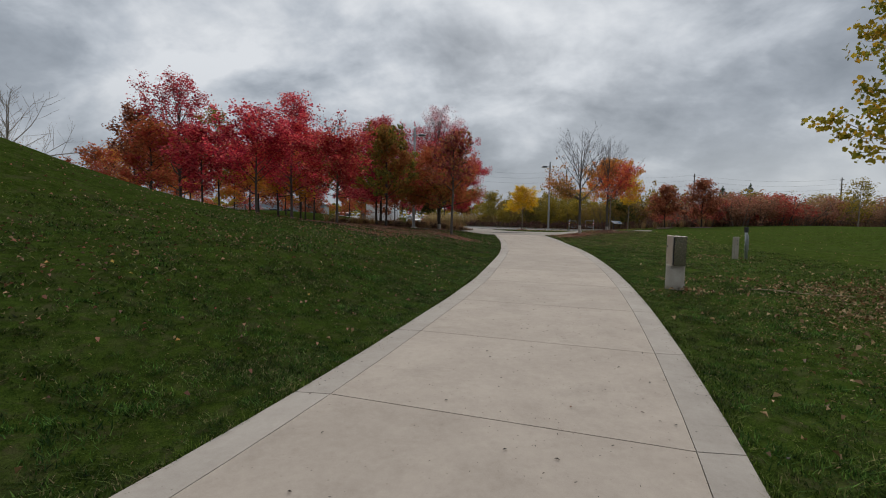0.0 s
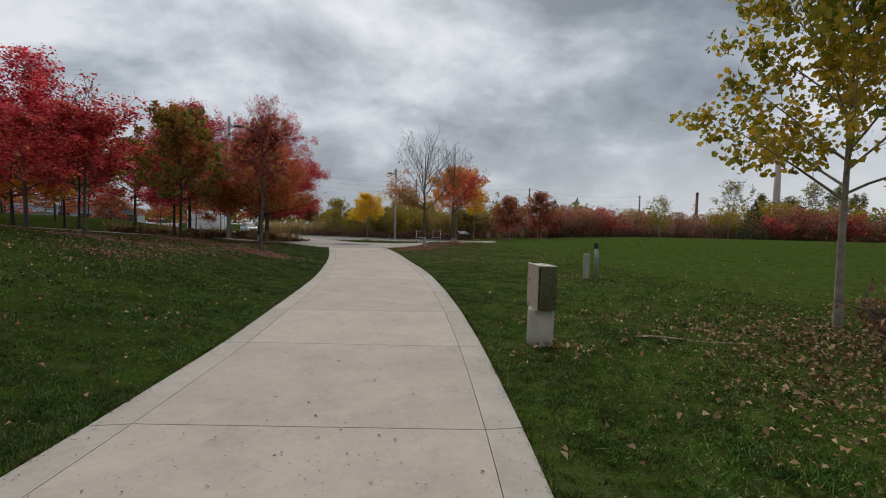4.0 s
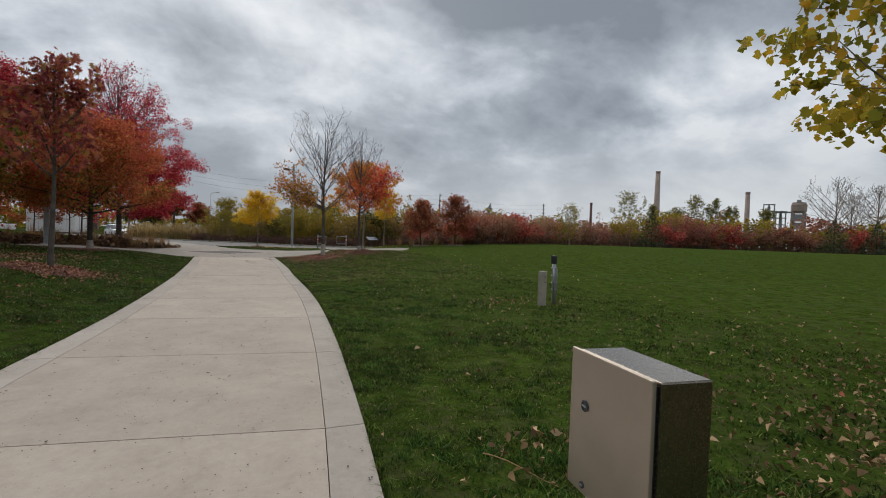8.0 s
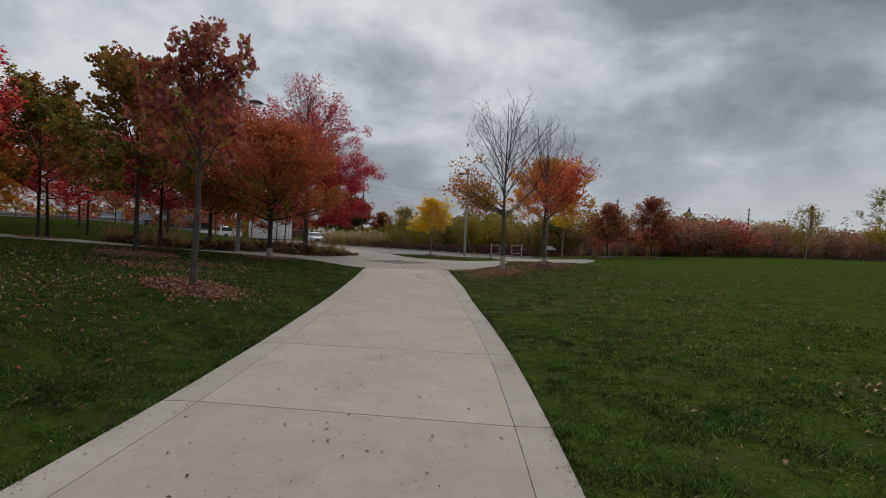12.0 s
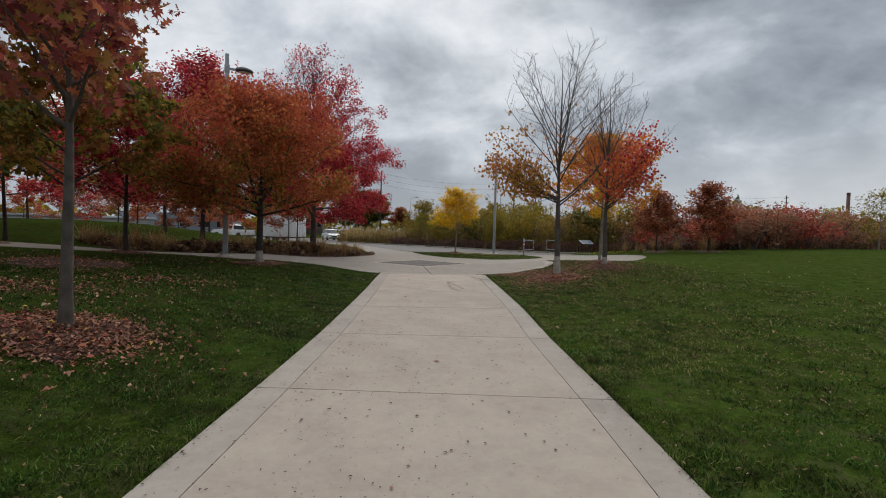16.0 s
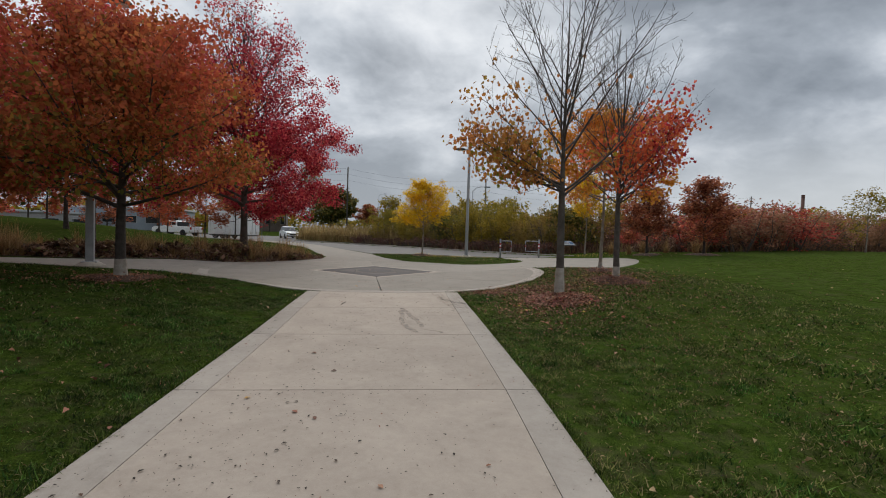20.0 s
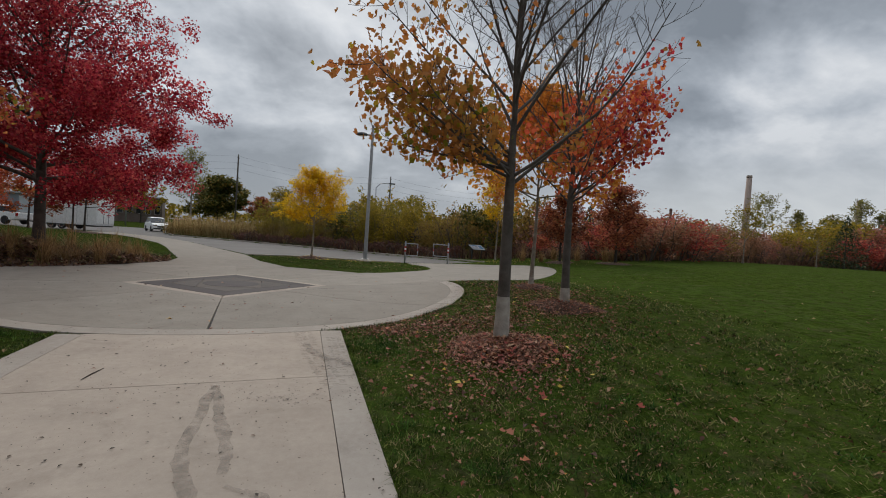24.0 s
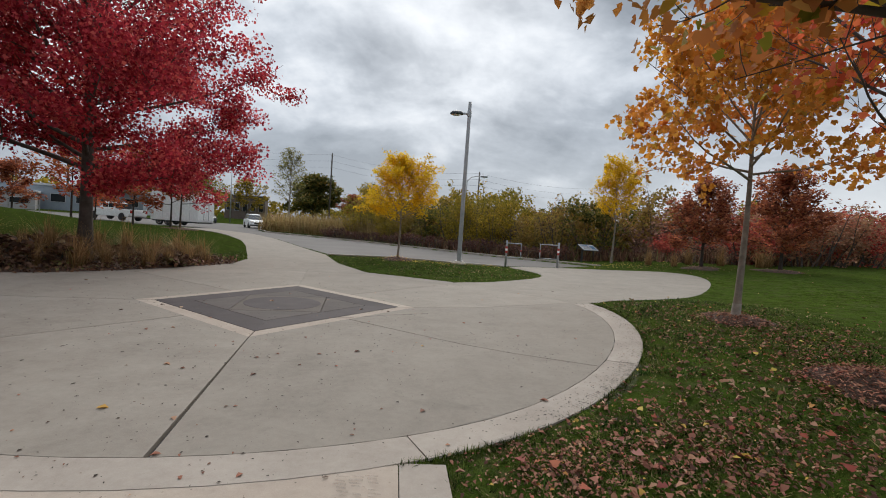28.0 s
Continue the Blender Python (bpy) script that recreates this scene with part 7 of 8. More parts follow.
def litter(name, spots, mat, shape, size, seed, label, allow_paved=False, lift=0.02, level=0.35):
    """Fallen leaves in round drifts: (x, y, spread, count)."""
    rng = np.random.default_rng(seed)
    ps = []
    for x, y, sx, sy, n in spots:
        ps.append(np.stack([x + rng.normal(size=n) * sx, y + rng.normal(size=n) * sy], -1))
    p = np.concatenate(ps)
    on = paved(p[:, 0], p[:, 1])
    if not allow_paved:
        p = p[on < -0.03]
    on = paved(p[:, 0], p[:, 1])
    z = land(p[:, 0], p[:, 1]) + mound_z(p[:, 0], p[:, 1]) + np.where(on > -0.02, 0.0195, lift) + rng.uniform(0, 0.02, len(p)) * (on < 0)
    ob = new(name, scatter(name, np.column_stack([p, z]), size * ((0.35 + 1.1 * rng.uniform(size=len(p)) ** 2) if allow_paved else rng.uniform(0.55, 1.2, len(p))), shape, mat, rng, 0.9 if allow_paved else level))
    return tagged(ob, label, "fallen leaves", kind="stuff")


CURLED = LOBED * (0.75, 0.95, 3.0) + np.array([(0, 0, 0), (0, 0, 0), (0.03, 0, 0.06), (0, 0, 0.16), (0, -0.05, -0.05), (0, 0.02, 0)])
litter("fallen_leaves", [(7.6, 7.8, 1.1, 1.5, 320), (8.0, 9.2, 1.1, 1.0, 800), (6.6, 8.6, 0.7, 0.5, 260), (6.2, 9.6, 0.9, 0.35, 130), (3.65, 8.95, 0.32, 0.25, 70), (4.0, 10.6, 0.3, 0.2, 40), (5.0, 10.7, 0.5, 0.2, 50), (2.9, 8.6, 0.25, 0.3, 12), (7.0, 5.0, 1.2, 1.5, 600), (5.6, 6.0, 1.1, 1.0, 170), (6.8, 7.0, 1.2, 0.5, 300), (3.6, 3.2, 1.5, 2.2, 110), (7.2, 12.5, 2.0, 2.0, 120), (7.2, 16.6, 0.5, 0.35, 90), (10.5, 9.5, 2.0, 2.5, 500), (5.7, 7.2, 0.8, 1.0, 190)],
       FALLEN_TAN, CURLED, 0.075, 901, "scattered tan and brown fallen leaves on the lawn", lift=0.035)
litter("leaf_crumbs", [(7.3, 7.8, 1.2, 1.5, 2000), (5.6, 7.2, 0.7, 0.9, 900), (5.8, 22.5, 1.4, 3.5, 900), (7.6, 5.4, 1.3, 1.5, 1200), (6.4, 31.0, 1.6, 1.6, 900), (-3.6, 18.5, 1.6, 1.6, 700)], FALLEN_TAN, OVAL * (1.2, 1, 1), 0.027, 907, "small brown leaf crumbs in the grass", lift=0.03)
litter("fallen_leaves", [(4.95, 29.4, 0.36, 0.30, 420), (4.6, 28.9, 0.45, 0.35, 120), (4.3, 28.2, 0.6, 0.5, 60), (6.3, 31.0, 1.0, 1.0, 170), (8.2, 34.2, 1.3, 1.4, 240), (5.6, 27.7, 1.3, 1.4, 60), (6.2, 33.0, 1.1, 1.5, 260), (4.6, 31.0, 0.5, 0.5, 140), (5.5, 31.6, 0.9, 0.9, 170), (6.6, 37.0, 1.0, 1.0, 120), (4.2, 31.3, 0.7, 0.5, 90)],
       FALLEN_RED, LOBED * (0.95, 0.95, 1.9), 0.062, 902, "fallen red and brown leaves under the maples", lift=0.024, level=0.55)
litter("leaf_crumbs", [(4.9, 29.5, 0.6, 0.45, 1700), (4.2, 29.0, 0.5, 0.7, 500), (4.3, 28.0, 0.6, 0.8, 600), (6.2, 31.4, 1.0, 1.0, 1100), (7.2, 33.4, 1.0, 1.2, 1700), (4.7, 31.2, 0.6, 0.5, 1100), (8.0, 34.8, 0.8, 0.9, 900), (3.7, 31.0, 0.30, 0.22, 700), (5.0, 31.1, 0.5, 0.3, 700)],
       FALLEN_RED, LOBED * (0.8, 0.95, 2.0), 0.033, 911, "broken red-brown leaf litter under the maples", lift=0.022, level=0.5)
litter("fallen_leaves", [(4.9, 29.2, 0.5, 0.4, 70), (4.4, 28.5, 0.6, 0.6, 26), (6.0, 31.6, 1.0, 0.9, 36), (4.3, 31.0, 0.6, 0.3, 20), (7.3, 33.6, 0.9, 0.9, 40), (-2.3, 20.5, 0.7, 0.5, 50), (-4.2, 18.2, 1.5, 1.5, 40)],
       FALLEN_SCARLET, MAPLE * (0.9, 0.95, 1.6), 0.078, 915, "fresh red and orange maple leaves on the ground", lift=0.045, level=0.7)
litter("fallen_leaves", [(2.9, 47.8, 1.1, 0.5, 170), (5.2, 47.6, 1.1, 0.4, 110), (14.0, 51.3, 1.6, 0.8, 260), (10.9, 46.0, 1.0, 0.6, 60), (6.0, 33.5, 1.5, 1.5, 40), (4.8, 28.6, 0.7, 0.7, 12)],
       FALLEN_YELLOW, OVAL * (1.3, 1, 1), 0.07, 912, "fallen yellow leaves scattered on the grass", lift=0.04, level=0.6)
litter("fallen_leaves", [(-2.1, 20.85, 0.6, 0.5, 900), (-4.2, 22.8, 0.9, 0.35, 520), (-3.4, 24.6, 0.9, 0.4, 300), (-5.0, 19.0, 1.0, 0.4, 420), (-3.6, 17.6, 1.1, 0.9, 420), (-4.5, 23.5, 2.0, 2.0, 480), (-7.0, 26.0, 1.6, 1.4, 420), (-3.0, 12.0, 1.8, 2.6, 280), (-6.5, 14.0, 2.2, 2.8, 420), (-6.8, 20.0, 1.6, 1.8, 320), (-4.2, 29.4, 1.2, 0.8, 240), (-9.5, 9.5, 3.0, 2.4, 320), (-4.6, 6.2, 1.6, 1.6, 200), (-5.6, 3.4, 0.9, 1.2, 150), (-7.2, 5.0, 1.6, 0.5, 160), (-6.0, 8.2, 1.8, 0.5, 160), (-3.6, 14.8, 0.5, 0.7, 220), (-4.6, 15.2, 0.5, 0.5, 200)],
       FALLEN_RED, CURLED, 0.060, 903, "fallen red and tan leaves on the lawn under the grove", lift=0.034, level=0.5)
litter("fallen_leaves", [(11, 25, 6, 9, 520), (-5, 10, 4, 6, 260), (4.5, 44.5, 1.6, 1.5, 260), (14.5, 49.5, 2.2, 1.2, 260)], FALLEN_TAN, CURLED, 0.06, 904, "thinly scattered small fallen leaves on the lawn", lift=0.035)
litter("leaf_crumbs", [(0.6, 6, 1.0, 3.2, 210), (1.3, 14, 1.0, 4, 330), (1.6, 22, 0.9, 4, 520), (0.75, 22.5, 0.4, 2.5, 260), (1.3, 29, 0.9, 2.4, 340), (0.5, 35.5, 2.4, 2.2, 1300), (0.0, 42, 1.4, 2.2, 90), (8, 42.5, 2.2, 2.0, 90)], FALLEN_DARK, LOBED * (0.7, 1, 0.9), 0.027, 905,
       "dark crumbled leaves and bits on the concrete", True)
litter("leaf_crumbs", [(0.6, 6, 1.0, 4, 900), (1.4, 16, 0.9, 6, 1800), (1.4, 26, 0.9, 4, 1500), (0.8, 22.5, 0.5, 3, 700), (0.6, 35.5, 2.4, 2.2, 1400)], FALLEN_DARK, OVAL * (0.8, 1, 0.6), 0.016, 908, "fine dark grit on the concrete", True)
litter("leaf_crumbs", [(2.5, 28.4, 0.3, 0.12, 160), (2.85, 29.5, 0.14, 0.25, 130), (3.9, 34.0, 0.3, 0.5, 140), (4.6, 33.2, 0.3, 0.4, 120)], FALLEN_DARK, OVAL * (0.9, 1, 1), 0.02, 910, "dirt and grit in a wheel track on the concrete", True)
litter("leaf_crumbs", [(C0.x + (R0 - 0.10) * math.cos(a), C0.y + (R0 - 0.10) * math.sin(a), 0.09, 0.09, 60) for a in np.linspace(-1.05, 0.08, 22)] + [(edge_r(y) - 0.06, y, 0.05, 0.25, 26) for y in np.arange(4.0, 30.0, 0.9)] + [(edge_l(y) + 0.05, y, 0.05, 0.25, 22) for y in np.arange(4.0, 30.0, 0.9)],
       FALLEN_DARK, LOBED * (0.8, 1, 0.9), 0.017, 913, "soil crumbs along the edge of the concrete", True)
litter("fallen_leaves", [(1.5, 31.0, 0.8, 0.3, 9), (1.0, 32.2, 1.2, 0.6, 16), (2.4, 34.0, 1.6, 1.0, 22), (0.0, 36.5, 2.2, 2.0, 30), (4.5, 41.0, 2.0, 1.0, 24)],
       FALLEN_RED, LOBED * (0.8, 0.95, 1.5), 0.07, 914, "brown fallen leaves scattered on the plaza", True)
litter("fallen_leaves", [(1.4, 12, 1.0, 8, 14), (1.2, 27, 0.9, 4, 18), (1.5, 34.5, 2.2, 2.0, 18)], FALLEN_RED, LOBED * (0.8, 0.9, 0.9), 0.055, 906, "few red fallen leaves on the concrete", True)

litter("lawn_thatch", [(4.2, 8, 1.6, 4, 2600), (6.0, 6.2, 1.5, 1.6, 4200), (4.3, 4.2, 0.8, 1.2, 1400), (5.2, 16, 1.8, 5, 3200), (5.2, 24, 1.7, 4.5, 3600), (5.6, 27.0, 1.2, 1.8, 3000), (6.2, 30, 1.4, 1.6, 1500), (-3.0, 8, 1.8, 5, 2600), (-2.6, 18, 1.6, 5, 2600), (-2.6, 26, 1.4, 3.5, 1600)], FALLEN_TAN, OVAL * (0.45, 1, 1), 0.030, 909, "dry tan thatch and clippings in the lawn", lift=0.022)
# dry undergrowth at the foot of the belts
rng = np.random.default_rng(88)
ug = []
for line, n in ((belt, 11000), ([(4.9, 63.2), (9.6, 57.8), (13.0, 55.4), (18.5, 53.4)], 3000)):
    pts = np.array([tuple(p) for p in along(line, 0.5)])
    k = rng.integers(0, len(pts), n)
    ug.append(pts[k] + rng.normal(size=(n, 2)) * (0.5, 0.5) + (0, -1.2 if n > 5000 else 0.3))
ug = np.concatenate(ug)
undergrowth = new("undergrowth", blades("undergrowth", np.column_stack([ug, land(ug[:, 0], ug[:, 1])]), rng.uniform(0.25, 0.85, len(ug)), np.full(len(ug), 0.09), BROWN_PLANT, rng, 0.5, 1))
tagged(undergrowth, "dry brown undergrowth at the foot of the shrub belt", "undergrowth", kind="stuff")

# low thicket that closes the foot of the belts
rng = np.random.default_rng(89)
tk = []
for path_line, n, back in ((belt, 18000, 4.6), ([(-1.0, 75.0), (6.5, 68.4), (12.4, 62.4), (18.0, 58.2)], 3000, 1.5)):
    pts = np.array([tuple(p) for p in along(path_line, 0.5)])
    k = rng.integers(0, len(pts), n)
    at = pts[k] + rng.normal(size=(n, 2)) * 0.8 + (0, back)
    tk.append(np.column_stack([at, land(at[:, 0], at[:, 1]) + rng.uniform(0.0, 1.0, n) ** 1.4 * 2.3]))
tk = np.concatenate(tk)
thicket = new("thicket", scatter("thicket", tk, rng.uniform(0.22, 0.42, len(tk)), KITE, BROWN_PLANT, rng))
tagged(thicket, "low brown thicket behind the shrub belt", "thicket", kind="stuff")

# ---- grass: blades near the walk ----
rng = np.random.default_rng(99)


def turf(name, xr, yr, density, dmin, dmax, h, w, seed, mat=None):
    rng = np.random.default_rng(seed)
    n = int((xr[1] - xr[0]) * (yr[1] - yr[0]) * density)
    x, y = rng.uniform(*xr, n), rng.uniform(*yr, n)
    near = np.maximum(edge_l(y) - x, x - edge_r(y))
    ok = (near > dmin) & (near < dmax)
    x, y = x[ok], y[ok]
    s = paved(x, y)
    b = signed(BED_POLY, x, y)
    ok = (s < -0.005) & (b < -0.05)
    x, y, s = x[ok], y[ok], s[ok]
    # worn and thick patches
    f = np.sin(x * 1.9 + 1.3 * np.sin(y * 1.1)) * np.sin(y * 2.1 + 1.1 * np.sin(x * 0.9 + 2)) + 0.6 * np.sin(x * 5.3 + y * 3.1) * np.sin(y * 4.7 - x * 2.2)
    g = np.sin(x * 11.3 + 2.1 * np.sin(y * 6.1)) * np.sin(y * 13.7 + 1.9 * np.sin(x * 5.3 + 1)) + 0.5 * np.sin(x * 23 + y * 9) * np.sin(y * 21 - x * 12)
    f = 0.62 * f + 0.80 * g
    bare = np.exp(-((x - 6.7) / 1.5) ** 2 - ((y - 7.6) / 1.5) ** 2)
    ok = rng.uniform(size=len(x)) < np.clip(0.66 + 0.66 * f, 0.10, 1) * (1 - 0.65 * bare)
    x, y, f = x[ok], y[ok], f[ok]
    m = len(x)
    a = rng.uniform(0, 6.28, m)
    hh = h * rng.uniform(0.5, 1.2, m) * np.clip(0.95 + 0.70 * f, 0.40, 2.0)
    lean = 0.5 + np.abs(rng.normal(size=m)) * 1.5
    z = land(x, y)
    v = np.zeros((m, 3, 3))
    side = np.stack([-np.sin(a), np.cos(a)], -1) * (w * rng.uniform(0.6, 1.3, m) / 2)[:, None]
    v[:, 0, :2], v[:, 1, :2] = np.stack([x, y], -1) - side, np.stack([x, y], -1) + side
    v[:, 0, 2] = v[:, 1, 2] = z - 0.005
    v[:, 2, 0], v[:, 2, 1], v[:, 2, 2] = x + np.cos(a) * lean * hh, y + np.sin(a) * lean * hh, z + hh
    ob = new(name, np_mesh(name, v.reshape(-1, 3), np.arange(m * 3).reshape(m, 3), mat or GRASS))
    return tagged(ob, "short mown green grass blades", "grass", kind="stuff")


BED_POLY = np.array([(-4.7, 37.25), (-4.2, 38.4), (-3.75, 39.3), (-2.95, 40.9), (-2.4, 42.4), (-2.7, 43.4), (-3.6, 43.0), (-6.0, 41.6), (-10.6, 38.6), (-12.4, 36.2), (-12.2, 34.2), (-10.2, 33.4), (-6.2, 36.1)])
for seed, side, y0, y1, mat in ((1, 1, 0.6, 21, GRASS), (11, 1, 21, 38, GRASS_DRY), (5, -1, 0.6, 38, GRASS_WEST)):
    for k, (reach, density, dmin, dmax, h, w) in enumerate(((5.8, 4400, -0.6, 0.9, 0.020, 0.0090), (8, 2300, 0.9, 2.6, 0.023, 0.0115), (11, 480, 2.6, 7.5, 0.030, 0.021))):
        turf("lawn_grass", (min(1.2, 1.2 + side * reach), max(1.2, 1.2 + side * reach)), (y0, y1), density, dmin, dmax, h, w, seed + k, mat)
turf("lawn_grass", (-4, 10), (33, 52), 420, -9, 12, 0.04, 0.016, 4)

# dark lush tufts that stand over the mown grass
rng = np.random.default_rng(131)
tx, ty = rng.uniform(-9, 12, 16000), rng.uniform(0.6, 40, 16000)
off = np.maximum(edge_l(ty) - tx, tx - edge_r(ty))
crowd = np.sin(tx * 1.3 + 1.1 * np.sin(ty * 0.9)) * np.sin(ty * 1.6 + np.sin(tx * 0.7)) + 0.5 * np.sin(tx * 3.7 + ty * 2.1)
fit_in = (off > 0.04) & (rng.uniform(size=16000) < np.clip(1.1 - off / 6.5, 0, 1) * np.clip(0.6 + 0.6 * crowd, 0.15, 1)) & (paved(tx, ty) < -0.06) & (signed(BED_POLY, tx, ty) < -0.1)
tx, ty, off = tx[fit_in], ty[fit_in], off[fit_in]
count = np.where(off < 2.2, rng.integers(34, 70, len(tx)), rng.integers(12, 24, len(tx)))
tuft_id = np.repeat(np.arange(len(tx)), count)
wide = rng.uniform(0.035, 0.13, len(tx))[tuft_id]
bx, by = tx[tuft_id] + rng.normal(size=len(tuft_id)) * wide, ty[tuft_id] + rng.normal(size=len(tuft_id)) * wide * 0.8
keep_in = paved(bx, by) < -0.01
bx, by, tuft_id = bx[keep_in], by[keep_in], tuft_id[keep_in]
m = len(bx)
a, hh = rng.uniform(0, 6.28, m), rng.uniform(0.024, 0.048, len(tx))[tuft_id] * rng.uniform(0.6, 1.15, m)
lean, half = 0.2 + np.abs(rng.normal(size=m)) * 1.1, 0.0052 * np.where(off[tuft_id] < 2.2, 1.0, 1.8)
bz = land(bx, by)
v = np.zeros((m, 3, 3))
v[:, 0] = np.stack([bx + np.sin(a) * half, by - np.cos(a) * half, bz - 0.004], -1)
v[:, 1] = np.stack([bx - np.sin(a) * half, by + np.cos(a) * half, bz - 0.004], -1)
v[:, 2] = np.stack([bx + np.cos(a) * lean * hh, by + np.sin(a) * lean * hh, bz + hh], -1)
tufts = new("grass_tufts", np_mesh("grass_tufts", v.reshape(-1, 3), np.arange(m * 3).reshape(m, 3), GRASS_LUSH))
tagged(tufts, "dark lush grass tufts standing over the lawn", "grass", kind="stuff")

# longer blades along the concrete's edges
rng = np.random.default_rng(123)
ex, ey = [], []
for fn, side in ((edge_l, -1), (edge_r, 1)):
    y = rng.uniform(0.8, 31, 9000)
    x = fn(y) + side * np.abs(rng.normal(size=9000)) * 0.035
    ex.append(x)
    ey.append(y)
a = rng.uniform(-1.25, 0.35, 5000)
ex.append(C0.x + (R0 + np.abs(rng.normal(size=5000)) * 0.035) * np.cos(a))
ey.append(C0.y + (R0 + np.abs(rng.normal(size=5000)) * 0.035) * np.sin(a))
ex, ey = np.concatenate(ex), np.concatenate(ey)
keep_edge = (signed(walk_poly, ex, ey) < 0.01) & (signed(disc_poly, ex, ey) < 0.01) & (signed(east_poly, ex, ey) < 0.01)
thin_edge = np.sin(ex * 3.1 + ey * 2.3) + np.sin(ey * 5.7) + rng.normal(size=len(ex)) * 0.6 > -0.3
ex, ey = ex[keep_edge & thin_edge], ey[keep_edge & thin_edge]
edging = new("edge_grass", blades("edge_grass", np.column_stack([ex, ey, land(ex, ey) - 0.004]), rng.uniform(0.025, 0.075, len(ex)), np.full(len(ex), 0.006), GRASS, rng, 0.9, 2))
tagged(edging, "ragged grass blades along the concrete edge", "grass", kind="stuff")

# dark damp trail on the slabs, and scuffs


def stain_material():
    m, nodes, links = material("damp_stain")
    geo = nodes.new("ShaderNodeNewGeometry")
    n1 = noise_node(nodes, links, geo.outputs["Position"], 9.0, 5, 0.7, 0.5)
    b = nodes.new("ShaderNodeBsdfPrincipled")
    b.inputs["Base Color"].default_value = (0.20, 0.17, 0.14, 1)
    b.inputs["Roughness"].default_value = 0.8
    t = nodes.new("ShaderNodeBsdfTransparent")
    mix = nodes.new("ShaderNodeMixShader")
    links.new(ranged(nodes, links, n1, 0.36, 0.64, 0.0, 0.45), mix.inputs[0])
    links.new(t.outputs[0], mix.inputs[1])
    links.new(b.outputs[0], mix.inputs[2])
    out = nodes.new("ShaderNodeOutputMaterial")
    links.new(mix.outputs[0], out.inputs[0])
    return m


STAIN = stain_material()


def stain(points, width, label):
    pts = np.array(points, float)
    s = np.linspace(0, len(pts) - 1, 26)
    x, y = np.interp(s, range(len(pts)), pts[:, 0]), np.interp(s, range(len(pts)), pts[:, 1])
    rng = np.random.default_rng(len(points))
    w = width * (0.6 + 0.5 * rng.uniform(size=26)) * np.sin(np.linspace(0.25, 2.9, 26)) ** 0.35
    dx, dy = np.gradient(x), np.gradient(y)
    n = np.hypot(dx, dy)
    vs = []
    for k in range(26):
        for q in (-1, 1):
            px, py = x[k] - dy[k] / n[k] * q * w[k] / 2, y[k] + dx[k] / n[k] * q * w[k] / 2
            vs.append((px, py, ground_z(px, py) + 0.0195))
    f = [(2 * k, 2 * k + 1, 2 * k + 3, 2 * k + 2) for k in range(25)]
    ob = new("damp_stain", np_mesh("damp_stain", np.array(vs), np.array(f), STAIN))
    tagged(ob, label, "stain", kind="structure")


stain([(1.82, 28.72), (1.80, 28.38), (1.84, 28.05), (1.84, 27.56), (1.89, 27.3), (1.97, 27.06), (2.05, 26.89), (2.08, 26.79)], 0.11, "dark damp trail on the concrete path")
stain([(1.79, 28.72), (1.90, 28.37), (1.96, 28.04), (2.07, 27.66), (2.14, 27.35), (2.15, 27.14)], 0.10, "dark damp trail on the concrete path")
stain([(2.19, 27.01), (2.27, 26.95), (2.34, 26.92), (2.42, 26.88), (2.42, 26.80)], 0.06, "dark damp trail on the concrete path")
stain([(2.53, 30.26), (2.63, 29.83), (2.77, 29.63), (2.96, 29.44), (3.04, 29.26)], 0.16, "faint dirty tyre mark on the concrete path")
stain([(1.7, 35.2), (2.4, 35.6), (3.1, 35.95), (3.55, 35.8), (3.4, 35.3)], 0.08, "faint scuff on the plaza")



def tread(points, width, pitch, seed, label):
    """Dirt left by a tyre: rows of short bars across the line."""
    pts = np.array(points, float)
    run = np.concatenate([[0], np.cumsum(np.hypot(*np.diff(pts, axis=0).T))])
    s = np.arange(0, run[-1], pitch)
    x, y = np.interp(s, run, pts[:, 0]), np.interp(s, run, pts[:, 1])
    rng = np.random.default_rng(seed)
    dx, dy = np.gradient(x), np.gradient(y)
    n = np.hypot(dx, dy)
    u, v = np.stack([dx / n, dy / n], -1), np.stack([-dy / n, dx / n], -1)
    vs = []
    for k in range(len(s)):
        for row in (-0.5, 0.0, 0.5):
            if rng.random() < 0.22:
                continue
            c = np.array([x[k], y[k]]) + v[k] * (row + rng.uniform(-0.06, 0.06)) * width + u[k] * rng.uniform(-0.2, 0.2) * pitch
            half, thick = width * rng.uniform(0.14, 0.24), pitch * rng.uniform(0.2, 0.32)
            for a, b in ((-1, -1), (1, -1), (1, 1), (-1, 1)):
                q = c + v[k] * half * a + u[k] * (thick * b + 0.25 * pitch * a)
                vs.append((q[0], q[1], ground_z(q[0], q[1]) + 0.0215))
    ob = new("tyre_mark", np_mesh("tyre_mark", np.array(vs), np.arange(len(vs)).reshape(-1, 4), STAIN))
    tagged(ob, label, "stain", kind="structure")


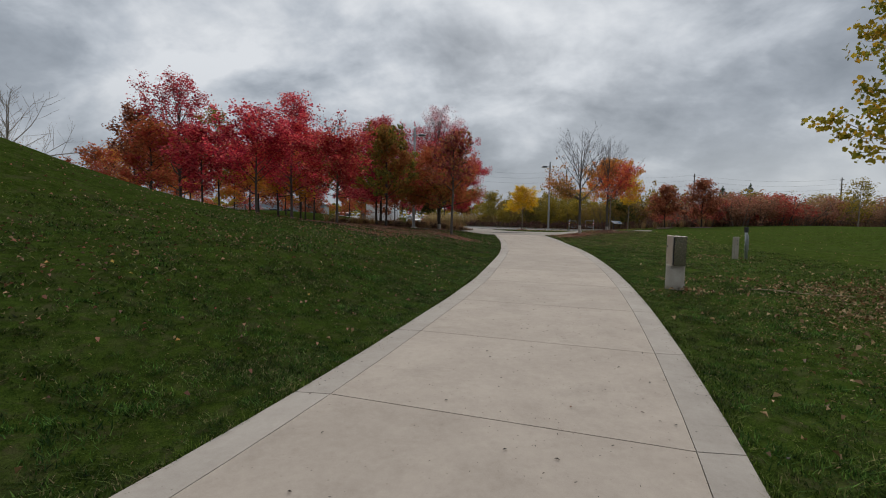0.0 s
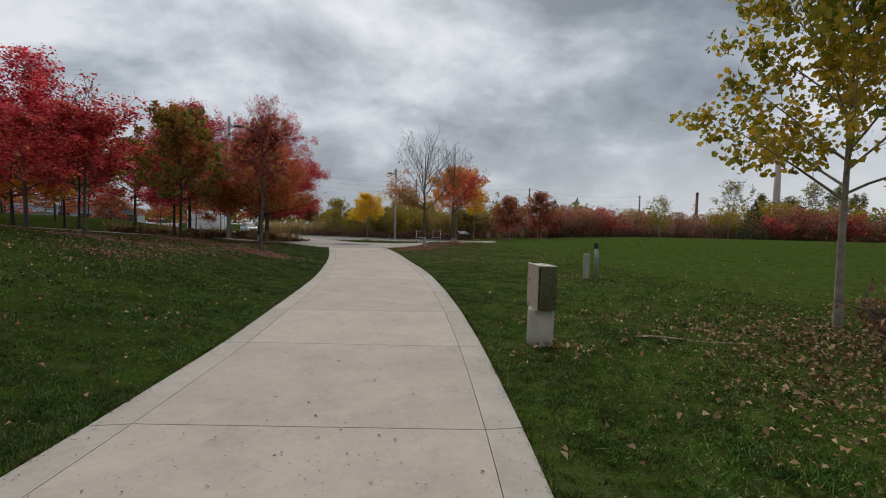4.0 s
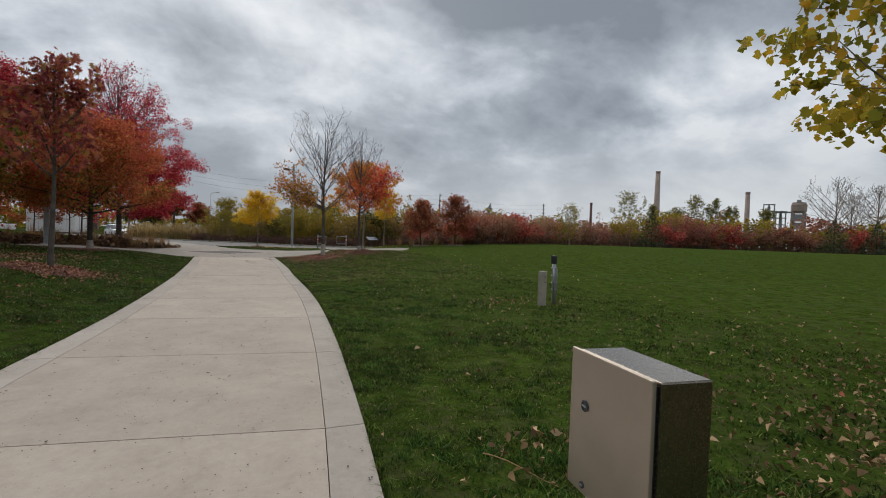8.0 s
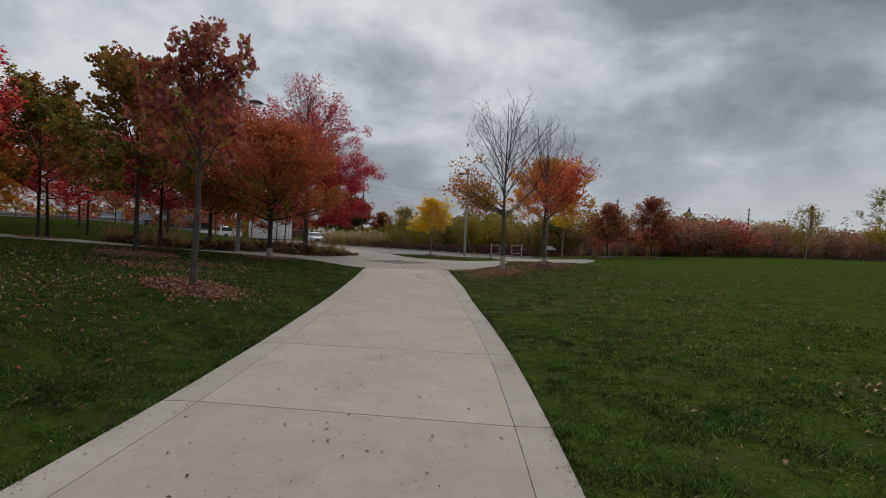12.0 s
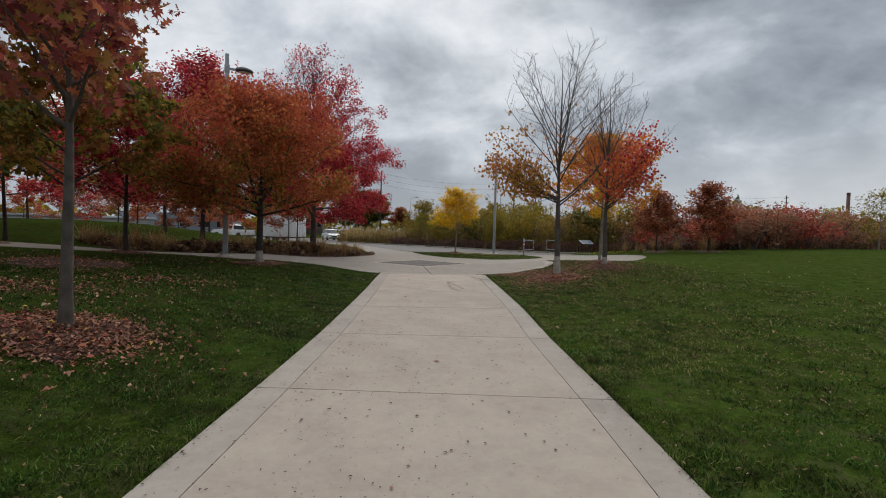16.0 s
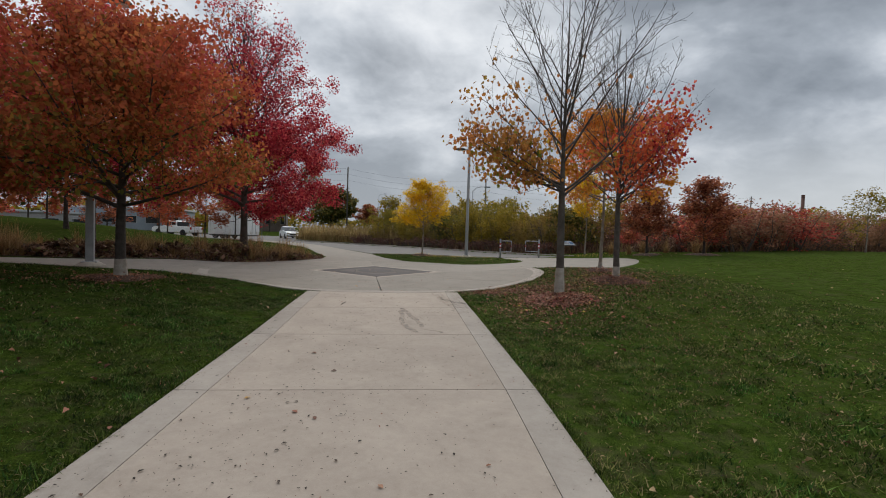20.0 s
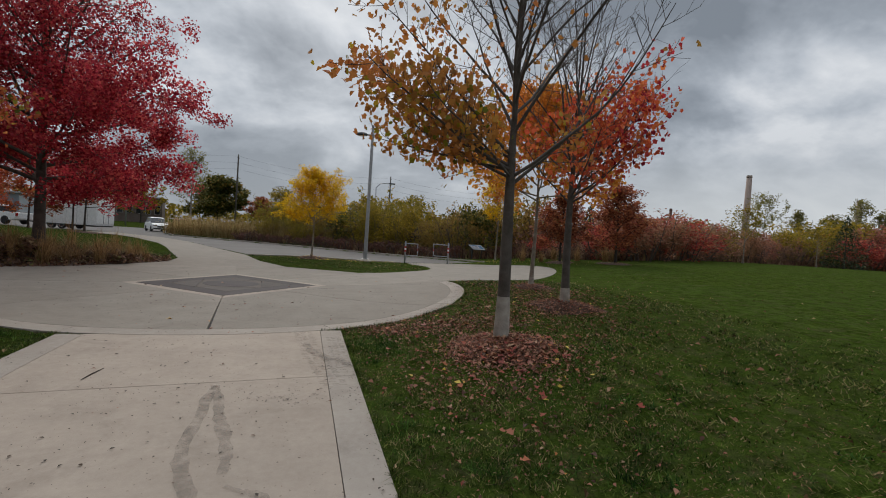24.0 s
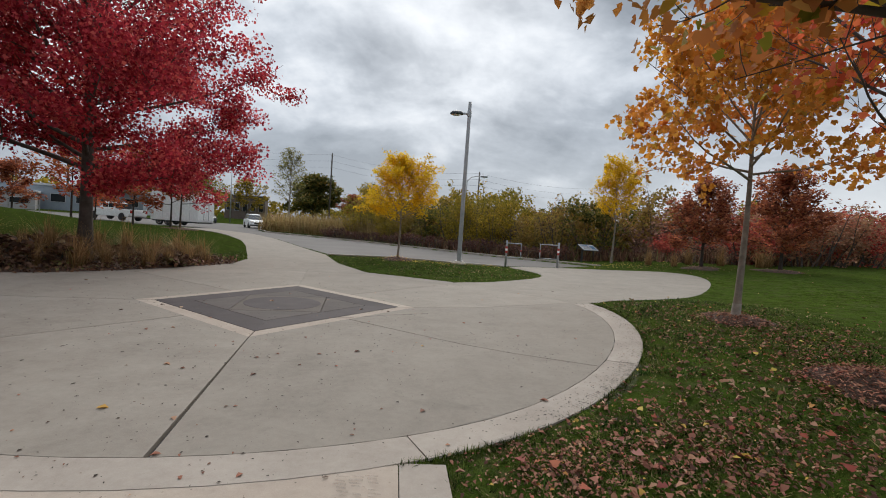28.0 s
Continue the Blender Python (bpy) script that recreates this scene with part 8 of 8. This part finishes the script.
tread([(2.48, 30.9), (2.54, 30.4), (2.62, 29.8), (2.74, 29.2), (2.86, 28.6)], 0.17, 0.034, 1, "dirty tyre tread mark on the concrete")
tread([(2.88, 30.6), (2.90, 30.2), (2.92, 29.7), (2.98, 29.2)], 0.14, 0.034, 2, "dirty tyre tread mark on the concrete border")
tread([(5.15, 33.0), (4.75, 32.4), (4.2, 31.9)], 0.16, 0.04, 3, "dirty tyre tread mark on the plaza rim")

# a fallen twig by the cabinet
tx = np.linspace(0, 1, 7)
tw = np.stack([3.48 + 0.25 * tx, 10.66 - 0.48 * tx, land(3.48 + 0.25 * tx, 10.66 - 0.48 * tx) + 0.05 + 0.015 * np.sin(tx * 5)], -1)
twig = new("fallen_twig", tubes("fallen_twig", [(tw, np.linspace(0.005, 0.002, 7))], STRAW, 5))
tagged(twig, "thin tan fallen twig in the grass", "twig")

# a bare tree root at the lawn's surface
ROOT_WOOD = surface("bleached_root", [(0.26, 0.19, 0.12), (0.36, 0.27, 0.18), (0.44, 0.35, 0.25)], 9, 60, 0.9, 0, 0.6, 0.01)
ROOT_A, ROOT_B = (4.9, 9.55), (6.35, 8.98)
u = np.linspace(0, 1, 12)
rx, ry = ROOT_A[0] + (ROOT_B[0] - ROOT_A[0]) * u, ROOT_A[1] + (ROOT_B[1] - ROOT_A[1]) * u + 0.05 * np.sin(u * 6)
root_line = np.stack([rx, ry, land(rx, ry) + 0.016 + 0.010 * np.sin(u * 9)], -1)
surface_root = new("tree_root", tubes("tree_root", [(root_line, 0.014 * (0.45 + 0.55 * np.sin(0.3 + u * 2.6)))], ROOT_WOOD, 8))
tagged(surface_root, "pale bare tree root lying in the grass", "root")

# a thin stick on the path
stick_line = np.array([(0.69, 28.92, 0), (0.70, 29.10, 0), (0.73, 29.26, 0)], float)
stick_line[:, 2] = land(stick_line[:, 0], stick_line[:, 1]) + 0.02
stick = new("fallen_stick", tubes("fallen_stick", [(stick_line, np.array([0.004, 0.006, 0.003]))], BARK_DARK, 5))
tagged(stick, "thin dark fallen stick on the path", "stick")
